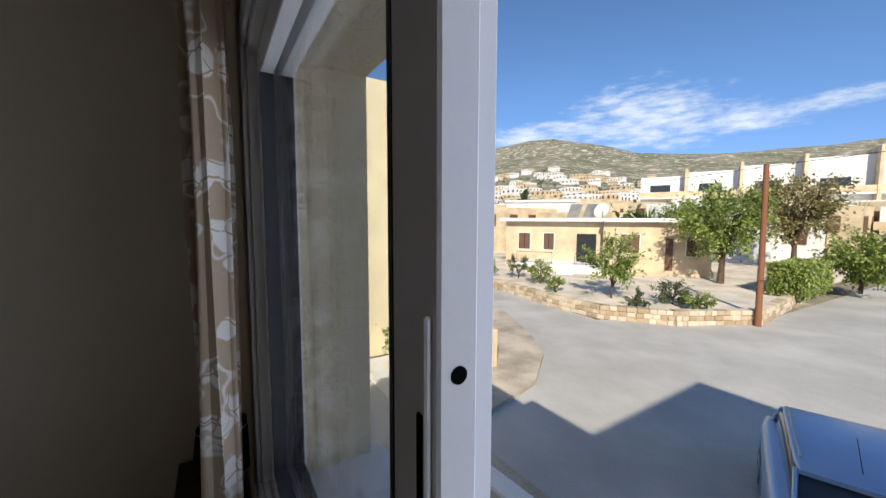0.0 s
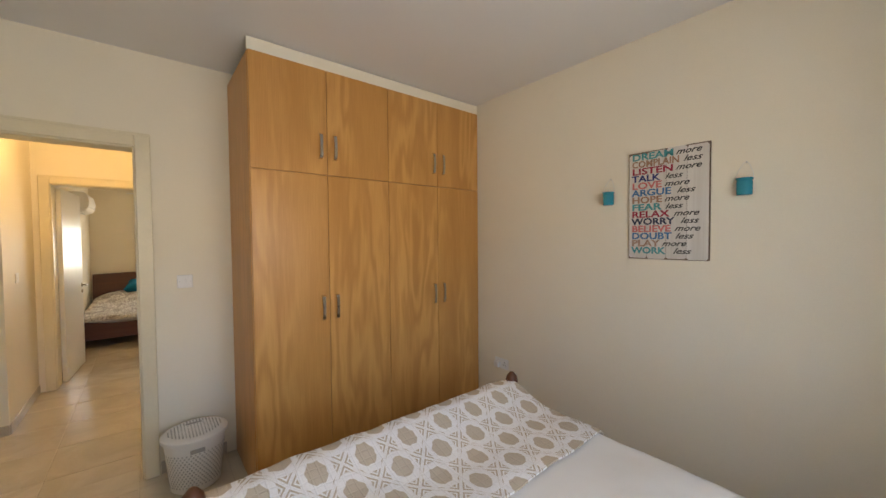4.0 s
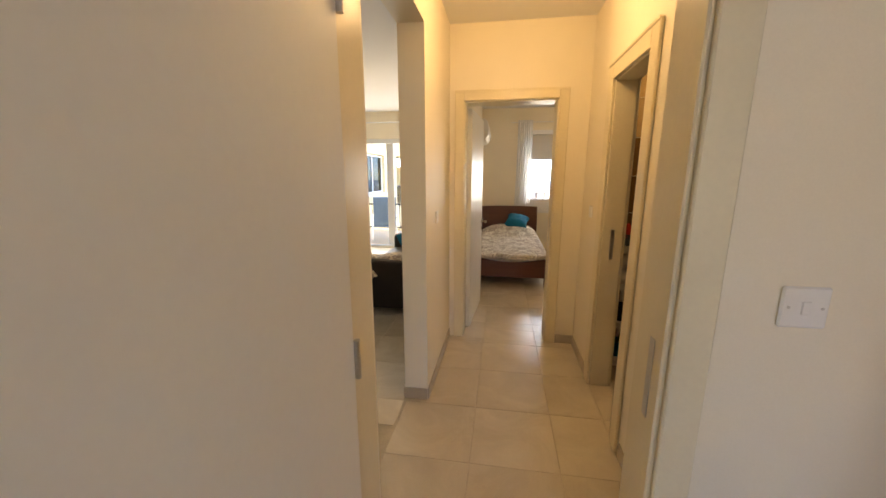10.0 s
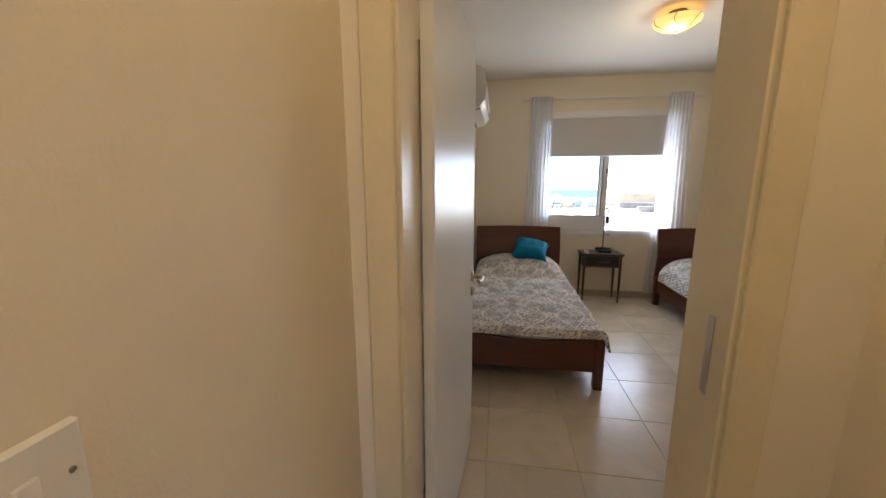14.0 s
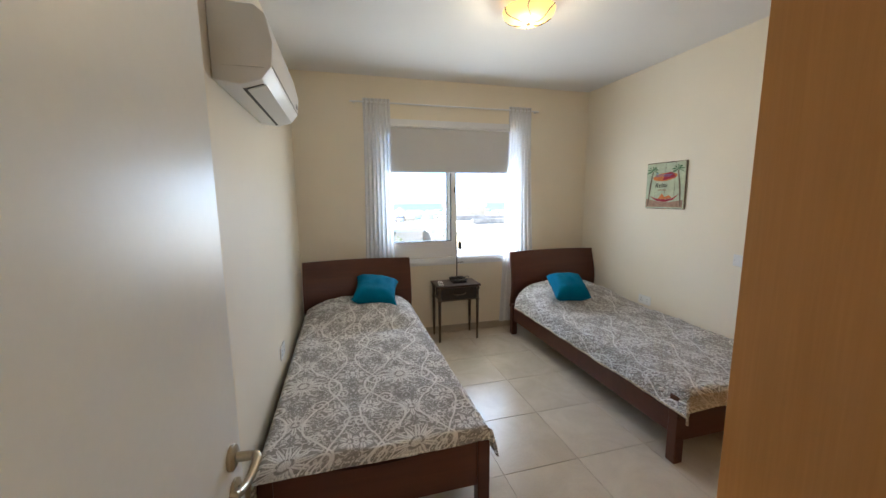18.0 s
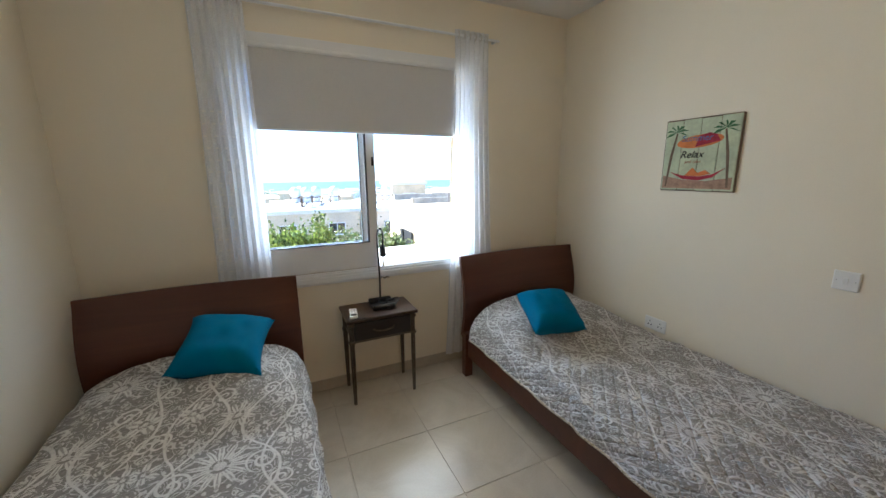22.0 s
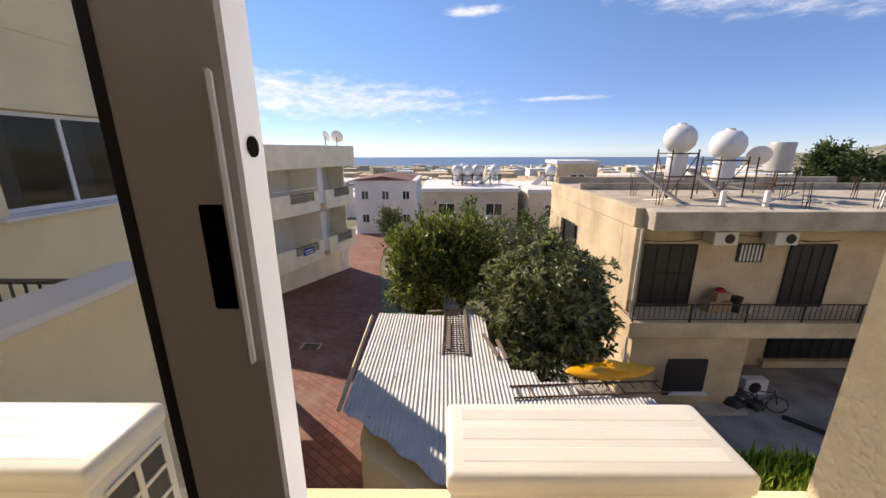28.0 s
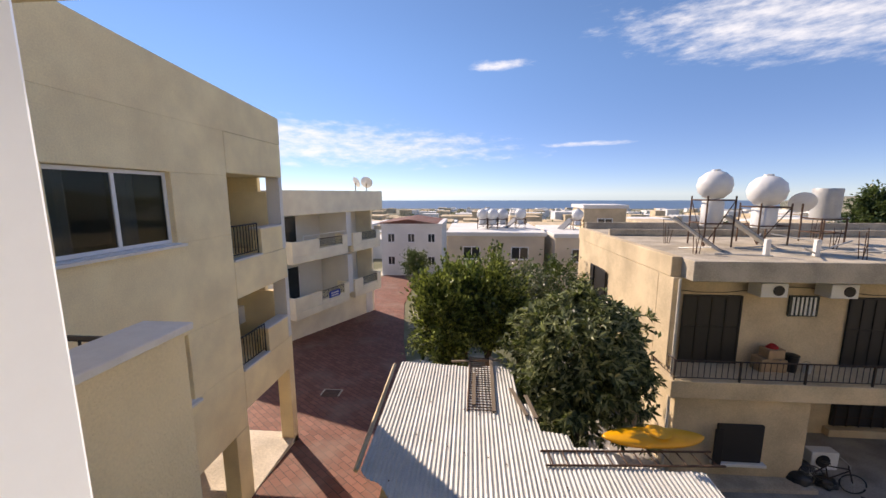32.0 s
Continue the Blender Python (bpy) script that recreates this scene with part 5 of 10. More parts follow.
part("hem", tube(EDGE, 0.006, 6), M["spread_beige"], spread_ob2, "beige bound hem", True)


def cushion(at, rx, ry, rz, label, s=0.40):
    def fn(u, v, k):
        x, y = 2 * u - 1, 2 * v - 1
        h = 0.095 * max(0.0, (1 - x ** 4) * (1 - y ** 4)) ** 0.6
        px = x * (1 - 0.13 * (1 - y * y) * abs(x) ** 3)
        py = y * (1 - 0.13 * (1 - x * x) * abs(y) ** 3)
        cr = 0.012 * noise.noise(Vector((x * 2.5, y * 2.5, k * 3)))
        return (px * s / 2, py * s / 2, k * (h + cr * (1 - max(abs(x), abs(y)) ** 6)))

    bm = surface(22, 22, lambda u, v: fn(u, v, 1))
    join(bm, surface(22, 22, lambda u, v: fn(1 - u, v, -1)))
    bmesh.ops.remove_doubles(bm, verts=bm.verts, dist=0.0004)
    return solid("cushion", bm, M["teal"], label, "cushion", "teal cushions", smooth=True, at=pose(*at, rx, ry, rz))


cushion((0.772, 8.935, 0.662), 19, 9, -8, "square teal cushion leaning on the pillow", 0.40)
cushion((2.59, 8.66, 0.626), 26, 1, -12, "square teal cushion leaning on the pillow", 0.345)


def night_table():
    w, d, h = 0.47, 0.30, 0.60
    ob = thing("night_table", (1.63, 9.265, 0), "small dark wood night table with bronze legs and a drawer", "bedside table")
    part("tabletop", box(-w / 2, w / 2, -d / 2, d / 2, h - 0.022, h, 0.004), M["walnut"], ob, "dark grained tabletop")
    part("drawer", box(-w / 2 + 0.05, w / 2 - 0.05, -d / 2 + 0.012, d / 2 - 0.03, h - 0.15, h - 0.03, 0.003), M["leather"], ob, "dark leather-faced drawer")
    part("drawer_frame", box(-w / 2 + 0.035, w / 2 - 0.035, -d / 2 + 0.02, d / 2 - 0.02, h - 0.165, h - 0.151), M["bronze"], ob)
    part("drawer_frame", box(-w / 2 + 0.035, w / 2 - 0.035, -d / 2 + 0.02, d / 2 - 0.02, h - 0.0295, h - 0.0225), M["bronze"], ob)
    pull = smooth_line([(-0.07, -d / 2 + 0.01, h - 0.085), (-0.05, -d / 2 - 0.006, h - 0.092), (0, -d / 2 - 0.010, h - 0.098), (0.05, -d / 2 - 0.006, h - 0.092), (0.07, -d / 2 + 0.01, h - 0.085)], 5)
    part("pull", tube(pull, 0.006, 8), M["bronze"], ob, "cast bronze drawer pull", True)
    for sx in (-1, 1):
        for sy in (-1, 1):
            x, y = sx * (w / 2 - 0.03), sy * (d / 2 - 0.028)
            leg = bmesh.new()
            for ox, oy in ((-0.009, 0), (0.009, 0), (0, 0.01)):
                tube([(x + ox * 0.5, y + oy * 0.5, 0.0), (x + ox, y + oy, 0.3), (x + ox, y + oy, h - 0.022)], 0.0062, 8, bm=leg)
            part("leg", leg, M["bronze"], ob, "bundled bronze rod leg", True)
            for z in (h - 0.045, h - 0.16):
                part("collar", box(x - 0.02, x + 0.02, y - 0.018, y + 0.02, z - 0.008, z + 0.008, 0.003), M["bronze"], ob)
    return ob


M["leather"] = plain("dark_leather", (0.02, 0.014, 0.012), 0.55, vary=0.2, big=20, fine=160, bump=0.4)
night_table()


def bent_lamp():
    ob = thing("bedside_lamp", (1.665, 9.29, 0.60), "black bent metal bedside lamp with a bare bulb", "lamp")
    part("base", box(-0.075, 0.075, -0.075, 0.06, 0.0, 0.014, 0.003), M["iron"], ob)
    part("base_front", box(-0.07, 0.07, -0.085, -0.055, 0.0145, 0.035, 0.005), M["iron"], ob)
    part("base_block", box(-0.078, 0.078, 0.03, 0.062, 0.0145, 0.045, 0.005), M["iron"], ob)
    stem = smooth_line([(0.0, 0.03, 0.014), (0.002, 0.03, 0.25), (-0.004, 0.03, 0.44), (0.0, 0.022, 0.515), (0.016, 0.0, 0.535), (0.022, -0.025, 0.50), (0.016, -0.035, 0.425)], 6)
    part("stem", tube(stem, 0.0065, 8), M["iron"], ob, "bent black stem", True)
    part("socket", lathe([(0.014, 0.355), (0.019, 0.36), (0.019, 0.425), (0.008, 0.432)], 16, at=(0.014, -0.037, 0)), M["black"], ob, "black lamp socket", True)
    part("bulb", lathe([(0.0, 0.262), (0.016, 0.266), (0.027, 0.282), (0.030, 0.30), (0.024, 0.325), (0.014, 0.345), (0.013, 0.356)], 20, at=(0.014, -0.037, 0), cap=False), M["pane"], ob, "clear glass bulb", True)
    part("filament", lathe([(0.004, 0.290), (0.006, 0.30), (0.004, 0.345)], 8, at=(0.014, -0.037, 0)), M["plastic_white"], ob)
    for z, s in ((0.425, 1), (0.21, 0.8)):
        wing = bmesh.new()
        for k in (-1, 1):
            tube(smooth_line([(0.014, -0.06, z), (0.014 + k * 0.02 * s, -0.062, z + 0.015), (0.014 + k * 0.034 * s, -0.06, z + 0.002)], 4), 0.0028, 6, bm=wing)
        part("wing_nut", wing, M["iron"], ob, "black wing screw", True)
    cable = []
    for i in range(46):
        a = i * 0.42
        cable.append((0.03 + (0.055 + 0.018 * math.sin(i * 0.7)) * math.cos(a), -0.06 + 0.05 * math.sin(a) * (1 + 0.2 * math.cos(i)), 0.010 + 0.012 * (1 + math.sin(i * 1.3)) + (0.03 if 18 < i < 34 else 0.0)))
    part("cable", tube(smooth_line(cable, 3), 0.0028, 6), M["black"], ob, "coiled black cable", True)
    part("cord_switch", box(0.03, 0.085, -0.03, -0.008, 0.036, 0.05, 0.005), M["black"], ob, "black cord switch")


bent_lamp()
rc = thing("remote_control", (1.455, 9.205, 0.601), "white air conditioner remote control with a small screen", "remote control", turn=-8)
part("case", box(-0.024, 0.024, -0.075, 0.075, 0.0, 0.018, 0.006, seg=2), M["plastic_white"], rc, "", True)
part("screen", box(-0.018, 0.018, -0.062, -0.028, 0.0182, 0.0192), M["black"], rc, "grey display")
for i in range(4):
    for j in range(2):
        part("button", box(-0.015 + j * 0.018, -0.004 + j * 0.018, -0.01 + i * 0.018, -0.003 + i * 0.018, 0.0182, 0.0196, 0.001), M["hole_grey"], rc)


def wall_ac():
    """Split air conditioner on the west wall, seen from below."""
    ob = thing("air_conditioner", (0.092, 7.58, 1.915), "white wall-mounted split air conditioner", "air conditioner")
    half = 0.41
    prof = [(0.0, 0.0), (0.09, -0.012), (0.16, 0.01), (0.195, 0.055), (0.205, 0.14), (0.185, 0.235), (0.15, 0.262), (0.0, 0.265)]
    body = prism(prof, "y", -half, half)
    bmesh.ops.bevel(body, geom=[e for e in body.edges], offset=0.006, segments=2, profile=0.5, affect="EDGES")
    part("body", body, M["plastic_white"], ob, "", True)
    part("outlet", prism([(0.085, -0.0135), (0.158, 0.0075), (0.150, 0.012), (0.085, -0.006)], "y", -half + 0.05, half - 0.05), M["black"], ob, "dark air outlet")
    part("louvre", prism([(0.10, -0.016), (0.165, 0.006), (0.163, 0.010), (0.10, -0.012)], "y", -half + 0.06, half - 0.06), M["plastic_white"], ob, "outlet louvre")
    part("panel_line", prism([(0.1958, 0.056), (0.1985, 0.056), (0.1985, 0.060), (0.1962, 0.060)], "y", -half + 0.01, half - 0.01), M["hole_grey"], ob)
    part("vent", box(0.03, 0.17, -half + 0.0, -half + 0.002, 0.05, 0.052), M["hole_grey"], ob)
    part("sensor", box(0.197, 0.203, half - 0.10, half - 0.05, 0.075, 0.095, 0.001), M["hole_grey"], ob)


wall_ac()


def summer_sign():
    ob = thing("wall_sign", (3.28, 8.28, 1.38), "painted plank sign with palms, umbrella and hammock", "wall sign")
    ob.matrix_world = pose(3.28, 8.28, 1.38, 0, 0, -90)      # local x from far to near, -y into the room
    w, h = 0.40, 0.40
    for i in range(4):
        a = -w / 2 + i * w / 4
        part("plank", box(a + 0.001, a + w / 4 - 0.001, -0.018, -0.002, 0.002 * (i % 2), h - 0.003 * ((i + 1) % 2), 0.003), M["sign_green"], ob, "pale green painted plank")
    part("edge", box(-w / 2 - 0.004, w / 2 + 0.004, -0.0145, -0.001, -0.004, h + 0.004, 0.003), M["sign_edge"], ob, "worn brown edge")

    def flat(nm, pts, mat, lift=0.0):
        part(nm, prism(pts, "y", -0.0195 - lift, -0.0183), mat, ob)

    def blob(cx, cz, rx, rz, k=18, s=0.0):
        return [(cx + rx * math.cos(2 * math.pi * i / k), cz + rz * math.sin(2 * math.pi * i / k) + s * math.cos(2 * math.pi * i / k)) for i in range(k)]

    flat("sand", [(-0.19, 0.012), (0.19, 0.012), (0.19, 0.075), (0.06, 0.055), (-0.08, 0.062), (-0.19, 0.085)], INK[7])
    flat("surfboard", blob(0.0, 0.275, 0.125, 0.035, s=0.01), M["orange_paint"], 0.0004)
    flat("umbrella", [(-0.02, 0.245), (0.11, 0.27), (0.09, 0.305), (0.05, 0.318), (0.0, 0.305)], INK[2], 0.001)
    for sx in (-1, 1):
        trunk = [(sx * 0.175, 0.02), (sx * 0.165, 0.02), (sx * 0.145, 0.20), (sx * 0.125, 0.325), (sx * 0.133, 0.33), (sx * 0.16, 0.20)]
        flat("palm_trunk", trunk, M["sign_edge"], 0.0004)
        for k in range(7):
            a = math.pi * (k / 6.0) * 1.2 - 0.3
            tip = (sx * 0.13 + 0.07 * math.cos(a), 0.335 + 0.05 * math.sin(a) - 0.012)
            flat("palm_leaf", [(sx * 0.13, 0.335), (sx * 0.13 + 0.04 * math.cos(a) - 0.006, 0.338 + 0.035 * math.sin(a)), (max(-0.198, min(0.198, tip[0])), tip[1]),
                               (sx * 0.13 + 0.04 * math.cos(a) + 0.006, 0.326 + 0.035 * math.sin(a))], M["palm_paint"], 0.001)
    flat("hammock", [(-0.15, 0.105), (-0.07, 0.065), (0.02, 0.058), (0.09, 0.075), (0.15, 0.125), (0.09, 0.092), (0.02, 0.08), (-0.07, 0.085)], INK[2], 0.0016)
    flat("towel", [(-0.06, 0.085), (-0.02, 0.13), (0.01, 0.10), (0.05, 0.115), (0.08, 0.095), (0.02, 0.082)], M["orange_paint"], 0.002)
    writing("Summer", 0.05, INK[5], ob, pose(-0.10, -0.0202, 0.277, 90, 0, 0), "word", shear=0.2)
    writing("Relax", 0.058, INK[8], ob, pose(-0.10, -0.0202, 0.185, 90, 0, 0), "word", shear=0.3)
    writing("and take", 0.026, INK[1], ob, pose(-0.07, -0.0202, 0.155, 90, 0, 0), "word", shear=0.2)
    return ob


M["sign_green"] = plain("pale_green_paint", (0.50, 0.56, 0.40), 0.8, vary=0.18, big=9, fine=60, bump=0.3)
M["orange_paint"] = plain("orange_paint", (0.62, 0.20, 0.06), 0.8, vary=0.15, big=20)
M["palm_paint"] = plain("palm_green_paint", (0.06, 0.16, 0.07), 0.8, vary=0.2, big=20)
summer_sign()
switch_plate("wall_switch", pose(3.28, 7.60, 1.02, 0, 0, -90), False, "switch", "white plastic wall switch")
switch_plate("wall_socket", pose(3.28, 8.42, 0.50, 0, 0, -90), True, "socket", "white double wall socket by the bed")
switch_plate("wall_socket", pose(0.09, 8.1, 0.52, 0, 0, 90), True, "socket", "white double wall socket by the bed")
s2 = switch_plate("wall_socket", pose(0.09, 7.0, 0.52, 0, 0, 90), False, "socket", "white fused switch with a red lamp")
part("neon", box(-0.005, 0.005, -0.0125, -0.0085, 0.006, 0.02), INK[2], s2, "red indicator")
wardrobe("wardrobe", 1.215, 3.276, 5.705, 6.15, 2.575, 1.91, "beech veneer fitted wardrobe beside the twin bedroom door")

# window dressing
def voile(x0, x1, seed, low):
    """A sheer curtain that widens towards its hem; low gives the hem's x range."""
    y = 9.362

    def fn(u, v):
        z = 2.44 - 2.36 * v
        k = max(0.0, v - 0.1) ** 1.3
        x = (x0 + (x1 - x0) * u) * (1 - k) + (low[0] + (low[1] - low[0]) * u) * k
        ph = 2 * math.pi * 7 * u + 1.1 * noise.noise(Vector((u * 3 + seed, v * 1.6, 0)))
        return (x + 0.006 * math.sin(2 * ph), y + 0.015 * (0.8 + 0.4 * noise.noise(Vector((u * 4, v * 2, seed)))) * math.sin(ph), z)

    ob = solid("curtain", surface(150, 26, fn, thick=0.0015), M["voile"], "sheer white voile curtain with woven tufts, drawn aside", "curtain", "voile curtains", smooth=True)
    tufts = bmesh.new()
    r = random.Random(int(seed * 10))
    for i in range(26):
        for j in range(6):
            p = Vector(fn((j + 0.5 + r.uniform(-0.12, 0.12)) / 6, 0.26 + i / 26 * 0.70))
            join(tufts, box(-0.009, 0.009, -0.002, 0.002, -0.004, 0.004, 0.0015), pose(p.x, p.y - 0.004, p.z, 0, 0, r.uniform(-30, 30)))
    part("tufting", tufts, M["sheet"], ob, "small woven cotton tufts", kind="stuff")
    for j in range(6):
        x = x0 + (x1 - x0) * (j + 0.5) / 6
        part("eyelet", tube([(x, y + 0.022 * math.cos(a), 2.405 + 0.022 * math.sin(a)) for a in [2 * math.pi * i / 16 for i in range(17)]], 0.004, 6), M["chrome"], ob, "metal eyelet")


voile(0.74, 1.00, 2.0, (0.70, 1.02))
voile(2.27, 2.53, 4.0, (2.17, 2.64))
rod2 = thing("curtain_rod", (0, 0, 0), "slim white curtain rod above the twin bedroom window", "curtain rod")
part("rod", tube([(0.62, 9.362, 2.405), (2.62, 9.362, 2.405)], 0.008, 10), M["alu_white"], rod2, "", True)
for x in (0.66, 2.59):
    part("bracket", box(x - 0.008, x + 0.008, 9.371, 9.4095, 2.395, 2.415, 0.002), M["alu_white"], rod2)
rb = thing("roller_blind", (1.635, 9.392, 2.2), "pale grey roller blind pulled half down", "blind")
part("roller", tube([(-0.66, 0, 0.0), (0.66, 0, 0.0)], 0.014, 14), M["alu_white"], rb, "white roller", True)
part("cloth", box(-0.645, 0.645, -0.001, 0.001, -0.44, -0.012), M["blind"], rb, "pale grey blind cloth")
part("bottom_bar", box(-0.645, 0.645, -0.005, 0.005, -0.455, -0.4405, 0.002), M["alu_white"], rb)
for s in (-1, 1):
    part("bracket", box(s * 0.667 - 0.006, s * 0.667 + 0.006, -0.016, 0.0175, -0.02, 0.02, 0.002), M["alu_white"], rb)


def bowl_lamp(at, label):
    ob = thing("ceiling_lamp", at, label, "ceiling lamp")
    part("canopy", lathe([(0.06, -0.001), (0.06, -0.02), (0.03, -0.03), (0.012, -0.05), (0.012, -0.09)], 24), M["bronze"], ob, "bronze canopy", True)
    bowl = bmesh.new()
    lathe([(0.155, -0.055), (0.15, -0.075), (0.11, -0.105), (0.05, -0.122), (0.012, -0.127)], 36, bm=bowl, cap=False)
    thicken(bowl, 0.003)
    part("bowl", bowl, M["bowl_glass"], ob, "glowing amber glass bowl", True)
    part("finial", lathe([(0.0, -0.15), (0.012, -0.14), (0.016, -0.128), (0.006, -0.12)], 14, cap=False), M["bronze"], ob, "dark finial", True)
    for k in range(6):
        a = k * math.pi / 3
        pts = smooth_line([(0.02 * math.cos(a), 0.02 * math.sin(a), -0.13), (0.08 * math.cos(a + 0.2), 0.08 * math.sin(a + 0.2), -0.122), (0.14 * math.cos(a), 0.14 * math.sin(a), -0.09), (0.165 * math.cos(a + 0.1), 0.165 * math.sin(a + 0.1), -0.06)], 4)
        part("scroll", tube(pts, 0.003, 6), M["bronze"], ob, "bronze scroll", True)


M["bowl_glass"] = glow("lit_amber_glass", (1.0, 0.62, 0.20), 0.11)
bowl_lamp((1.65, 7.81, CEIL), "glass bowl ceiling lamp with bronze scrolls, switched on")
bulb("bedroom_bulb", (1.65, 7.81, CEIL - 0.19), 0.65, (1.0, 0.78, 0.5))
# ---- hall ----
switch_plate("light_switch", pose(0.035, 4.85, 1.195, 0, 0, 90), False, "switch", "white light switch in the hall")
switch_plate("light_switch", pose(1.15, 5.19, 1.216, 0, 0, -90), False, "switch", "white light switch by the bathroom door")
s3 = switch_plate("wall_socket", pose(1.15, 3.86, 1.215, 0, 0, -90), False, "socket", "white wall socket with a plug in the hall")
part("plug", box(-0.025, 0.025, -0.055, -0.0095, -0.02, 0.03, 0.008), M["plastic_white"], s3, "white plug")
s4 = switch_plate("heater_switch", pose(1.15, 3.755, 1.213, 0, 0, -90), False, "switch", "white heater switch with a red mark in the hall")
part("mark", box(-0.012, 0.012, -0.0128, -0.0126, 0.015, 0.024), INK[2], s4, "red mark")
switch_plate("heater_switch", pose(1.15, 3.66, 1.21, 0, 0, -90), False, "switch", "white switch at the end of the row")
lp = thing("strike_plate", (0, 0, 0), "steel strike plates in the door jambs", "strike plate")
part("plate", box(0.840, 0.8425, 3.17, 3.195, 0.92, 1.12, 0.001), M["chrome"], lp)
part("plate", box(0.900, 0.9025, 5.56, 5.585, 0.92, 1.12, 0.001), M["chrome"], lp)
part("plate", box(1.20, 1.225, 4.8395, 4.842, 0.935, 1.135, 0.001), M["chrome"], lp)

# ---- living room, seen through the opening ----
M["sofa_beige"] = plain("beige_microfibre", (0.70, 0.59, 0.45), 0.9, vary=0.08, big=4, fine=300, bump=0.3, spec=0.15)
M["sofa_black"] = plain("black_leather", (0.018, 0.014, 0.013), 0.5, vary=0.2, big=8, fine=120, bump=0.35)
M["screen"] = plain("tv_screen", (0.05, 0.055, 0.06), 0.12, vary=0.05, bump=0.0)
M["silver"] = plain("silver_plastic", (0.40, 0.42, 0.45), 0.35, 0.6, vary=0.08)
M["frost"] = plain("frosted_glass", (0.52, 0.66, 0.64), 0.12, vary=0.03, bump=0.0)
M["tissue_blue"] = plain("blue_carton", (0.03, 0.11, 0.38), 0.6, vary=0.25, big=30)
M["pink"] = plain("pink_plastic", (0.65, 0.12, 0.28), 0.4, vary=0.1)
M["print"] = plain("printed_paper", (0.62, 0.60, 0.57), 0.7, vary=0.2, big=30)
M["pot"] = plain("white_ceramic", (0.76, 0.75, 0.72), 0.25, vary=0.02, bump=0.0)
M["canvas_blue"] = plain("blue_canvas", (0.22, 0.34, 0.50), 0.9, vary=0.1, fine=300, bump=0.2)
M["red_cloth"] = plain("red_cloth", (0.45, 0.02, 0.015), 0.9, vary=0.15)
M["light_wood"] = wood("light_wood", (0.40, 0.24, 0.11), (0.58, 0.38, 0.19), "y", 1.0, 0.4, 0.8)


def sofa():
    ob = thing("sofa", (-2.15, 5.45, 0), "beige fabric sofa on a grey metal frame", "sofa")
    w = 1.10
    part("seat", box(-w, w, -0.30, 0.45, 0.26, 0.44, 0.05, seg=3), M["sofa_beige"], ob, "beige seat cushion", True)
    back = surface(20, 16, lambda u, v: (-w + 2 * w * u, -0.30 - 0.16 * math.sin(math.pi * v * 0.5) + 0.02 * math.sin(u * 9), 0.15 + 0.63 * v - 0.02 * math.sin(u * 9) ** 2), thick=0.15)
    part("backrest", back, M["sofa_beige"], ob, "beige backrest", True)
    for s in (-1, 1):
        part("arm_cushion", box(s * w - 0.1, s * w + 0.1, -0.32, 0.46, 0.26, 0.56, 0.07, seg=3), M["sofa_beige"], ob, "", True)
        part("leg", box(s * (w - 0.15) - 0.03, s * (w - 0.15) + 0.03, -0.46, -0.40, 0.0, 0.19, 0.006), M["silver"], ob, "grey metal leg")
        part("leg", box(s * (w - 0.15) - 0.03, s * (w - 0.15) + 0.03, 0.36, 0.42, 0.0, 0.25, 0.006), M["silver"], ob, "grey metal leg")
        part("frame_bar", box(s * (w - 0.15) - 0.025, s * (w - 0.15) + 0.025, -0.40, 0.36, 0.16, 0.20, 0.006), M["silver"], ob, "grey metal frame bar")
    part("frame_bar", box(-w + 0.18, w - 0.18, -0.46, -0.41, 0.10, 0.14, 0.006), M["silver"], ob, "grey metal frame bar")
    for x in (0.25, -0.35):
        c = smooth_line([(x, -0.35, 0.25), (x + 0.03, -0.38, 0.12), (x - 0.06, -0.42, 0.05), (x - 0.2, -0.45, 0.02)], 5)
        part("loose_cord", tube(c, 0.004, 5), M["plastic_white"], ob, "loose white cord", True)


sofa()


def throw_cover(x0, x1, yb, ztop, front, back, seed, along="x"):
    """A cloth over the top of a backrest, hanging down its back and lying on its front."""
    def fn(u, v):
        a = x0 + (x1 - x0) * u
        s = v * (back + front + 0.20)
        edge = 0.10 * noise.noise(Vector((u * 5 + seed, 0, 0))) + 0.27 * max(0.0, u - 0.74) / 0.26
        wv = 0.018 * math.sin(u * 30 + seed) * min(1, abs(s - back) / 0.15)
        bk = back + edge
        if s < bk:
            y, z = yb - 0.05 + 0.10 * ((bk - s) / 0.55) - wv, ztop - (bk - s)
        elif s < bk + 0.20:
            t = (s - bk) / 0.20
            y, z = yb - 0.05 + 0.20 * t, ztop + 0.028 * math.sin(math.pi * t)
        else:
            t = s - bk - 0.20
            y, z = yb + 0.15 + 0.35 * t + wv, ztop - 0.9 * t
        return (a, y, z + 0.010 * noise.noise(Vector((u * 12, v * 6, seed)))) if along == "x" else (y, a, z)

    return surface(90, 46, fn, thick=0.006)


solid("throw", throw_cover(-3.28, -1.02, 4.975, 0.80, 0.42, 0.35, 2.0), M["throw"], "beige throw with taupe medallions over the sofa back", "throw", smooth=True)
def arm_throw(u, v):
    x = -1.16 + 0.34 * v + 0.02 * math.sin(u * 14)
    y = 5.05 + 0.92 * u
    z = 0.80 - 0.20 * min(1, u * 1.8) - 0.36 * max(0.0, v - 0.45) + 0.02 * math.sin(u * 17 + v * 5)
    return (x, y, z)
solid("throw", surface(40, 20, arm_throw, thick=0.008), M["throw"], "beige medallion throw over the sofa arm", "throw", smooth=True)


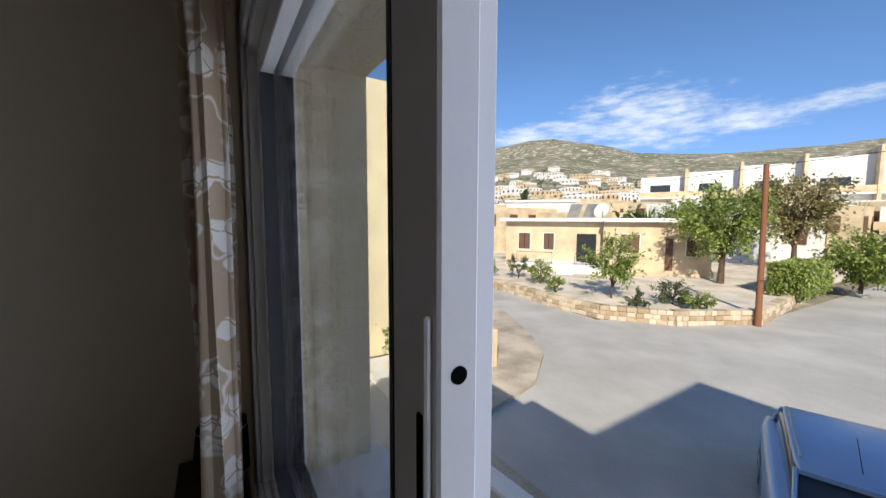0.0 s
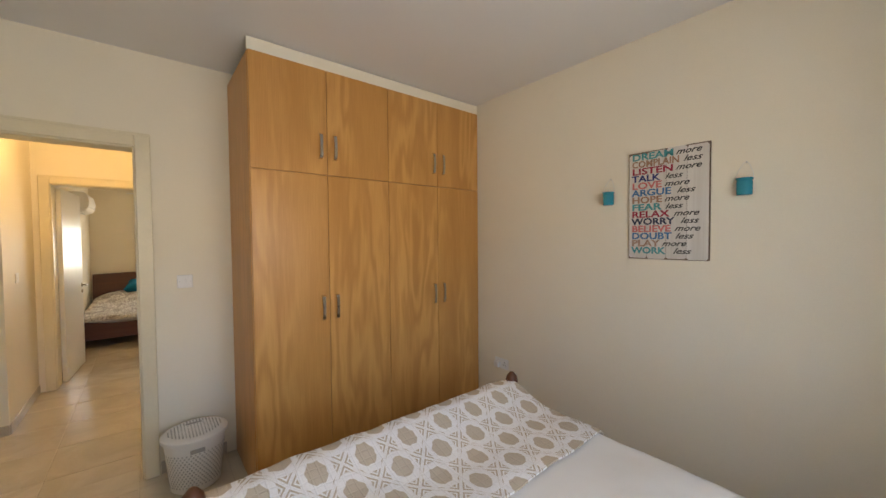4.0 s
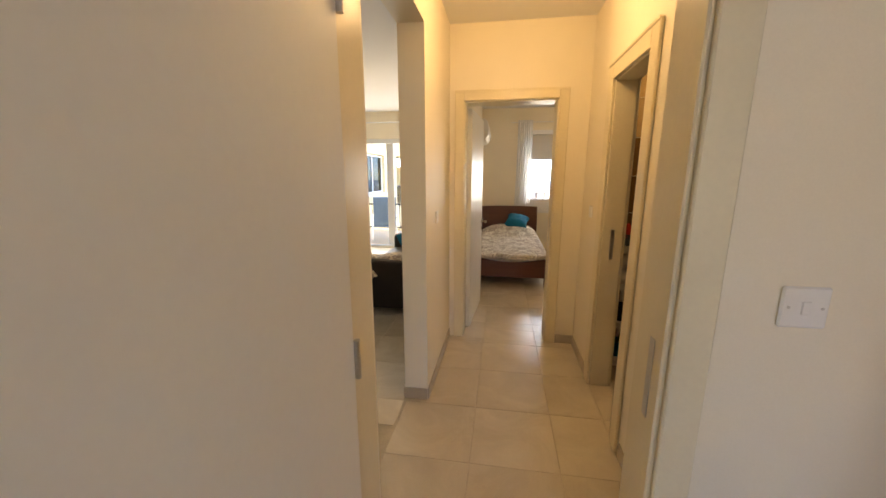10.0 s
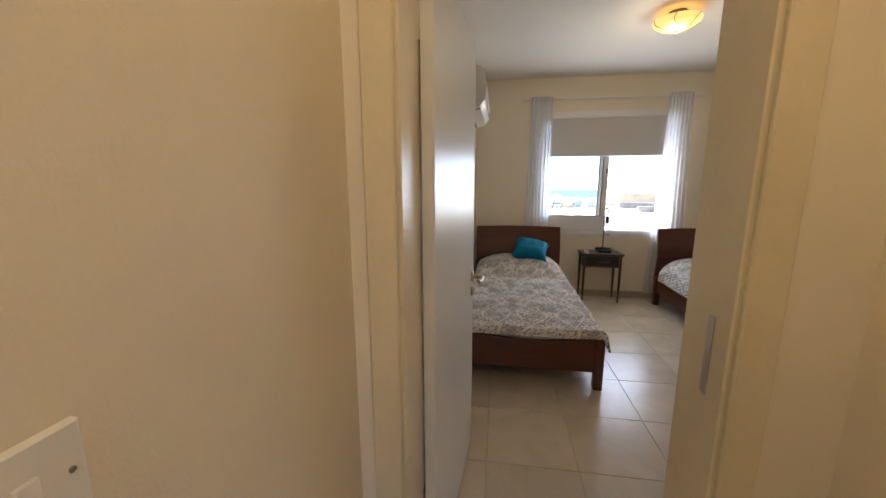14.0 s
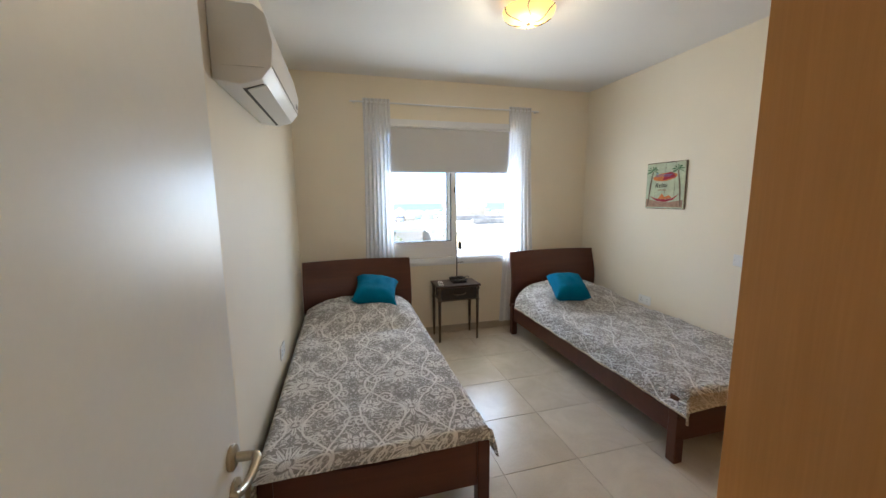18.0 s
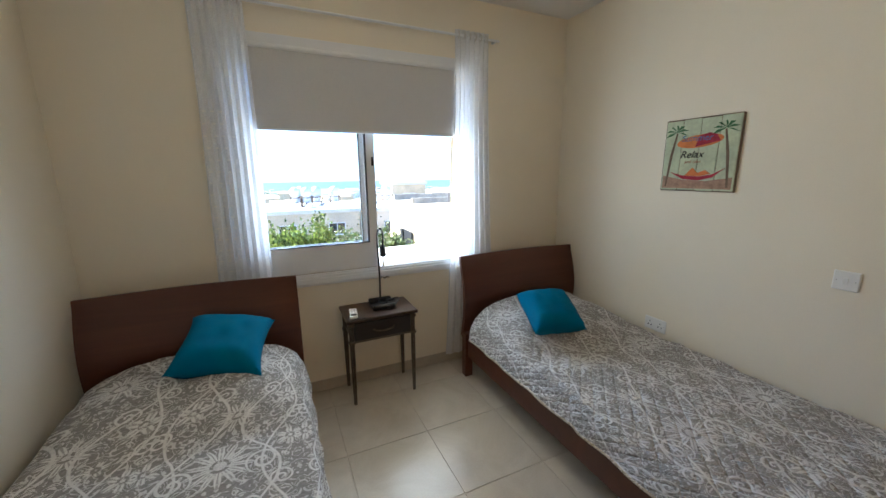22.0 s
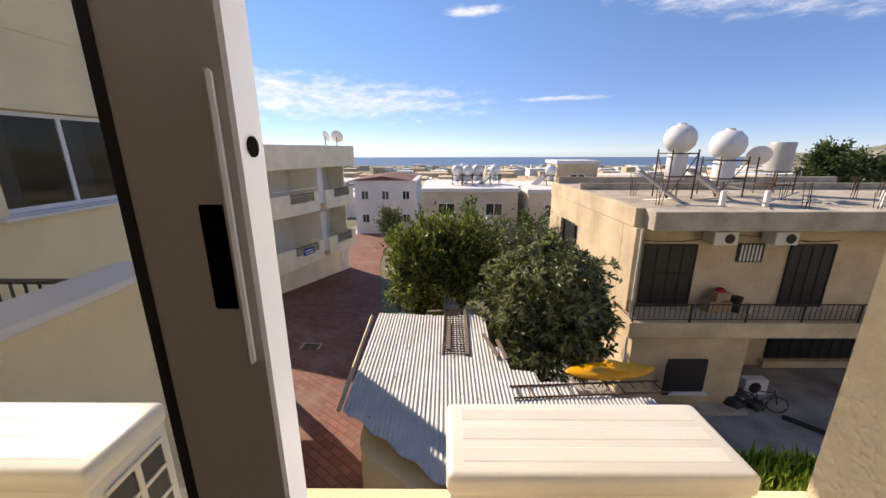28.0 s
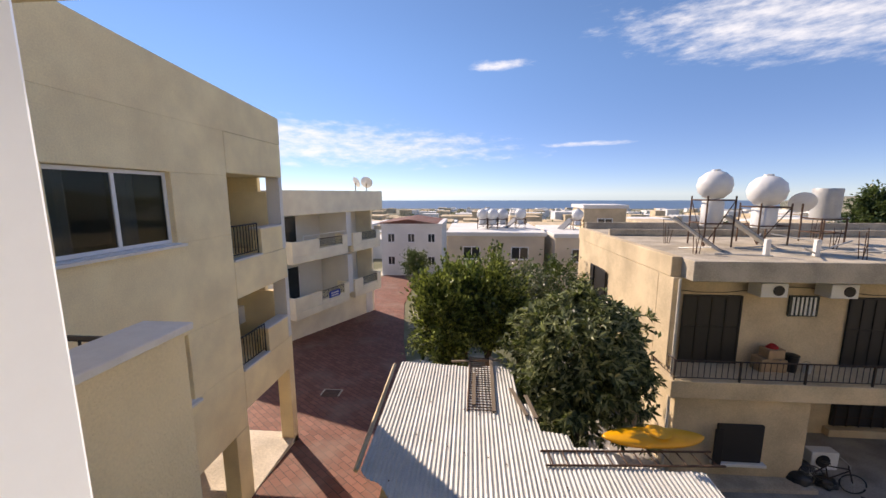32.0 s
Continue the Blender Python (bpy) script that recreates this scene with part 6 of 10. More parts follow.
def black_sofa():
    ob = thing("leather_sofa", (-0.66, 6.85, 0), "black leather sofa against the wall", "sofa")
    part("arm", box(-0.45, 0.45, -0.92, -0.70, 0.05, 0.60, 0.05, seg=3), M["sofa_black"], ob, "", True)
    part("arm", box(-0.45, 0.45, 0.70, 0.92, 0.05, 0.60, 0.05, seg=3), M["sofa_black"], ob, "", True)
    part("seat", box(-0.45, 0.20, -0.695, 0.695, 0.05, 0.42, 0.05, seg=3), M["sofa_black"], ob, "", True)
    part("backrest", box(0.21, 0.48, -0.695, 0.695, 0.05, 0.80, 0.06, seg=3), M["sofa_black"], ob, "", True)


black_sofa()
solid("throw", surface(36, 26, lambda u, v: (-1.13 + 0.92 * u, 5.93 + 0.95 * v, 0.625 + 0.03 * math.sin(u * 12 + v * 4) * 0.6 - (0.0 if v < 0.25 else 0.16 * min(1, (v - 0.25) / 0.12)) - 0.16 * max(0.0, 0.06 - u) / 0.06 - 0.12 * max(0.0, 0.05 - v) / 0.05 + 0.10 * max(0.0, u - 0.7)), thick=0.006),
      M["throw"], "medallion throw spread over the leather sofa", "throw", smooth=True)
cushion((-0.52, 6.55, 0.66), 20, 10, 40, "square teal cushion on the leather sofa")


def coffee_table():
    ob = thing("coffee_table", (-1.78, 6.85, 0), "frosted glass coffee table on chrome legs", "table")
    part("tabletop", box(-0.30, 0.30, -0.58, 0.58, 0.442, 0.454, 0.003), M["frost"], ob, "frosted glass top")
    part("shelf", box(-0.27, 0.27, -0.50, 0.50, 0.14, 0.155, 0.003), M["light_wood"], ob, "light wood shelf")
    for sx in (-1, 1):
        for sy in (-1, 1):
            part("leg", lathe([(0.02, 0), (0.02, 0.4415)], 14, at=(sx * 0.26, sy * 0.53, 0)), M["chrome"], ob, "chrome leg", True)


coffee_table()
tb = thing("tissue_box", (-1.72, 6.50, 0.455), "blue carton of tissues on the coffee table", "tissue box", turn=14)
part("carton", box(-0.12, 0.12, -0.06, 0.06, 0, 0.075, 0.003), M["tissue_blue"], tb)
part("tissue", surface(8, 8, lambda u, v: ((u - 0.5) * 0.11, (v - 0.5) * 0.05, 0.076 + 0.06 * math.sin(math.pi * u) * math.sin(math.pi * v) + 0.02 * math.sin(9 * u + 5 * v) * math.sin(math.pi * u)), thick=0.001), M["sheet"], tb, "pulled white tissue", True)
pc = thing("pink_cup", (-1.66, 6.78, 0.455), "small pink plastic cup on the table", "cup")
part("cup", lathe([(0.03, 0), (0.035, 0.04), (0.028, 0.05), (0.035, 0.09), (0.03, 0.095)], 18), M["pink"], pc, "", True)
for k, (x, y, z, t, lab) in enumerate(((-1.9, 7.2, 0.455, 20, "folded newspaper on the coffee table"), (-1.6, 7.15, 0.455, -15, "magazine lying on the coffee table"), (-1.8, 6.55, 0.156, 10, "magazines on the table's shelf"))):
    mg = thing("magazine", (x, y, z), lab, "magazine", turn=t)
    part("pages", box(-0.11, 0.11, -0.15, 0.15, 0, 0.012, 0.002), M["print"], mg)
    part("cover", box(-0.112, 0.112, -0.152, 0.152, 0.0121, 0.0135), (M["print"], M["orange_paint"], M["tissue_blue"])[k], mg)


def tv_stand():
    ob = thing("tv_stand", (-3.22, 8.62, 0), "silver and black three-shelf television stand", "tv stand", turn=34)
    for z in (0.12, 0.38, 0.64):
        part("shelf", box(-0.42, 0.42, -0.20, 0.20, z - 0.012, z + 0.012, 0.004), M["black"], ob, "black glass shelf")
    for sx in (-1, 1):
        for sy in (-1, 1):
            part("post", lathe([(0.028, 0), (0.028, 0.66)], 12, at=(sx * 0.38, sy * 0.17, 0)), M["silver"], ob, "silver post", True)
            part("corner_cap", lathe([(0.034, 0.645), (0.034, 0.675), (0.02, 0.68)], 12, at=(sx * 0.38, sy * 0.17, 0)), M["black"], ob, "", True)


tv_stand()
tv = thing("television", (-3.22, 8.62, 0.654), "flat black television with a glossy frame, switched off", "television", turn=34)
tv.scale = (1.08, 1.0, 1.24)
part("foot", box(-0.19, 0.19, -0.10, 0.10, 0.0, 0.015, 0.006), M["black"], tv)
part("neck", box(-0.06, 0.06, -0.02, 0.03, 0.0155, 0.08, 0.004), M["black"], tv)
part("bezel", box(-0.42, 0.42, -0.035, 0.045, 0.07, 0.60, 0.012, seg=2), M["black"], tv, "glossy black frame", True)
part("screen", box(-0.375, 0.375, -0.0365, -0.0352, 0.125, 0.565), M["screen"], tv, "dark grey screen")
part("badge", box(-0.03, 0.03, -0.0365, -0.0352, 0.085, 0.095), M["silver"], tv)
dv = thing("set_top_box", (-3.24, 8.61, 0.393), "silver set-top box on the stand's shelf", "set-top box", turn=34)
part("case", box(-0.17, 0.17, -0.11, 0.11, 0, 0.05, 0.004), M["silver"], dv)
part("front", box(-0.165, 0.165, -0.1115, -0.1102, 0.008, 0.042), M["black"], dv)
rt2 = thing("router", (-3.08, 8.42, 0.133), "white internet router on the lowest shelf", "router", turn=34)
part("case", box(-0.11, 0.11, -0.06, 0.06, 0, 0.13, 0.01, seg=2), M["plastic_white"], rt2)
part("front", box(-0.08, 0.08, -0.0612, -0.0602, 0.03, 0.05), M["silver"], rt2)
cb = thing("cable_tangle", (0, 0, 0), "tangle of black cables behind the television stand", "cables")
for k in range(5):
    pts = [(-3.69, 8.0 + 0.03 * k, 0.45), (-3.6, 8.05 + 0.1 * k, 0.25 - 0.03 * k), (-3.5 + 0.04 * k, 8.2, 0.05), (-3.45, 8.35 + 0.05 * k, 0.06), (-3.47, 8.5, 0.3 + 0.07 * k), (-3.38, 8.6, 0.6 + 0.08 * k)]
    part("cable", tube(smooth_line(pts, 6), 0.005, 5), M["black"], cb, "", True)
switch_plate("wall_socket", pose(-3.70, 7.98, 0.46, 0, 0, 90), True, "socket", "white double socket with plugs by the television")


def framed_picture():
    ob = thing("picture", (-3.70, 7.22, 1.29), "framed print with a blue and yellow still life", "picture")
    ob.matrix_world = pose(-3.70, 7.22, 1.29, 0, 0, 90)
    w, h = 0.49, 0.56
    for a, b, c, d in ((-w / 2, w / 2, 0, 0.025), (-w / 2, w / 2, h - 0.025, h), (-w / 2, -w / 2 + 0.025, 0.025, h - 0.025), (w / 2 - 0.025, w / 2, 0.025, h - 0.025)):
        part("frame", box(a, b, -0.025, -0.001, c, d, 0.003), M["light_wood"], ob, "light wood frame")
    part("mount", box(-w / 2 + 0.02, w / 2 - 0.02, -0.012, -0.002, 0.02, h - 0.02), M["print"], ob, "white mount")
    part("print", box(-0.14, 0.14, -0.0135, -0.0122, 0.09, h - 0.08), M["print_yellow"], ob, "pale yellow print")
    part("bowl", prism([(-0.11, 0.20), (0.10, 0.20), (0.085, 0.12), (-0.08, 0.12)], "y", -0.0146, -0.0137), M["canvas_blue"], ob)
    part("jug", prism([(-0.03, 0.21), (0.06, 0.21), (0.075, 0.30), (0.05, 0.36), (0.0, 0.35), (-0.04, 0.28)], "y", -0.0146, -0.0137), M["canvas_blue"], ob)


bf = thing("picture", (-3.50, 5.76, 1.53), "small black-framed print on the living room wall", "picture")
part("frame", box(0.001, 0.022, -0.09, 0.09, 0.0, 0.22, 0.003), M["black"], bf, "black frame")
part("print", box(0.0225, 0.0235, -0.065, 0.065, 0.03, 0.19), M["print"], bf)
M["print_yellow"] = plain("yellow_print", (0.60, 0.58, 0.34), 0.7, vary=0.2, big=14)
framed_picture()


def pot_plant():
    ob = thing("potted_plant", (-3.02, 6.81, 0), "broad-leaved green plant in a white pot", "plant")
    part("pot", lathe([(0.10, 0.0), (0.13, 0.02), (0.165, 0.28), (0.17, 0.30), (0.15, 0.30), (0.14, 0.26)], 28), M["pot"], ob, "white ceramic pot", True)
    part("earth", lathe([(0.0, 0.265), (0.142, 0.265)], 28, cap=False), M["bark"], ob)
    r = random.Random(4)
    stem = bmesh.new()
    for k in range(11):
        a, ln, z = k * 2.4, r.uniform(0.18, 0.34), r.uniform(0.42, 0.70)
        tipx, tipy = math.cos(a), math.sin(a)
        tube(smooth_line([(0, 0, 0.26), (tipx * 0.04, tipy * 0.04, z * 0.7), (tipx * 0.10, tipy * 0.10, z)], 4), 0.005, 5, bm=stem)

        def lf(u, v):
            w = 0.075 * math.sin(math.pi * min(1, u * 0.97 + 0.02)) ** 0.7 * (2 * v - 1)
            d = 0.10 + ln * u
            return (tipx * d - tipy * w, tipy * d + tipx * w, z + 0.05 * u - 0.16 * u * u + 0.25 * abs(w))

        part("leaf", surface(10, 4, lf, thick=0.0015), M["house_leaf"], ob, "glossy green leaf", True)
    part("stem", stem, M["leaf"], ob)


M["house_leaf"] = plain("glossy_leaf", (0.025, 0.11, 0.022), 0.3, vary=0.3, big=12, bump=0.1)
pot_plant()

gl = thing("pendant_lamp", (-1.60, 7.1, CEIL), "round white pendant lamp, switched on", "pendant lamp")
part("rose", lathe([(0.0, -0.03), (0.045, -0.03), (0.05, -0.001)], 20), M["plastic_white"], gl, "", True)
part("cord", tube([(0, 0, -0.03), (0, 0, -0.42)], 0.003, 6), M["plastic_white"], gl)
part("globe", lathe([(0.05 * 0, -0.72), (0.07, -0.705), (0.125, -0.65), (0.15, -0.57), (0.125, -0.49), (0.07, -0.435), (0.0, -0.42)], 28, cap=False), M["globe_glow"] if "globe_glow" in M else glow("lit_paper_globe", (1.0, 0.80, 0.52), 0.33), gl, "glowing paper globe", True)

# glazed balcony door, turquoise curtain, balcony chair
gd = thing("balcony_door", (0, 0, 0), "white aluminium sliding balcony door", "door", kind="structure")
for a, b, c, d in ((-2.85, -0.55, 2.08, 2.16), (-2.85, -2.79, 0.02, 2.08), (-0.61, -0.55, 0.02, 2.08), (-2.85, -0.55, 0.02, 0.05)):
    part("frame", box(a + 0.001, b - 0.001, 9.44, 9.54, c + 0.001, d - 0.001, 0.003), M["alu_white"], gd)
for a, b, y in ((-1.72, -0.62, 9.46), (-1.80, -0.70, 9.50)):
    for s, e in ((a, a + 0.07), (b - 0.07, b)):
        part("stile", box(s, e, y, y + 0.03, 0.055, 2.075, 0.002), M["alu_white"], gd)
    part("rail", box(a + 0.0705, b - 0.0705, y, y + 0.03, 0.055, 0.15, 0.002), M["alu_white"], gd)
    p = part("pane", box(a + 0.07, b - 0.07, y + 0.012, y + 0.018, 0.15, 2.07), M["pane"], gd)
    p.visible_shadow = False
bb = thing("curtain_rail", (0, 0, 0), "white curtain rail above the balcony door", "curtain rod")
part("rod", tube([(-3.2, 9.31, 2.45), (-0.4, 9.31, 2.45)], 0.011, 10), M["alu_white"], bb, "", True)
for x in (-3.1, -0.5):
    part("bracket", box(x - 0.01, x + 0.01, 9.315, 9.4095, 2.44, 2.46, 0.002), M["alu_white"], bb)
solid("curtain", gathered(-3.04, -2.66, 0.03, 2.44, 9.31, 0.035, 5, 7.0, 0.12), M["blue_voile"], "turquoise voile curtain beside the balcony door", "curtain", smooth=True)


def deck_chair():
    ob = thing("garden_chair", (-2.25, 10.6, 0.0), "bent white balcony armchair with a pale blue pad", "chair", turn=200)
    for s in (-0.28, 0.28):
        pts = smooth_line([(s, -0.30, -0.015), (s, 0.30, -0.01), (s, 0.36, 0.05), (s, -0.28, 0.36), (s, -0.36, 0.48), (s, -0.20, 0.52), (s, 0.25, 0.50)], 5)
        part("side_frame", tube(pts, 0.018, 8), M["alu_white"], ob, "bent side frame", True)
    pad = smooth_line([(0, -0.30, 0.40), (0, 0.0, 0.33), (0, 0.22, 0.36), (0, 0.36, 0.62), (0, 0.50, 1.0)], 6)
    part("pad", surface(6, len(pad) - 1, lambda u, v: (-0.25 + 0.5 * u, pad[round(v * (len(pad) - 1))].y, pad[round(v * (len(pad) - 1))].z), thick=0.05), M["canvas_blue"], ob, "pale blue seat pad", True)


deck_chair()
bulb("living_bulb", (-1.60, 7.1, CEIL - 0.80), 0.9, (1.0, 0.78, 0.52), 0.08)

# ---- bathroom, seen through its door ----
M["bath_tile"] = plain("brown_wall_tile", (0.15, 0.08, 0.033), 0.22, vary=0.14, big=5, fine=40, bump=0.05)
M["bath_tile_pale"] = plain("beige_wall_tile", (0.42, 0.29, 0.15), 0.22, vary=0.10, big=5, fine=40, bump=0.05)
M["ceramic"] = plain("white_basin", (0.74, 0.72, 0.67), 0.12, vary=0.01, bump=0.0)
M["granite"] = plain("grey_granite", (0.26, 0.24, 0.22), 0.25, vary=0.5, big=60, fine=200, bump=0.02)
M["trolley"] = plain("white_trolley", (0.76, 0.75, 0.71), 0.4, vary=0.02)
bw = thing("wall_tiling", (0, 0, 0), "brown and beige glazed bathroom wall tiles", "wall tiles", kind="structure")
tile_shapes = {}
for wall_id in (0, 1):
    for i in range(7):
        for j in range(9):
            z0 = 0.003 + j * 0.295
            a = (1.29 if wall_id == 0 else 3.30) + i * 0.31
            if z0 + 0.29 > CEIL or (wall_id == 1 and a + 0.31 > 5.49):
                continue
            key = (wall_id, j > 5)
            if key not in tile_shapes:
                tile_shapes[key] = mesh(box(0.0, 0.306, -0.008, -0.001, 0, 0.291, 0.002) if wall_id == 0 else box(-0.008, -0.001, 0.0, 0.306, 0, 0.291, 0.002), "tile", M["bath_tile_pale"] if j > 5 else M["bath_tile"])
            t_ob = new("tile", tile_shapes[key])
            t_ob.parent = bw
            t_ob.location = (a, 5.499, z0) if wall_id == 0 else (3.279, a, z0)


def basin():
    ob = thing("wash_basin", (1.93, 5.22, 0), "white ceramic pedestal wash basin with a chrome tap", "basin")
    def bowl(u, v):
        a = 2 * math.pi * u
        prof = [(0.15, 0.70), (0.26, 0.76), (0.30, 0.83), (0.305, 0.85), (0.285, 0.852), (0.24, 0.82), (0.16, 0.75), (0.02, 0.735)]
        k = v * (len(prof) - 1)
        i = min(int(k), len(prof) - 2)
        t = k - i
        rr, zz = (prof[i][q] + (prof[i + 1][q] - prof[i][q]) * t for q in (0, 1))
        return (rr * 1.08 * math.cos(a), rr * 0.80 * math.sin(a), zz)

    bm = surface(40, 28, bowl)
    bmesh.ops.remove_doubles(bm, verts=bm.verts, dist=0.0005)
    bmesh.ops.recalc_face_normals(bm, faces=bm.faces)
    part("bowl", bm, M["ceramic"], ob, "oval ceramic bowl", True)
    part("back_ledge", box(-0.28, 0.28, 0.13, 0.268, 0.78, 0.855, 0.02, seg=2), M["ceramic"], ob, "", True)
    part("pedestal", lathe([(0.12, 0), (0.105, 0.05), (0.085, 0.35), (0.095, 0.60), (0.14, 0.72)], 24, at=(0, 0.08, 0)), M["ceramic"], ob, "tapered pedestal", True)
    tap = part("tap", lathe([(0.024, 0.855), (0.022, 0.93), (0.026, 0.94), (0.026, 0.96), (0.0, 0.965)], 18, at=(0, 0.20, 0), cap=False), M["chrome"], ob, "chrome mixer tap", True)
    part("spout", tube([(0, 0.19, 0.895), (0, 0.08, 0.905), (0, 0.07, 0.89)], 0.012, 10), M["chrome"], tap, "", True)
    part("lever", tube([(0, 0.20, 0.965), (0, 0.12, 0.985)], 0.007, 8), M["chrome"], tap, "", True)
    part("drain", lathe([(0.0, 0.742), (0.022, 0.742), (0.022, 0.736)], 16, cap=False), M["chrome"], ob)
    part("overflow", lathe([(0.012, 0), (0.012, 0.003)], 12, m=pose(0, 0.135, 0.815, 70, 0, 0)), M["black"], ob)


basin()
mi = thing("bathroom_mirror", (2.05, 5.488, 1.14), "frameless wall mirror over the basin", "mirror")
part("glass", box(-0.40, 0.60, -0.009, 0.0, 0.0, 0.66, 0.001), M["mirror"], mi)
sh = thing("granite_shelf", (2.05, 5.42, 1.10), "narrow grey granite shelf under the mirror", "shelf")
part("slab", box(-0.42, 0.62, -0.07, 0.07, 0.0, 0.022, 0.003), M["granite"], sh)
part("bracket", box(-0.2, -0.18, -0.04, 0.07, -0.05, -0.001), M["chrome"], sh)
for k, (x, h, r, m_, lab) in enumerate(((1.70, 0.15, 0.028, "plastic_white", "white pump bottle on the bathroom shelf"), (1.765, 0.11, 0.026, "plastic_white", "short white bottle on the bathroom shelf"), (1.82, 0.16, 0.03, "plastic_white", "white deodorant bottle on the bathroom shelf"),
                                        (1.905, 0.10, 0.042, "bath_tile_pale", "beaded beige tumbler on the bathroom shelf"), (2.12, 0.11, 0.042, "bath_tile_pale", "beaded tumbler holding toothbrushes"))):
    bt = thing("toiletry", (x, 5.41, 1.1225), lab, "toiletry")
    part("body", lathe([(r * 0.95, 0), (r, 0.01), (r, h * 0.75), (r * (0.5 if m_ == "plastic_white" else 0.98), h * 0.9)], 18), M[m_], bt, "", True)
    part("cap", lathe([(r * 0.45 if m_ == "plastic_white" else r * 0.98, h * 0.901), (r * 0.45 if m_ == "plastic_white" else r * 1.02, h + 0.02)], 14), M["silver"] if m_ != "plastic_white" else M["plastic_white"], bt, "", True)
    if k == 4:
        for d in (-0.015, 0.018):
            part("toothbrush", tube([(d * 0.3, 0, 0.10), (d * 1.4, 0.0, 0.20)], 0.005, 6), (M["teal"], M["plastic_white"])[d > 0], bt)
sd = thing("soap_dispenser", (1.77, 5.36, 0.856), "beaded beige soap dispenser on the basin", "soap dispenser")
part("body", lathe([(0.034, 0), (0.036, 0.01), (0.036, 0.09), (0.02, 0.10)], 20), M["bath_tile_pale"], sd, "", True)
part("band", lathe([(0.0372, 0.055), (0.0372, 0.088)], 20, cap=False), M["silver"], sd, "beaded silver band", True)
part("pump", tube([(0, 0, 0.10), (0, 0, 0.145), (0.04, -0.01, 0.147)], 0.006, 8), M["chrome"], sd, "chrome pump", True)
so = thing("soap_dish", (2.08, 5.36, 0.857), "shallow chrome soap dish on the basin", "soap dish")
part("dish", lathe([(0.03, 0), (0.055, 0.012), (0.06, 0.02), (0.05, 0.018)], 20), M["silver"], so, "", True)


def trolley():
    ob = thing("storage_trolley", (1.43, 5.26, 0), "narrow white four-shelf storage trolley", "trolley")
    for z in (0.06, 0.36, 0.66, 0.94):
        part("shelf", box(-0.075, 0.085, -0.20, 0.21, z, z + 0.012, 0.002), M["trolley"], ob, "white shelf")
        part("shelf_rim", box(-0.085, 0.095, -0.21, -0.199, z - 0.005, z + 0.045, 0.003), M["trolley"], ob)
    for x in (-0.085, 0.085):
        for y in (-0.20, 0.205):
            part("post", box(x - 0.011, x + 0.011, y - 0.011, y + 0.011, 0.0, 0.99, 0.003), M["trolley"], ob, "white post")


trolley()
for k, (z, y) in enumerate(((0.672, 5.13), (0.672, 5.26), (0.79, 5.2))):
    tp = thing("toilet_roll", (1.43, y, z + 0.055), "white toilet roll on the trolley", "toilet roll", "toilet rolls")
    tp.matrix_world = pose(1.43, y, z + 0.055, 90, 0, 20 if k != 2 else 90)
    part("paper", lathe([(0.02, -0.05), (0.055, -0.05), (0.055, 0.05), (0.02, 0.05)], 24, cap=False), M["sheet"], tp, "", True)
    part("core", lathe([(0.02, -0.048), (0.02, 0.048)], 16, cap=False), M["light_wood"], tp)
for z, m_, lab, h in ((0.953, "black", "dark caddy with red cloths on the trolley", 0.10), (0.373, "black", "black basket on the trolley shelf", 0.12), (0.073, "teal", "teal plant pot on the lowest trolley shelf", 0.12)):
    bk = thing("basket", (1.43, 5.22, z), lab, "basket")
    part("body", lathe([(0.055, 0), (0.065, h), (0.06, h), (0.05, 0.01)], 16), M[m_], bk, "", True)
    if h == 0.10:
        part("cloth", surface(8, 8, lambda u, v: ((u - 0.5) * 0.08, (v - 0.5) * 0.12, 0.08 + 0.10 * math.sin(math.pi * u) * math.sin(math.pi * v)), thick=0.004), M["red_cloth"], bk, "red cloth", True)
    if m_ == "teal":
        part("sprig", tube(smooth_line([(0, 0, 0.1), (0.02, -0.03, 0.2), (-0.01, -0.05, 0.26)], 4), 0.012, 6), M["house_leaf"], bk)
wl = thing("wall_lamp", (1.86, 5.49, 2.15), "round opal wall lamp over the mirror, switched on", "wall lamp")
part("base", lathe([(0.075, 0), (0.075, 0.03), (0.06, 0.04)], 24, m=pose(0, 0, 0, 90, 0, 0)), M["plastic_white"], wl, "", True)
part("globe", lathe([(0.06, 0.04), (0.085, 0.07), (0.09, 0.10), (0.075, 0.15), (0.04, 0.18), (0.0, 0.187)], 24, m=pose(0, 0, 0, 90, 0, 0), cap=False), glow("lit_opal_glass", (1.0, 0.78, 0.45), 0.6), wl, "glowing opal globe", True)
bulb("bathroom_bulb", (1.86, 5.24, 2.15), 0.42, (1.0, 0.70, 0.36), 0.07)
# the hall's own ceiling lamp
hl = thing("ceiling_lamp", (0.60, 4.45, CEIL - 0.002), "small white glass ceiling lamp in the hall", "lamp")
part("base", lathe([(0.05, -0.03), (0.06, -0.02), (0.06, 0.0)], 28), M["plastic_white"], hl, "white lamp base", True)
part("shade", lathe([(0.02, -0.118), (0.06, -0.105), (0.09, -0.07), (0.085, -0.045), (0.06, -0.031)], 28), M["plastic_white"], hl, "white glass bowl", True)
bulb("hall_bulb", (0.60, 4.45, CEIL - 0.21), 1.15, (1.0, 0.70, 0.38), 0.08)
# shower curtain on the far side, met only in the mirror
solid("shower_curtain", gathered(2.62, 3.2, 0.25, 2.0, 3.72, 0.05, 6, 3.0), M["curtain"], "white shower curtain with brown flowers", "curtain", smooth=True)
wall("wall_17", 1.28, 3.28, 3.29, 3.31, material=M["bath_tile"])
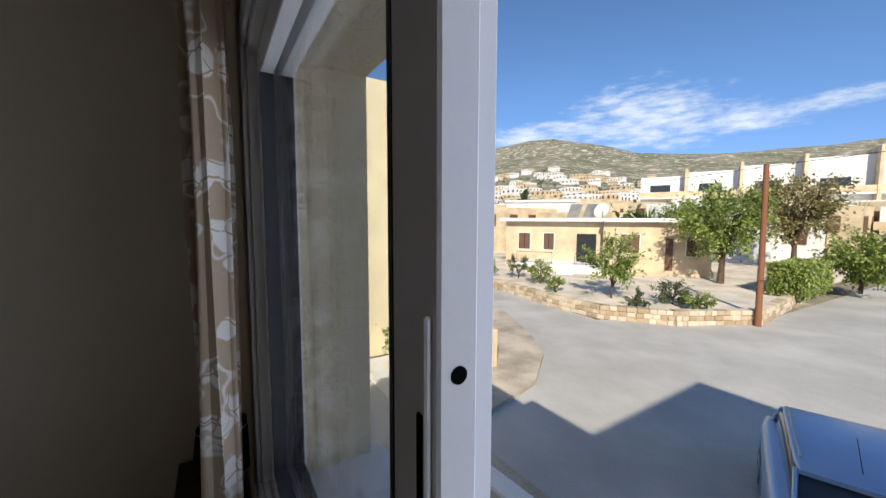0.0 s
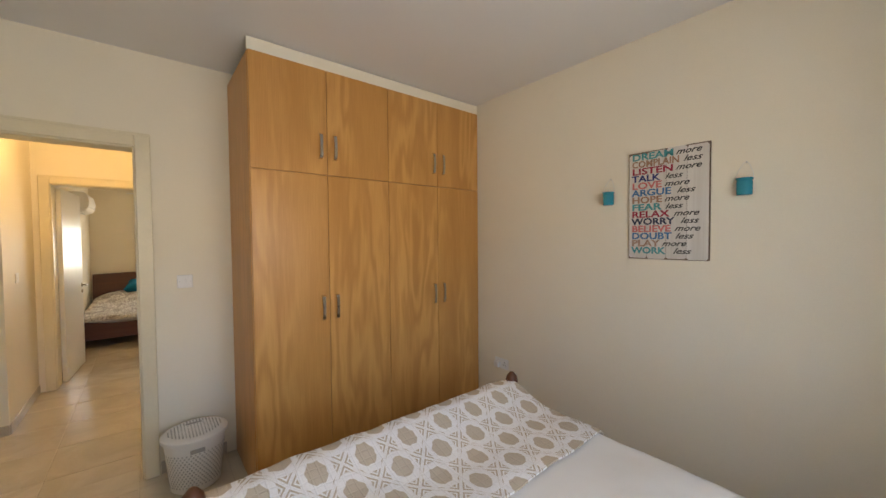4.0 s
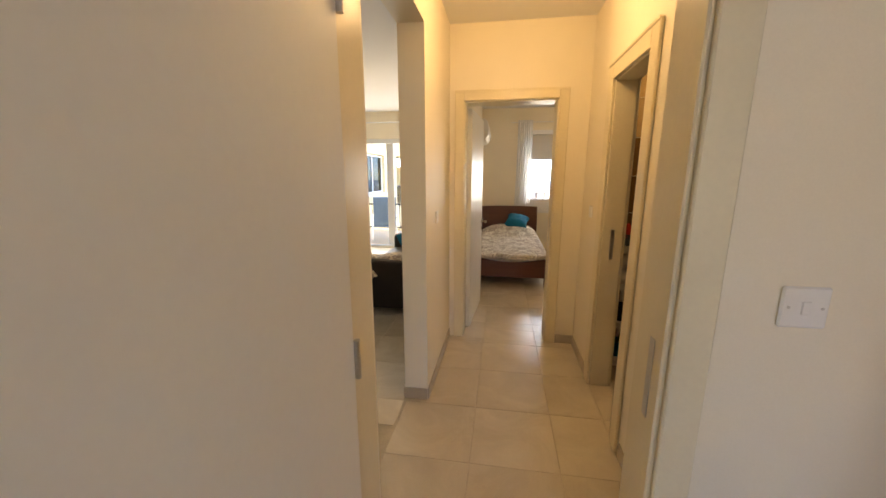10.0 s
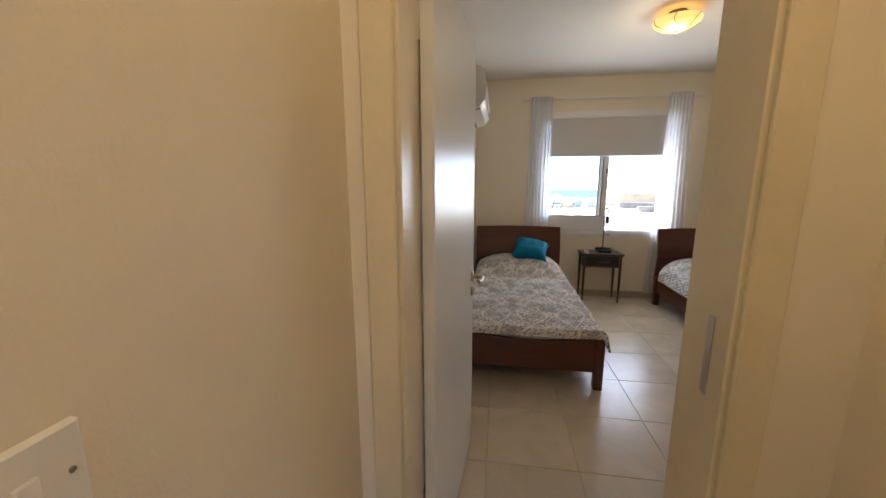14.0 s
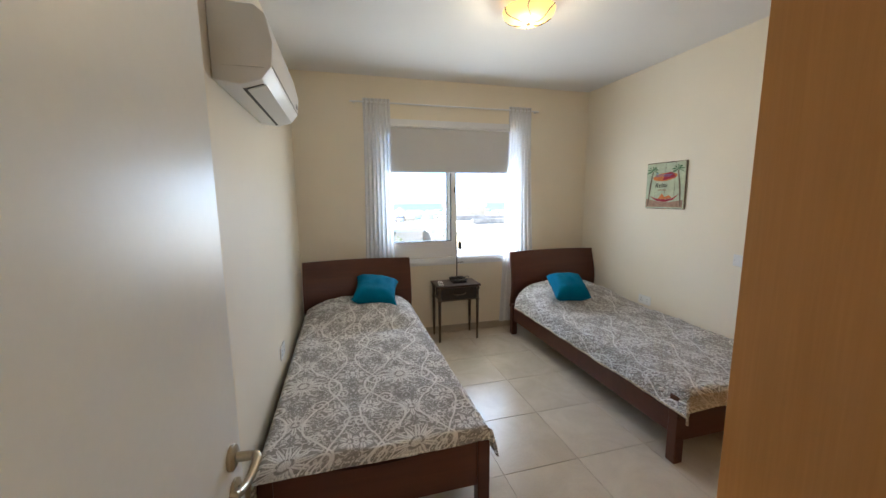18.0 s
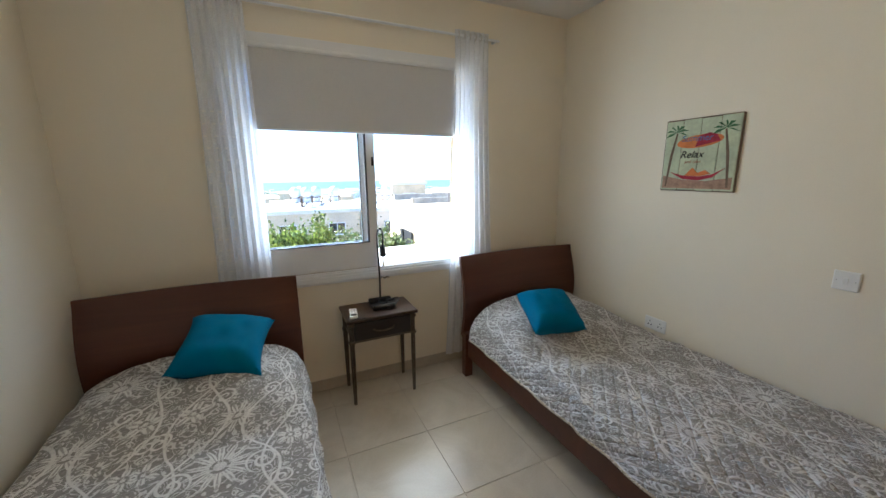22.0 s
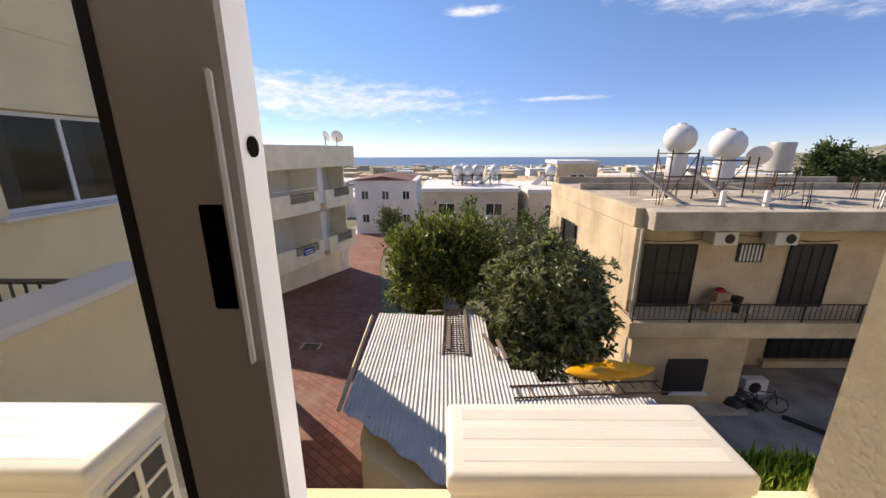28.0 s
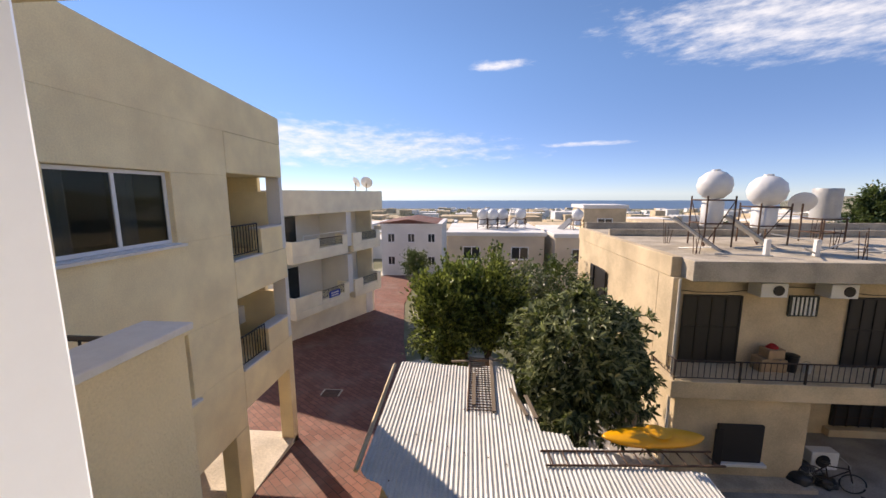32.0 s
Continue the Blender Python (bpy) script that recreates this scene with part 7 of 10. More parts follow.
# ---- ground: one sheet to the horizon ----
def rear_level(y):
    return -6.3 - 0.07 * max(0.0, min(y, 60.0) - 18.0) - 0.031 * max(0.0, y - 60.0)


def ground_level(x, y):
    if 4.0 < y < 31.5 and 4.0 < x < 48.0:
        return -7.6
    if y > 4.0:
        return max(-41.0, rear_level(y)) - 0.02 + 27.0 * min(1.0, max(0.0, (x - 0.8 * y - 18.0) / 110.0)) * min(1.0, max(0.0, (y - 30.0) / 60.0))
    d = -y
    base = -3.05 + (0.0 if d < 62 else 0.02 * (d - 62))
    far = max(0.0, d + 0.55 * x - 60.0)
    hill = 0.020 * far + 0.00013 * far * far if far < 1100 else 22 + 157.3 + 0.05 * (far - 1100)
    lump = 1.0 + 0.30 * noise.noise(Vector((x * 0.0021 + 3, y * 0.0021, 0))) + 0.10 * noise.noise(Vector((x * 0.008, y * 0.008, 4)))
    side = min(1.0, max(0.0, (math.degrees(math.atan2(x, max(d, 1e-3))) - 27.0) / 16.0))
    return base + hill * lump * (0.80 + 0.36 * side * side * (3 - 2 * side))


def axis_steps(lim):
    out, s, st = [0.0], 0.0, 2.0
    while s < lim:
        s += st
        st *= 1.13
        out.append(s)
    return [-q for q in reversed(out[1:])] + out


def ground_sheet():
    xs, ys = axis_steps(1900), axis_steps(1900)
    ys = sorted(set([y for y in ys if abs(y - 4) > 1.2] + [3.9, 4.1, 18.0, 60.0]))
    verts = [(x, y, ground_level(x, y)) for x in xs for y in ys]
    k = len(ys)
    faces = [(i * k + j, (i + 1) * k + j, (i + 1) * k + j + 1, i * k + j + 1) for i in range(len(xs) - 1) for j in range(k - 1)]
    me = bpy.data.meshes.new("ground")
    me.from_pydata(verts, [], faces)
    me.materials.append(M["hill"])
    me.shade_smooth()
    return tagged(new("ground", me), "dry scrubby ground rising to hills and falling to the sea", "ground", kind="structure")


ground_sheet()
solid("water", box(-3000, 3000, 700, 2350, -40.5, -40.0), M["sea"], "blue sea out to the horizon", "sea", kind="structure")


def patch(name, outline, z, material, label, category, thick=0.06):
    """A flat laid area; z may be a function of y."""
    lv = z if callable(z) else (lambda y: z)
    bm = bmesh.new()
    if callable(z):
        bm.faces.new([bm.verts.new((x, y, 0.0)) for x, y in outline])
        for y in (18.0, 60.0):
            bmesh.ops.bisect_plane(bm, geom=bm.verts[:] + bm.edges[:] + bm.faces[:], plane_co=(0, y, 0), plane_no=(0, 1, 0))
        for v in bm.verts:
            v.co.z = lv(v.co.y)
        bmesh.ops.triangulate(bm, faces=bm.faces[:])
        thicken(bm, thick)
        return solid(name, bm, material, label, category, kind="structure")
    top = [bm.verts.new((x, y, lv(y))) for x, y in outline]
    low = [bm.verts.new((x, y, lv(y) - thick)) for x, y in outline]
    bm.faces.new(top)
    n = len(top)
    for i in range(n):
        bm.faces.new((top[i], low[i], low[(i + 1) % n], top[(i + 1) % n]))
    bmesh.ops.triangulate(bm, faces=[f for f in bm.faces if len(f.verts) > 4])
    bmesh.ops.recalc_face_normals(bm, faces=bm.faces)
    return solid(name, bm, material, label, category, kind="structure")


def leaf_cloud(r, centre, radii, n, size, droop=0.2):
    """Many small folded leaves in clumps within an uneven crown."""
    verts, faces = [], []
    sprays = []
    rise = 0.25 if droop > 0 else 1.1
    for _ in range(max(10, n // 55)):
        d = Vector((r.gauss(0, 1), r.gauss(0, 1), r.gauss(0, 1))).normalized()
        k = r.uniform(0.30, 1.0) ** 0.6
        wob = 1 + 0.45 * noise.noise(d * 2.1 + Vector(centre) * 0.31)
        sprays.append((Vector((d.x * radii[0], d.y * radii[1], d.z * radii[2])) * k * wob, (d + Vector((r.gauss(0, 0.5), r.gauss(0, 0.5), r.gauss(0, 0.4) + rise))).normalized()))
    mean = (radii[0] + radii[1] + radii[2]) / 3
    for _ in range(n):
        c, along = r.choice(sprays)
        p = Vector(centre) + c + along * r.gauss(0, 0.22) * mean + Vector((r.gauss(0, 1), r.gauss(0, 1), r.gauss(0, 1))) * 0.075 * mean
        out = (p - Vector(centre)).normalized()
        d = (out + Vector((r.gauss(0, 0.7), r.gauss(0, 0.7), r.gauss(0, 0.7) - droop))).normalized()
        s = d.cross(Vector((r.gauss(0, 1), r.gauss(0, 1), 1.5))).normalized()
        up = s.cross(d)
        ln, wd = size * r.uniform(0.7, 1.3), size * r.uniform(0.24, 0.36)
        i = len(verts)
        verts += [p, p + d * ln * 0.5 + s * wd + up * wd * 0.4, p + d * ln, p + d * ln * 0.5 - s * wd + up * wd * 0.4]
        faces += [(i, i + 1, i + 2), (i, i + 2, i + 3)]
    return verts, faces


def rosettes(r, centre, radii, n, size):
    """Whorls of long leaves, each whorl pointing outward from an uneven crown."""
    verts, faces = [], []
    c = Vector(centre)
    for _ in range(n):
        d = Vector((r.gauss(0, 1), r.gauss(0, 1), r.gauss(0, 1) + 0.25)).normalized()
        wob = 1 + 0.40 * noise.noise(d * 2.1 + c * 0.31) + 0.20 * noise.noise(d * 5.0)
        k = r.uniform(0.55, 1.0) ** 0.45 * wob
        taper = 1.0 - 0.22 * d.z
        p = c + Vector((d.x * radii[0] * taper, d.y * radii[1] * taper, d.z * radii[2])) * k
        axis = (d + Vector((r.gauss(0, 0.35), r.gauss(0, 0.35), r.gauss(0, 0.35) + 0.35))).normalized()
        u = axis.orthogonal().normalized()
        w = axis.cross(u)
        a0 = r.uniform(0, 6.3)
        for q in range(9):
            a = a0 + q * 2.4
            open_ = r.uniform(0.55, 1.45)
            ld = (axis * math.cos(open_) + (u * math.cos(a) + w * math.sin(a)) * math.sin(open_)).normalized()
            s = ld.cross(axis)
            s = s.normalized() if s.length > 1e-4 else u
            up = s.cross(ld)
            ln = size * r.uniform(0.75, 1.2)
            wd = ln * 0.15
            i = len(verts)
            verts += [p, p + ld * ln * 0.55 + s * wd + up * wd * 0.4, p + ld * ln - Vector((0, 0, 0.12 * ln)), p + ld * ln * 0.55 - s * wd + up * wd * 0.4]
            faces += [(i, i + 1, i + 2), (i, i + 2, i + 3)]
    return verts, faces


def tree(name, at, radii, n, size, material, label, trunk=1.5, seed=1, category="tree", girth=0.12, droop=0.2, whorled=False):
    r = random.Random(seed)
    ob = thing(name, at, label, category)
    bm = bmesh.new()
    top = trunk + radii[2]
    tube(smooth_line([(0, 0, -0.05), (r.uniform(-0.1, 0.1), r.uniform(-0.1, 0.1), trunk * 0.6), (r.uniform(-0.2, 0.2), r.uniform(-0.2, 0.2), top)], 4),
         [girth * (1 - 0.085 * i) for i in range(9)], 8, bm=bm)
    for k in range(9):
        a = k * 2.4 + r.uniform(-0.4, 0.4)
        z0 = trunk * r.uniform(0.55, 1.05)
        e = (math.cos(a) * radii[0] * r.uniform(0.5, 0.9), math.sin(a) * radii[1] * r.uniform(0.5, 0.9), top + radii[2] * r.uniform(-0.5, 0.6))
        tube(smooth_line([(0, 0, z0), (e[0] * 0.4, e[1] * 0.4, z0 + (e[2] - z0) * 0.6), e], 3), [girth * 0.5 * (1 - 0.12 * i) for i in range(7)], 6, bm=bm)
    part("trunk", bm, M["bark"], ob, "branching trunk", True)
    if whorled:
        v, f = rosettes(r, (0, 0, top), radii, n, size)
        v2, f2 = leaf_cloud(r, (0, 0, top), [q * 0.78 for q in radii], n * 3, size * 0.8)
        f += [tuple(i + len(v) for i in q) for q in f2]
        v += v2
    else:
        v, f = leaf_cloud(r, (0, 0, top), radii, n, size, droop=droop)
    me = bpy.data.meshes.new("crown")
    me.from_pydata(v, [], f)
    me.materials.append(material)
    c = new("crown", me)
    c.parent = ob
    tagged(c, "leafy crown", kind="")
    return ob


# ---- rear: lane, yard ----
rl = rear_level
patch("road_lane", [(-9.5, 9.73), (0.2, 9.73), (-0.1, 21.0), (-2.2, 30.0), (-4.0, 40.0), (-5.2, 58.0), (-9.0, 58.0), (-14.0, 30.0)], lambda y: rl(y) + 0.03, M["pavers"], "red brick paved lane", "lane")
patch("pavement_yard", [(6.0, 9.73), (40.0, 9.73), (40.0, 30.0), (6.2, 30.0)], -7.35, M["yard"], "stained dark concrete yard", "yard")
man = thing("manhole_cover", (-4.1, 23.3, rl(23.3) + 0.03), "rusty square manhole cover in the lane", "manhole cover")
part("plate", box(-0.35, 0.35, -0.35, 0.35, 0.0, 0.015, 0.004), M["rust"], man)
part("rim", box(-0.42, 0.42, -0.42, 0.42, -0.01, 0.008, 0.004), M["concrete"], man)


def rail(parent, p0, p1, h, gap=0.12, material=None, name="railing", posts=True):
    """A metal railing between two points at floor height: top and bottom rail, upright bars."""
    material = material or M["iron"]
    a, b = Vector(p0), Vector(p1)
    n = max(2, int((b - a).length / gap))
    rl_ob = part(name, tube([a + Vector((0, 0, h)), b + Vector((0, 0, h))], 0.022, 6), material, parent, "black metal railing")
    part("lower_rail", tube([a + Vector((0, 0, 0.10)), b + Vector((0, 0, 0.10))], 0.014, 6), material, rl_ob)
    me = mesh(tube([(0, 0, 0.10), (0, 0, h)], 0.010, 5), "bar", material)
    for i in range(1, n):
        bar = new("bar", me)
        bar.parent = rl_ob
        bar.location = a + (b - a) * i / n
    for p in (a, b):
        part("post", tube([p, p + Vector((0, 0, h))], 0.018, 6), material, rl_ob)
    return rl_ob


def framed_window(parent, m, w, h, kind="slide", glassy=None, sill=True):
    """A window on a wall face: frame, mullion, dark panes, sill. Local -y faces outward, x along the wall."""
    win = new("window")
    win.parent = parent
    win.matrix_local = m
    f = 0.065
    for a, b, c, d in ((0, w, 0, f), (0, w, h - f, h), (0, f, f, h - f), (w - f, w, f, h - f), (w / 2 - f / 2, w / 2 + f / 2, f, h - f)):
        part("frame", box(a, b, -0.03, 0.02, c, d, 0.004), M["alu_white"], win)
    for a, b in ((f, w / 2 - f / 2), (w / 2 + f / 2, w - f)):
        part("pane", box(a, b, -0.006, 0.004, f, h - f), glassy or M["dark_glass"], win)
    if sill:
        part("sill", box(-0.08, w + 0.08, -0.14, 0.0, -0.06, -0.002, 0.006), M["marble"], win)
    return win


# ---- rear: buildings ----
def left_block():
    """The wing of flats along the lane: stucco wall with a window, open loggias and ground-floor piers."""
    ob = thing("apartment_wing", (-4.0, 16.5, rl(16.5)), "yellow stucco wing of flats with loggias over the lane", "building")
    o = Vector(ob.location)

    def bx(nm, x0, x1, y0, y1, z0, z1, mat=None, lab="", bev=0.012):
        return part(nm, box(x0 - o.x, x1 - o.x, y0 - o.y, y1 - o.y, z0 - o.z, z1 - o.z, bev), mat or M["render_cream"], ob, lab)

    # solid end towards us: y 12.5 .. 17.75
    bx("wall", -11.0, -4.0, 12.5, 17.75, -4.25, -2.55)
    bx("wall", -11.0, -4.0, 12.5, 15.52, -2.55, -1.10)
    bx("wall", -11.0, -4.0, 16.12, 17.75, -2.55, -1.10)
    bx("wall", -11.0, -4.0, 12.5, 17.75, -1.10, 0.78)
    bx("wall", -11.0, -4.0, 12.5, 14.0, 0.78, 2.17)
    bx("wall", -11.0, -4.0, 16.12, 17.75, 0.78, 2.17)
    bx("wall", -11.0, -4.0, 12.5, 17.75, 2.17, 3.2)
    part("parapet", prism([(12.5 - o.y, 3.2 - o.z), (20.28 - o.y, 3.2 - o.z), (20.28 - o.y, 3.95 - o.z), (16.0 - o.y, 4.27 - o.z), (12.5 - o.y, 4.55 - o.z)], "x", -11.0 - o.x, -4.0 - o.x), M["render_cream"], ob, "stucco parapet")
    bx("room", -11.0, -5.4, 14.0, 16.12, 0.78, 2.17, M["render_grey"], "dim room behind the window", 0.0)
    # white sheet behind the small pane imitates the sky reflected in it
    bx("blind", -4.42, -4.40, 15.53, 16.11, -2.54, -1.11, M["sheet"], "pale sheet added for the small window's sky reflection", 0.0)
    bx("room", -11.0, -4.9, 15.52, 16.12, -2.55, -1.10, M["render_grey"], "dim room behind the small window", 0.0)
    framed_window(ob, pose(-4.14 - o.x, 14.0 - o.y, 0.80 - o.z, 0, 0, 90), 2.12, 1.36, glassy=M["room_glass"])
    framed_window(ob, pose(-4.14 - o.x, 15.52 - o.y, -2.53 - o.z, 0, 0, 90), 0.60, 1.42, glassy=M["room_glass"])
    for y0, y1, z0, z1 in ((14.1, 14.6, 0.8, 2.15), (15.3, 15.75, 0.8, 2.15)):
        part("curtain", surface(24, 2, lambda u, v: (-4.45 - o.x + 0.03 * math.sin(u * 22), y0 + (y1 - y0) * u - o.y, z0 + (z1 - z0) * v - o.z), thick=0.004), M["sheet"], ob, "pale curtain inside the window", True)
    bx("outer_sill", -4.02, -3.90, 13.85, 16.25, 0.72, 0.775, M["marble"], "white marble sill", 0.006)
    bx("outer_sill", -4.02, -3.90, 15.42, 16.22, -2.61, -2.555, M["marble"], "white marble sill", 0.006)
    # loggias: y 17.75 .. 20.28
    for z0, zf in ((2.24, 3.19), (-0.84, 0.08), (-3.80, -2.78)):
        bx("slab_band", -11.0, -4.0, 17.76, 20.28, z0, zf)
    bx("back_wall", -11.0, -6.6, 17.76, 20.28, -2.78, 2.235)
    for z0, z1 in ((0.085, 2.235), (-2.775, -0.845)):
        bx("pier", -4.42, -4.0, 20.10, 20.27, z0, z1, M["render_white"])
        bx("end_parapet", -6.59, -4.43, 20.10, 20.27, z0, z1 - 0.42)
        bx("end_wall", -6.59, -4.68, 20.105, 20.265, z1 - 0.419, z1)
        bx("loggia_door", -6.595, -6.53, 18.3, 19.6, z0, min(z1 - 0.05, z0 + 2.0), M["dark_glass"], "dark glazed loggia door")
        bx("upstand", -4.28, -4.0, 18.98, 20.095, z0, z0 + 0.70)
        bx("coping", -4.34, -3.95, 18.92, 20.095, z0 + 0.705, z0 + 0.75, M["marble"], "white marble coping")
        bx("ledge", -4.24, -3.97, 17.78, 18.97, z0, z0 + 0.05, M["marble"])
        rail(ob, (-4.08 - o.x, 17.84 - o.y, z0 + 0.05 - o.z), (-4.08 - o.x, 18.92 - o.y, z0 + 0.05 - o.z), 0.82)
        rail(ob, (-5.3 - o.x, 17.84 - o.y, z0 - o.z), (-5.3 - o.x, 19.6 - o.y, z0 - o.z), 0.86)
    cu = bx("cooling_unit", -6.0, -5.4, 19.75, 20.08, -2.3, -1.75, M["tank_white"], "white cooling unit on the loggia wall")
    part("fan_grille", lathe([(0.18, 0), (0.18, 0.02)], 18, m=pose(-5.7 - o.x, 19.745 - o.y, -2.02 - o.z, 90, 0, 0)), M["iron"], cu)
    # ground-floor piers and the paved floor behind them
    for y, d in ((17.25, 0.52), (19.98, 0.30)):
        bx("ground_pier", -4.42, -4.0, y, y + d, rl(y) - 0.1, -3.805 if y > 18 else -4.255, lab="stucco pier")
    bx("ground_wall", -11.0, -8.0, 12.5, 20.3, -6.6, -3.81, M["render_grey"])
    bx("ground_floor", -7.99, -4.0, 12.5, 20.28, rl(17) - 0.3, rl(17) + 0.06, M["soil"], "pale concrete floor under the flats")
    bx("end_wall", -11.0, -10.8, 17.76, 20.28, -3.8, 2.23)
    return ob


M["room_glass"] = glass("room_glass", (0.50, 0.53, 0.53), 0.02)
left_block()


def second_block():
    """The next wing: three storeys with projecting balconies, turned to follow the lane."""
    ang = math.degrees(math.atan2(3.22, 8.6))
    ob = thing("apartment_block", (-9.07, 29.46, rl(30)), "cream apartment block with stepped balconies along the lane", "building", turn=-ang)
    top = 1.9 - rl(30)

    def bx(nm, x0, x1, y0, y1, z0, z1, mat=None, lab="", bev=0.02):
        return part(nm, box(x0, x1, y0, y1, z0, z1, bev), mat or M["render_ivory"], ob, lab)

    E = 8.7
    bx("wall", -8, -1.5, -0.7, E, -2.0, top - 0.05, M["render_white"])
    bx("front_wall", -1.499, 0.0, -0.7, E, -2.0, 1.75)
    bx("corner_wall", -1.499, 0.02, -0.7, 0.0, 1.751, top - 1.36)
    bx("end_wall", -1.499, 0.0, E - 0.15, E, 1.751, top - 1.36)
    bx("parapet", -8.05, 1.0, -0.8, E + 0.02, top - 1.35, top + 0.06)
    for k, z in enumerate((1.85, 5.15)):
        bx("floor_band", -1.499, 0.0, 0.001, E - 0.151, z - 0.099, z + 0.2)
        for (s, e) in ((-0.25, 4.5), (5.1, 8.3)):
            d = 1.0
            bx("balcony_slab", 0.021, d, s, e, z - 0.25, z + 0.20, lab="balcony slab")
            m_ = s + (e - s) * (0.45 if s < 1 else 0.30)
            n_ = e - 0.5
            bx("balcony_front", d - 0.14, d, s, m_, z + 0.201, z + 1.05)
            bx("balcony_front", d - 0.14, d, m_ + 0.001, n_ - 0.001, z + 0.201, z + 0.45)
            bx("balcony_front", d - 0.14, d, n_, e, z + 0.201, z + 1.05)
            bx("balcony_side", 0.021, d - 0.141, s, s + 0.14, z + 0.201, z + 1.05)
            bx("balcony_side", 0.021, d - 0.141, e - 0.14, e, z + 0.201, z + 1.05)
            rail(ob, (d - 0.07, m_ + 0.02, z + 0.45), (d - 0.07, n_ - 0.02, z + 0.45), 0.55)
            if k == 1 and s < 1:
                part("hand_rail", tube([(d - 0.07, m_ - 1.2, z + 1.05), (d - 0.07, m_ - 1.2, z + 1.3), (d - 0.07, n_ + 0.3, z + 1.3), (d - 0.07, n_ + 0.3, z + 1.05)], 0.03, 6), M["alu_white"], ob, "white tube rail")
        bx("divider", -1.499, 0.9, 4.55, 5.05, z + 0.201, z + 2.9, M["render_white"])
        for s in (0.5, 5.6):
            w = bx("balcony_door", -1.499, -1.42, s, s + 1.9, z + 0.22, z + 2.3, M["dark_glass"], "dark glazed balcony door")
            part("frame", box(-1.42, -1.40, s + 0.92, s + 0.98, z + 0.22, z + 2.3), M["alu_white"], w)
            for q in (s, s + 1.85):
                part("frame", box(-1.42, -1.39, q, q + 0.06, z + 0.22, z + 2.3), M["alu_white"], w)
    sign = bx("banner", 1.002, 1.012, 2.5, 3.5, 2.25, 2.68, M["blue_banner"], "blue banner with white bars")
    for i in range(2):
        part("bar", box(1.0125, 1.014, 2.65, 3.35, 2.33 + i * 0.16, 2.41 + i * 0.16), M["tank_white"], sign)
    bx("service_door", 0.001, 0.02, 7.6, 8.4, -0.6, 1.45, M["tank_white"], "white service door")
    dish(ob, (0.3, E - 1.0, top + 0.05), 0.45, 200)
    dish(ob, (0.0, E - 1.9, top + 0.05), 0.4, 160)


def dish(parent, at, r, turn):
    d = part("satellite_dish", lathe([(0.02, 0.0), (r * 0.5, r * 0.08), (r, r * 0.30), (r * 0.98, r * 0.32), (r * 0.5, r * 0.11), (0.0, 0.03)], 20,
             m=pose(at[0], at[1], at[2] + 0.6, 0, 0, turn) @ pose(0, 0, 0, 65, 0, 0), cap=False), M["tank_white"], parent, "white satellite dish", True)
    part("mast", tube([at, (at[0], at[1], at[2] + 0.6)], 0.03, 6), M["rust"], d)


M["blue_banner"] = plain("blue_banner", (0.02, 0.07, 0.40), 0.6, vary=0.1)
second_block()


def water_tank(parent, at, r, stand, label="round white water tank on a rusty stand"):
    """A ball-shaped roof tank on a steel frame."""
    x, y, z = at
    t = part("water_tank", lathe([(0.0, 0), (r * 0.55, r * 0.12), (r * 0.9, r * 0.5), (r, r * 0.95), (r * 0.9, r * 1.4), (r * 0.55, r * 1.75), (r * 0.25, r * 1.85), (r * 0.25, r * 1.95), (0.0, r * 1.97)], 28,
             at=(x, y, z + stand), cap=False), M["tank_white"], parent, label, True)
    s = r * 0.85
    for sx in (-s, s):
        for sy in (-s, s):
            part("leg", tube([(x + sx, y + sy, z), (x + sx, y + sy, z + stand + 0.15)], 0.03, 5), M["rust"], t)
    for q in (0.5, 1.0):
        zz = z + stand * q
        for a, b in (((-s, -s), (s, -s)), ((s, -s), (s, s)), ((s, s), (-s, s)), ((-s, s), (-s, -s))):
            part("crossbar", tube([(x + a[0], y + a[1], zz), (x + b[0], y + b[1], zz)], 0.025, 5), M["rust"], t)
    part("brace", tube([(x - s, y - s, z), (x + s, y - s, z + stand)], 0.018, 5), M["rust"], t)
    part("brace", tube([(x - s, y + s, z + stand), (x - s, y - s, z)], 0.018, 5), M["rust"], t)
    part("cylinder", lathe([(r * 0.58, stand * 0.42), (r * 0.62, stand * 0.44), (r * 0.62, stand - 0.06), (r * 0.58, stand - 0.02)], 18, at=(x, y, z)), M["tank_white"], t, "hot-water cylinder", True)


def solar_panel(parent, at, turn):
    p = part("solar_panel", box(-0.5, 0.5, -0.95, 0.95, -0.04, 0.04, 0.01), M["collector"], parent, "tilted solar water panel")
    p.matrix_local = pose(*at, 0, 0, turn) @ pose(0, 0, 0, 38, 0, 0)
    part("casing", box(-0.53, 0.53, -0.98, 0.98, -0.06, 0.02, 0.01), M["tin"], p)


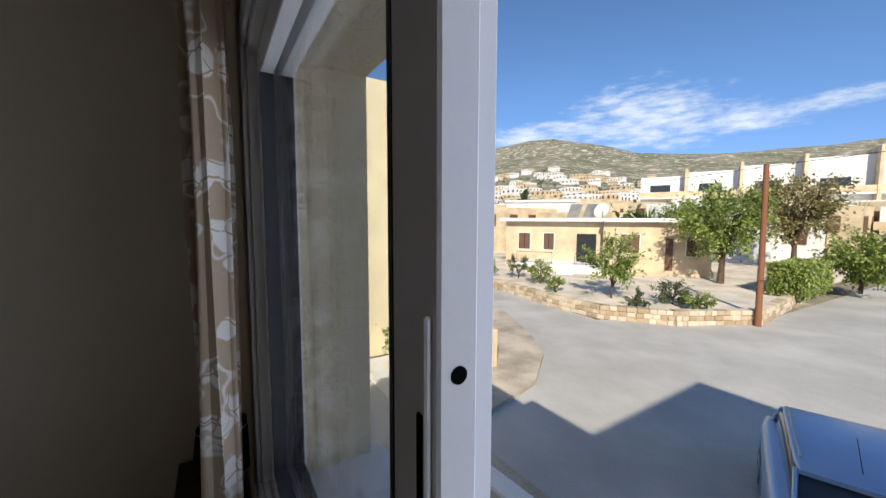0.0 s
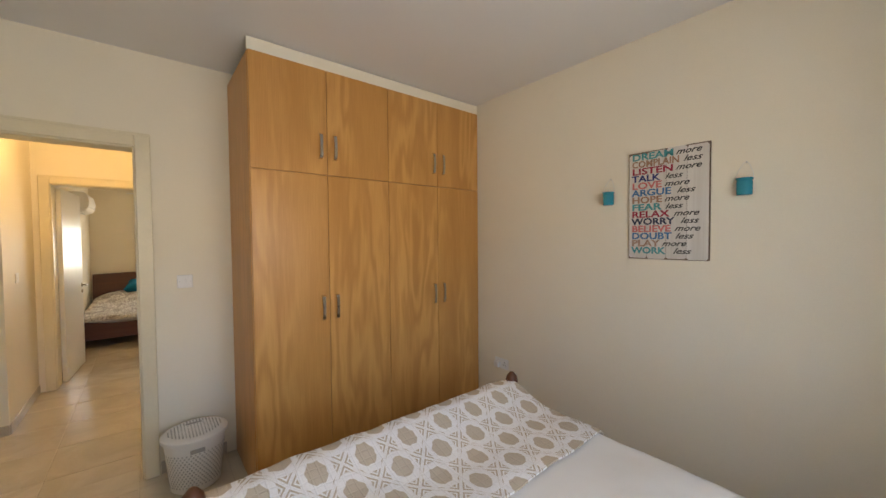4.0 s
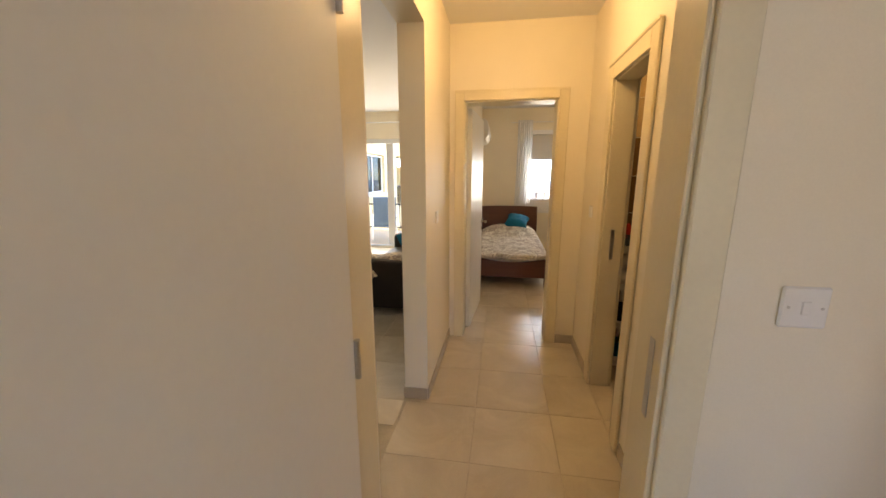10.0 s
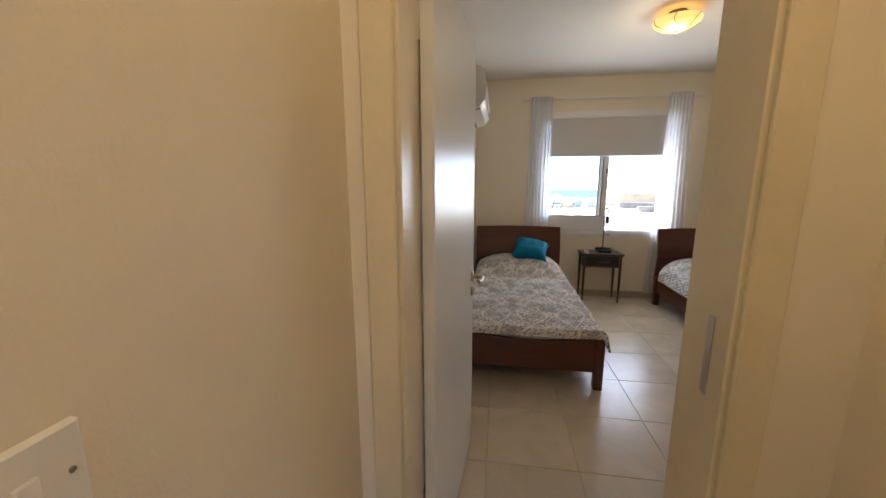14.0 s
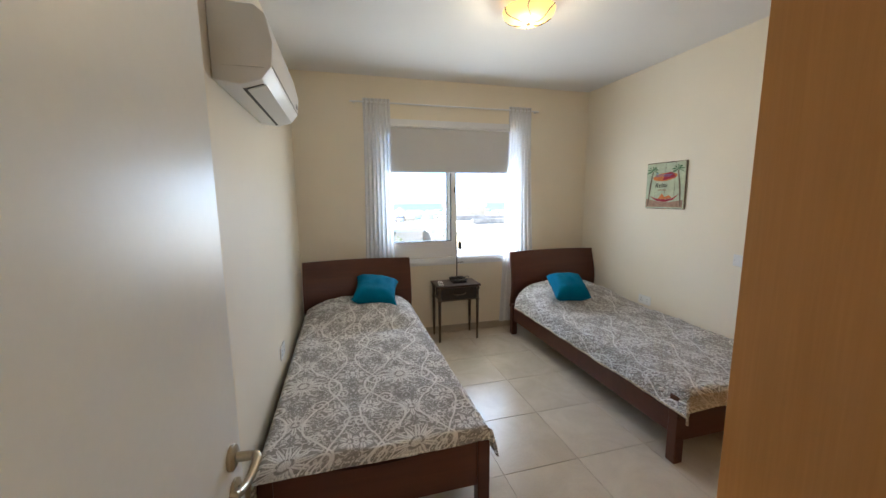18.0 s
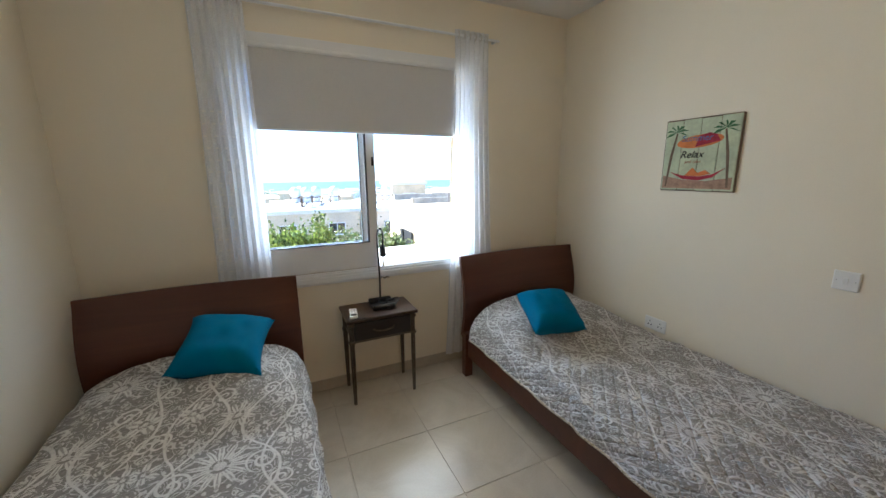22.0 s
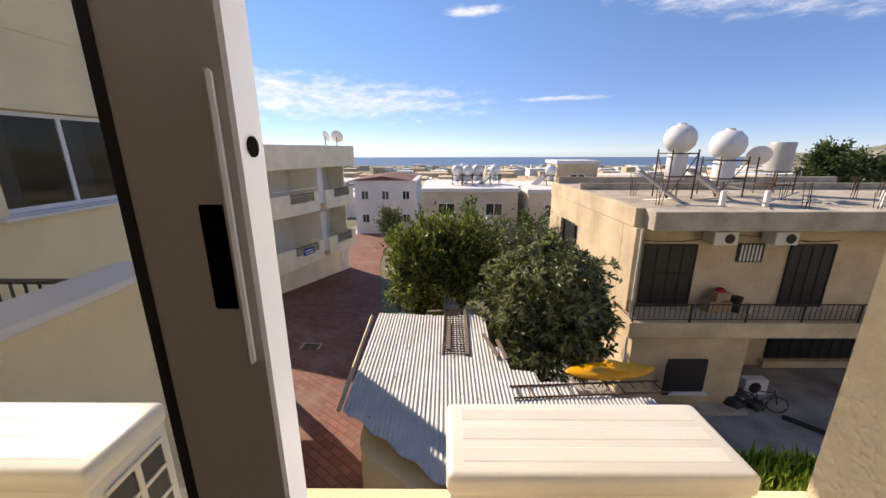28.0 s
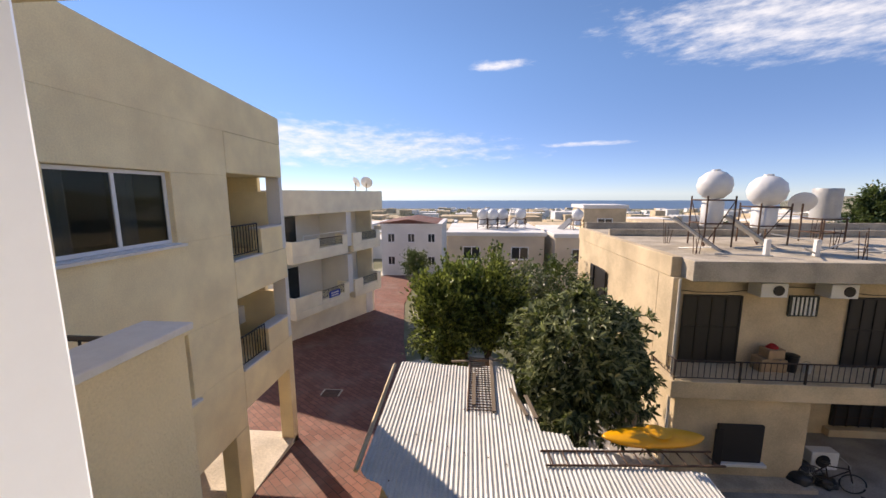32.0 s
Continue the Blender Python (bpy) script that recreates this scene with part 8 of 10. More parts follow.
def right_house():
    """The two-storey house across the yard, with a deep balcony and a cluttered flat roof."""
    g = -7.35
    ob = thing("two_storey_house", (12.0, 22.0, g), "weathered cream two-storey house with a long balcony and flat roof", "building")
    o = Vector(ob.location)

    def bx(nm, x0, x1, y0, y1, z0, z1, mat=None, lab="", bev=0.015):
        return part(nm, box(x0 - o.x, x1 - o.x, y0 - o.y, y1 - o.y, z0 - o.z, z1 - o.z, bev), mat or M["render_pale"], ob, lab)

    X0, X1 = 7.95, 24.0
    bx("wall", X0, X1, 21.65, 30.5, -3.9, -0.8)
    bx("side_wall", X0, X0 + 0.25, 20.75, 21.65, -3.68, -0.8)
    bx("wall", X0, X1, 23.2, 30.5, g - 0.3, -3.901)
    bx("ground_wall", X0 + 0.32, 12.3, 20.62, 23.2, g - 0.3, -4.455)
    bx("pier", 16.6, 17.0, 20.6, 21.0, g - 0.1, -4.455)
    bx("roof_slab", X0 + 0.28, X1 + 0.6, 20.28, 30.6, -0.8, -0.20, M["concrete"], "weathered concrete roof slab")
    bx("side_rim", X0 - 0.02, X0 + 0.279, 20.9, 30.6, -0.8, -0.17)
    bx("parapet", X0 + 0.28, X1, 30.35, 30.6, -0.199, 0.15, M["concrete"])
    bx("upstand", X0 + 0.3, X1, 26.9, 27.1, -0.199, 0.10, M["concrete"])
    bx("balcony_slab", 7.9, X1, 20.25, 21.65, -4.45, -3.90, M["render_pale"], "balcony slab with a stained edge")
    rail(ob, (8.0 - o.x, 20.32 - o.y, -3.90 - o.z), (X1 - o.x, 20.32 - o.y, -3.90 - o.z), 0.64, 0.17, M["rust_dark"])
    for i in range(1, 9):
        bx("rail_post", 8.0 + i * 1.85, 8.05 + i * 1.85, 20.29, 20.34, -3.9, -3.24, M["rust_dark"], "", 0.004)
    rail(ob, (8.0 - o.x, 20.36 - o.y, -3.90 - o.z), (8.0 - o.x, 21.60 - o.y, -3.90 - o.z), 0.64, 0.17, M["rust_dark"])
    for x0, x1 in ((8.80, 10.58), (13.88, 15.40), (18.5, 20.2)):
        d = bx("balcony_door", x0, x1, 21.58, 21.66, -3.89, -1.55, M["shutter_black"], "dark shuttered balcony doors", 0.004)
        for i in range(5):
            xx = x0 + (x1 - x0) * i / 4
            part("stile", box(xx - 0.03 - o.x, xx + 0.03 - o.x, 21.555 - o.y, 21.579 - o.y, -3.89 - o.z, -1.55 - o.z), M["iron"], d)
        for zz in (-2.65, -1.62):
            part("rail", box(x0 - o.x, x1 - o.x, 21.553 - o.y, 21.5785 - o.y, zz - o.z, zz + 0.06 - o.z), M["iron"], d)
    w = bx("small_window", 12.05, 12.93, 21.57, 21.66, -2.20, -1.52, M["dark_glass"], "small window with white shutter slats", 0.004)
    for i in range(6):
        part("slat", box(12.12 + i * 0.13 - o.x, 12.18 + i * 0.13 - o.x, 21.555 - o.y, 21.5695 - o.y, -2.16 - o.z, -1.56 - o.z), M["tank_white"], w)
    lw = bx("low_window", 9.62, 10.98, 20.53, 20.63, -6.72, -5.45, M["shutter_black"], "dark window with an open shutter", 0.004)
    part("sill", box(9.5 - o.x, 11.1 - o.x, 20.42 - o.y, 20.63 - o.y, -6.82 - o.z, -6.725 - o.z, 0.01), M["render_white"], lw)
    part("shutter", box(9.38 - o.x, 9.62 - o.x, 20.28 - o.y, 20.34 - o.y, -6.70 - o.z, -5.47 - o.z, 0.006), M["iron"], lw)
    bx("recess_window", 15.4, 19.0, 23.1, 23.21, -6.95, -5.85, M["shutter_black"], "barred dark window under the balcony", 0.004)
    rw = thing_part("window_bars", ob)
    for i in range(9):
        part("bar", box(15.45 + i * 0.43 - o.x, 15.48 + i * 0.43 - o.x, 23.04 - o.y, 23.07 - o.y, -6.95 - o.z, -5.85 - o.z), M["rust_dark"], rw)
    for zz in (-6.6, -6.2):
        part("bar", box(15.4 - o.x, 19.0 - o.x, 23.072 - o.y, 23.095 - o.y, zz - o.z, zz + 0.03 - o.z), M["rust_dark"], rw)
    bx("recess_ledge", 15.2, 19.3, 22.9, 23.2, -7.3, -7.0, M["render_pale"])
    sw = bx("side_window", X0 - 0.05, X0 + 0.02, 26.3, 27.6, -3.1, -1.75, M["shutter_black"], "dark side window with louvred shutters", 0.004)
    for yy in (26.0, 27.6):
        part("shutter", box(X0 - 0.12 - o.x, X0 - 0.05 - o.x, yy - o.y, yy + 0.45 - o.y, -3.1 - o.z, -1.75 - o.z, 0.005), M["shutter_black"], sw)
    for x in (10.65, 12.65):
        a = bx("cooling_unit", x, x + 0.78, 20.95, 21.5, -1.42, -0.98, M["tank_white"], "white outdoor cooling unit hung under the eave")
        part("fan_grille", lathe([(0.16, 0), (0.16, 0.02)], 18, m=pose(x + 0.5 - o.x, 20.945 - o.y, -1.20 - o.z, 90, 0, 0)), M["iron"], a)
    gu = bx("floor_unit", 13.1, 13.95, 21.2, 21.55, g, g + 0.62, M["tank_white"], "old outdoor cooling unit on the ground")
    part("fan_grille", lathe([(0.22, 0), (0.22, 0.02)], 18, m=pose(13.45 - o.x, 21.19 - o.y, g + 0.32 - o.z, 90, 0, 0)), M["iron"], gu)
    # rain pipe and cables on the corner
    part("rain_pipe", tube([(8.05 - o.x, 20.58 - o.y, -0.8 - o.z), (8.05 - o.x, 20.58 - o.y, g - o.z)], 0.04, 6), M["render_grey"], ob)
    part("cable", tube([(8.3 + i * 0.9 - o.x, 21.6 - o.y, -1.35 - o.z - 0.12 * math.sin(i * 1.1)) for i in range(9)], 0.012, 5), M["iron"], ob)
    # roof clutter
    for x, y, r, s in ((10.75, 23.8, 0.57, 1.70), (13.2, 24.6, 0.64, 1.42)):
        water_tank(ob, (x - o.x, y - o.y, -0.20 - o.z), r, s)
    part("barrel_tank", lathe([(0.42, 0.9), (0.46, 0.92), (0.44, 1.2), (0.46, 1.5), (0.44, 1.8), (0.46, 2.08), (0.43, 2.13), (0, 2.13)], 20, at=(15.75 - o.x, 25.0 - o.y, -0.20 - o.z)), M["tin"], ob, "galvanised barrel tank", True)
    for sx in (-0.45, 0.45):
        for sy in (-0.45, 0.45):
            part("stand_leg", tube([(15.75 + sx - o.x, 25.0 + sy - o.y, -0.20 - o.z), (15.75 + sx - o.x, 25.0 + sy - o.y, 0.78 - o.z)], 0.03, 5), M["rust"], ob)
    for zz in (0.2, 0.75):
        for a, b in (((-0.45, -0.45), (0.45, -0.45)), ((0.45, -0.45), (0.45, 0.45)), ((-0.45, 0.45), (0.45, 0.45)), ((-0.45, -0.45), (-0.45, 0.45))):
            part("stand_bar", tube([(15.75 + a[0] - o.x, 25 + a[1] - o.y, zz - o.z), (15.75 + b[0] - o.x, 25 + b[1] - o.y, zz - o.z)], 0.025, 5), M["rust"], ob)
    solar_panel(ob, (9.7 - o.x, 22.9 - o.y, 0.35 - o.z), 70)
    solar_panel(ob, (12.0 - o.x, 23.6 - o.y, 0.35 - o.z), 70)
    dish(ob, (14.4 - o.x, 24.4 - o.y, 0.75 - o.z), 0.42, 150)
    pipes = bmesh.new()
    r = random.Random(5)
    for k in range(11):
        x, y = r.uniform(8.6, 15.5), r.uniform(21.4, 25.5)
        tube([(x - o.x, y - o.y, -0.15 - o.z), (x + r.uniform(-1.6, 1.6) - o.x, y + r.uniform(-1.2, 1.2) - o.y, -0.15 + r.uniform(0, 0.3) - o.z)], 0.026, 5, bm=pipes)
    part("piping", pipes, M["tin"], ob, "loose pipes on the roof", kind="stuff")
    rods = bmesh.new()
    for cx, cy in ((13.3, 20.9), (15.6, 20.9), (17.8, 21.0), (20.0, 21.1), (9.0, 21.6), (9.4, 24.2), (14.4, 23.0), (17.5, 23.4), (16.6, 26.3), (20.5, 26.2), (22.0, 21.1), (19.2, 24.0)):
        for k in range(4):
            x, y = cx + 0.12 * (k % 2), cy + 0.12 * (k // 2)
            tube([(x - o.x, y - o.y, -0.20 - o.z), (x + r.uniform(-0.10, 0.10) - o.x, y - o.y, r.uniform(0.25, 0.75) - o.z)], 0.012, 5, bm=rods)
    part("starter_bars", rods, M["rust"], ob, "rusty reinforcing bars standing from the roof", kind="stuff")
    for x in (10.9, 12.35, 16.2):
        bx("vent_pipe", x, x + 0.14, 21.3, 21.44, -0.20, 0.33, M["render_white"])
    return ob


right_house()
M["cardboard"] = plain("cardboard", (0.42, 0.28, 0.16), 0.85, vary=0.12, big=4, fine=60, bump=0.1)


def carton(x, y, z, w, d, h, turn, label):
    ob = thing("storage_box", (x, y, z), label, "box", turn=turn)
    part("body", box(-w / 2, w / 2, -d / 2, d / 2, 0, h, 0.008), M["cardboard"], ob)
    for sgn in (-1, 1):
        part("flap", box(*sorted((sgn * 0.004, sgn * w / 2)), -d / 2, d / 2, h + 0.0005, h + 0.006), M["cardboard"], ob)
    part("tape", box(-0.03, 0.03, -d / 2 + 0.002, d / 2 - 0.002, h + 0.0065, h + 0.0075), M["old_wood"], ob, "brown parcel tape")


carton(11.18, 21.25, -3.90, 0.40, 0.40, 0.42, 8, "worn cardboard box on the balcony")
carton(11.60, 21.25, -3.90, 0.40, 0.42, 0.40, -6, "worn cardboard box beside the balcony door")
carton(11.45, 21.25, -3.47, 0.52, 0.38, 0.30, 4, "cardboard box stacked on two others")
heap = surface(16, 10, lambda u, v: ((0.17 + 0.03 * math.sin(9 * u)) * math.cos(2 * math.pi * u) * math.sin(math.pi * v / 2), 0.13 * math.sin(2 * math.pi * u) * math.sin(math.pi * v / 2), 0.002 + 0.11 * math.cos(math.pi * v / 2) * (1 + 0.3 * math.sin(5 * u + 3 * v))), thick=0.006)
solid("folded_cloth", heap, M["red_cloth"], "rust-red cloth heaped on a cardboard box", "cloth", smooth=True, at=pose(11.42, 21.25, -3.162))
tub = thing("dust_bin", (12.02, 21.2, -3.90), "black plastic bin on the balcony", "bin")
part("body", lathe([(0.0, 0.0), (0.15, 0.0), (0.19, 0.52), (0.17, 0.52), (0.14, 0.03), (0.0, 0.03)], 20), M["iron"], tub, "", True)
part("lid", lathe([(0.20, 0.53), (0.20, 0.55), (0.05, 0.60), (0.0, 0.60)], 20), M["iron"], tub, "", True)
pail = thing("bucket", (12.42, 21.1, -3.90), "grey bucket on the balcony", "bucket")
part("body", lathe([(0.0, 0.0), (0.10, 0.0), (0.14, 0.27), (0.13, 0.27), (0.09, 0.02), (0.0, 0.02)], 18), M["render_grey"], pail, "", True)
part("handle", tube([(0.14 * math.cos(a), 0.03, 0.26 + 0.10 * math.sin(a)) for a in [math.pi * i / 8 for i in range(9)]], 0.006, 5), M["iron"], pail)


def bicycle(at, turn):
    ob = thing("bicycle", at, "old dark bicycle leaning in the yard", "bicycle", turn=turn)
    for x in (-0.48, 0.48):
        wheel = part("wheel", tube([(x + 0.30 * math.cos(a), 0, 0.31 + 0.30 * math.sin(a)) for a in [2 * math.pi * i / 24 for i in range(24)]], 0.022, 6, closed=True), M["black"], ob, "black tyre on a thin rim", True)
        part("hub", lathe([(0.025, -0.04), (0.025, 0.04)], 10, m=pose(x, 0, 0.31, 90, 0, 0)), M["tin"], wheel)
        for i in range(10):
            a = math.pi * i / 10
            part("spoke", tube([(x - 0.28 * math.cos(a), 0, 0.31 - 0.28 * math.sin(a)), (x + 0.28 * math.cos(a), 0, 0.31 + 0.28 * math.sin(a))], 0.003, 3), M["tin"], wheel)
    for a, b in (((-0.48, 0.31), (-0.08, 0.30)), ((-0.08, 0.30), (-0.20, 0.80)), ((-0.48, 0.31), (-0.17, 0.70)), ((-0.17, 0.72), (0.33, 0.76)), ((-0.08, 0.30), (0.35, 0.70)), ((0.48, 0.31), (0.32, 0.88))):
        part("tube", tube([(a[0], 0, a[1]), (b[0], 0, b[1])], 0.018, 6), M["rust_dark"], ob)
    part("saddle", box(-0.32, -0.08, -0.06, 0.06, 0.80, 0.85, 0.02), M["black"], ob)
    part("handlebar", tube(smooth_line([(0.22, -0.28, 0.95), (0.31, -0.12, 0.92), (0.31, 0.12, 0.92), (0.22, 0.28, 0.95)], 4), 0.012, 6), M["tin"], ob)
    return ob


bicycle((12.95, 20.35, -7.31), -20)
drain = [(13.51, 20.02), (15.05, 18.35), (16.6, 16.7)]
patch("pavement_drain", [(drain[0][0] - 0.12, drain[0][1] - 0.1), (drain[2][0] - 0.12, drain[2][1] - 0.1), (drain[2][0] + 0.14, drain[2][1] + 0.12), (drain[0][0] + 0.14, drain[0][1] + 0.12)], -7.343, M["black"], "dark drain channel across the yard", "drain", 0.004)
patch("pavement_step", [(8.3, 19.95), (12.4, 20.1), (12.4, 20.6), (8.3, 20.6)], -7.23, M["concrete"], "low concrete step along the house", "step", 0.2)
sp = thing("sign_post", (17.64, 20.35, -7.35), "thin grey metal post in the yard", "post")
part("pole", tube([(0, 0, 0), (0.03, 0, 1.9)], 0.025, 8), M["tin"], sp)
part("base", lathe([(0.10, 0), (0.09, 0.05), (0.03, 0.06)], 12), M["concrete"], sp)


def lumpy(at, r, seed, label, mat):
    """A slumped bag."""
    def fn(u, v):
        a, b = 2 * math.pi * u, math.pi * v
        d = Vector((math.cos(a) * math.sin(b), math.sin(a) * math.sin(b), math.cos(b)))
        k = r * (1 + 0.28 * noise.noise(d * 2.2 + Vector((seed, 0, 0))) + 0.08 * noise.noise(d * 7))
        return (d.x * k * 1.15, d.y * k, max(0.0, d.z * k * 0.8 + r * 0.45))

    bm = surface(20, 12, fn)
    bmesh.ops.remove_doubles(bm, verts=bm.verts, dist=0.001)
    solid("rubbish_bag", bm, M[mat], label, "bag", "bags by the house", smooth=True, at=at)


for k, (x, y, r_) in enumerate(((12.55, 20.9, 0.36), (12.2, 20.55, 0.30), (12.95, 20.5, 0.26), (12.45, 21.3, 0.40))):
    lumpy((x, y, -7.34), r_, k * 3.1, "black rubbish bag slumped on the yard", "black" if k < 3 else "rust")


def shed():
    """A long low shed with a corrugated sheet roof."""
    ob = thing("corrugated_shed", (3.0, 17.0, -7.3), "low shed with a corrugated galvanised roof", "shed")
    o = Vector(ob.location)
    outline = [(0.35, 14.75), (2.4, 13.3), (6.2, 13.0), (6.0, 15.9), (4.0, 16.5), (3.1, 17.6), (2.85, 19.6), (-0.1, 19.6), (0.1, 15.2)]
    part("wall", prism([(x - o.x, y - o.y) for x, y in outline], "z", -0.1, 3.40), M["stucco"], ob, "yellow rendered walls")

    def far(x):
        steps = ((3.0, 19.75), (3.35, 18.0), (3.95, 17.0), (4.7, 16.62), (9.0, 16.1))
        return next(y for lim, y in steps if x <= lim) - 0.02 * math.sin(x * 7)

    def near(x):
        return max(12.9, 15.34 - 0.80 * (x + 0.07)) + 0.05 * math.sin(x * 11)

    # sheets side by side, each with its own waves
    for i in range(8):
        bm = bmesh.new()
        nw = 44
        cols = []
        lap = 0.05 * ((i * 7) % 3)
        for k in range(nw + 1):
            x = -0.30 + 0.82 * i + 0.86 * k / nw
            w = 0.011 * math.sin(2 * math.pi * x / 0.09)
            y0, y1 = near(x), far(x) - lap
            cols.append([bm.verts.new((x - o.x, y0 + (y1 - y0) * q / 4 - o.y, -3.62 + 0.035 * (y0 + (y1 - y0) * q / 4 - 13) - 0.02 * (x - 3) + w + 0.006 * (i % 2) + 0.012 * noise.noise(Vector((x, q * 1.7, 3))) - o.z)) for q in range(5)])
        for a, b in zip(cols, cols[1:]):
            for q in range(4):
                bm.faces.new((a[q], b[q], b[q + 1], a[q + 1]))
        thicken(bm, 0.002)
        part("roof_sheet", bm, M["tin"], ob, "corrugated roof sheet")
    part("verge_board", tube([(-0.42 - o.x, 15.6 - o.y, -3.56 - o.z), (-0.52 - o.x, 19.75 - o.y, -3.42 - o.z)], 0.055, 4), M["render_pale"], ob, "pale verge along the roof's side")
    for k in range(26):
        x, y = 0.3 + (k * 1.37) % 3.6, 15.3 + (k * 0.83) % 4.0
        if near(x) + 0.2 < y < far(x) - 0.3:
            part("roof_nail", lathe([(0.018, 0), (0.014, 0.008), (0.0, 0.012)], 8, at=(x - o.x, y - o.y, -3.605 + 0.035 * (y - 13) - 0.02 * (x - 3) - o.z), cap=False), M["rust"], ob)
    return ob


shed()


def kayak():
    def fn(u, v):
        x = -1.1 + 2.2 * u
        k = max(0.0, 1 - abs(2 * u - 1) ** 2.6) ** 0.75
        a = 2 * math.pi * v
        return (x, 0.31 * k * math.cos(a), 0.13 * k * math.sin(a) + 0.03 * (2 * u - 1) ** 4)

    bm = surface(28, 20, fn)
    bmesh.ops.remove_doubles(bm, verts=bm.verts, dist=0.001)
    bmesh.ops.recalc_face_normals(bm, faces=bm.faces)
    ob = thing("kayak", (5.67, 16.80, -3.40), "yellow plastic kayak lying on the shed roof", "kayak", turn=4)
    part("hull", bm, M["kayak"], ob, "yellow plastic hull", True)
    part("cockpit", lathe([(0.22, 0.0), (0.25, 0.012), (0.25, 0.02), (0.2, 0.02)], 20, at=(0.1, 0, 0.118)), M["kayak"], ob, "cockpit rim", True)


kayak()


def ladder(name, p0, p1, w, n, label, mat):
    ob = thing(name, p0, label, "ladder")
    d = Vector(p1) - Vector(p0)
    s = d.cross(Vector((0, 0, 1))).normalized() * w / 2
    for k in (-1, 1):
        part("stile", tube([s * k, d + s * k], 0.022, 6), mat, ob)
    for i in range(n):
        q = d * (i + 0.5) / n
        part("rung", tube([q - s, q + s], 0.014, 6), mat, ob)


ladder("ladder", (3.25, 16.13, -3.49), (6.75, 16.41, -3.53), 0.40, 12, "rusty metal ladder lying on the shed roof", M["rust"])
ladder("iron_grate", (2.03, 17.5, -3.42), (2.09, 20.2, -3.31), 0.62, 24, "rusty iron grate lying on the shed roof", M["rust"])
for k, (x0, y0, x1, y1) in enumerate(((3.12, 17.4, 2.85, 18.5), (3.32, 17.3, 3.2, 18.2), (1.2, 20.05, 2.7, 20.15), (1.88, 17.75, 1.90, 19.2), (2.36, 17.5, 2.42, 20.2))):
    pl = thing("old_plank", (x0, y0, -3.41), "old grey plank lying on the shed roof", "plank", "planks on the shed roof")
    dv_ = Vector((x1 - x0, y1 - y0, 0.07))
    brd = box(0.0, dv_.length, -0.05, 0.05, -0.015, 0.025, 0.006)
    part("board", join(bmesh.new(), brd, pose(0, 0, 0, 0, 0, math.degrees(math.atan2(dv_.y, dv_.x))) @ pose(0, 0, 0, 0, -2.5, 0)), M["old_wood"], pl)
pn = thing("board_sheet", (5.40, 14.25, -3.585), "weathered plywood boards lying on the shed roof", "board", turn=-6)
M["board_pale"] = wood("weathered_plywood", (0.40, 0.34, 0.27), (0.60, 0.53, 0.44), "y", 1.0, 0.85, 0.8, 0.1)
for i in range(6):
    part("board", box(-0.86 + i * 0.285, -0.585 + i * 0.285, -1.0 + 0.03 * (i % 2), 0.93, 0, 0.03, 0.004), M["board_pale"], pn)
part("edge_strip", box(-0.86, 0.85, 0.90, 0.96, 0.0305, 0.05, 0.004), M["rust"], pn, "rusty edge strip")

# far blocks beyond the gardens
def far_block(x0, x1, y0, y1, top, mat, label, wins=3, rows=2, tanks=()):
    g = rl((y0 + y1) / 2) - 1.0
    ob = thing("apartment_house", ((x0 + x1) / 2, (y0 + y1) / 2, g), label, "building")
    o = Vector(ob.location)
    part("wall", box(x0 - o.x, x1 - o.x, y0 - o.y, y1 - o.y, 0, top - g, 0.03), mat, ob)
    part("roof_rim", box(x0 - 0.15 - o.x, x1 + 0.15 - o.x, y0 - 0.15 - o.y, y1 + 0.15 - o.y, top - g + 0.001, top - g + 0.35, 0.03), M["render_white"], ob)
    w = (x1 - x0) / wins
    for i in range(wins):
        for k in range(rows):
            framed_window(ob, pose(x0 + w * (i + 0.32) - o.x, y0 - 0.04 - o.y, top - g - 2.1 - 3.0 * k), w * 0.36, 1.15)
    for tx, ty in tanks:
        x, y = tx - o.x, ty - o.y
        water_tank(ob, (x, y, top - g + 0.35), 0.55, 0.9)
        if tx > 4.0:
            solar_panel(ob, (x - 1.0, y + 0.5, top - g + 0.75), -70)


far_block(-0.3, 8.3, 42.0, 52.0, -2.0, M["render_beige"], "beige rendered flats with roof tanks beyond the garden", 2, 2, ((2.9, 45.5), (3.9, 45.2), (4.9, 46.0), (3.5, 47.5), (6.7, 46.2)))
far_block(9.0, 13.4, 41.0, 50.0, -2.0, M["render_beige"], "beige rendered flats beside the garden", 1, 2, ((11.9, 45.0),))
far_block(12.8, 16.8, 46.0, 50.0, 0.3, M["render_pale"], "pale rendered stair tower above the roofs", 1, 1)
far_block(-9.9, -2.0, 56.0, 66.0, -2.4, M["render_white"], "white house with a tiled roof at the end of the lane", 3, 2)
rt = thing("tiled_roof", (-6.4, 61.0, -2.05), "low red tiled roof of the white house", "roof")
part("tiles", prism([(-4.0, 0.0), (0.0, 0.55), (3.9, 0.0)], "y", -5.2, 5.2), M["pavers"], rt, "red roof tiles")
low = thing("garden_wall", (-0.9, 36.0, rl(36)), "low orange garden wall along the lane", "wall")
part("wall", prism([(0.9, -9.0), (1.15, -9.0), (-2.2, 12.0), (-2.45, 12.0)], "z", 0.0, 0.9), M["render_cream"], low)

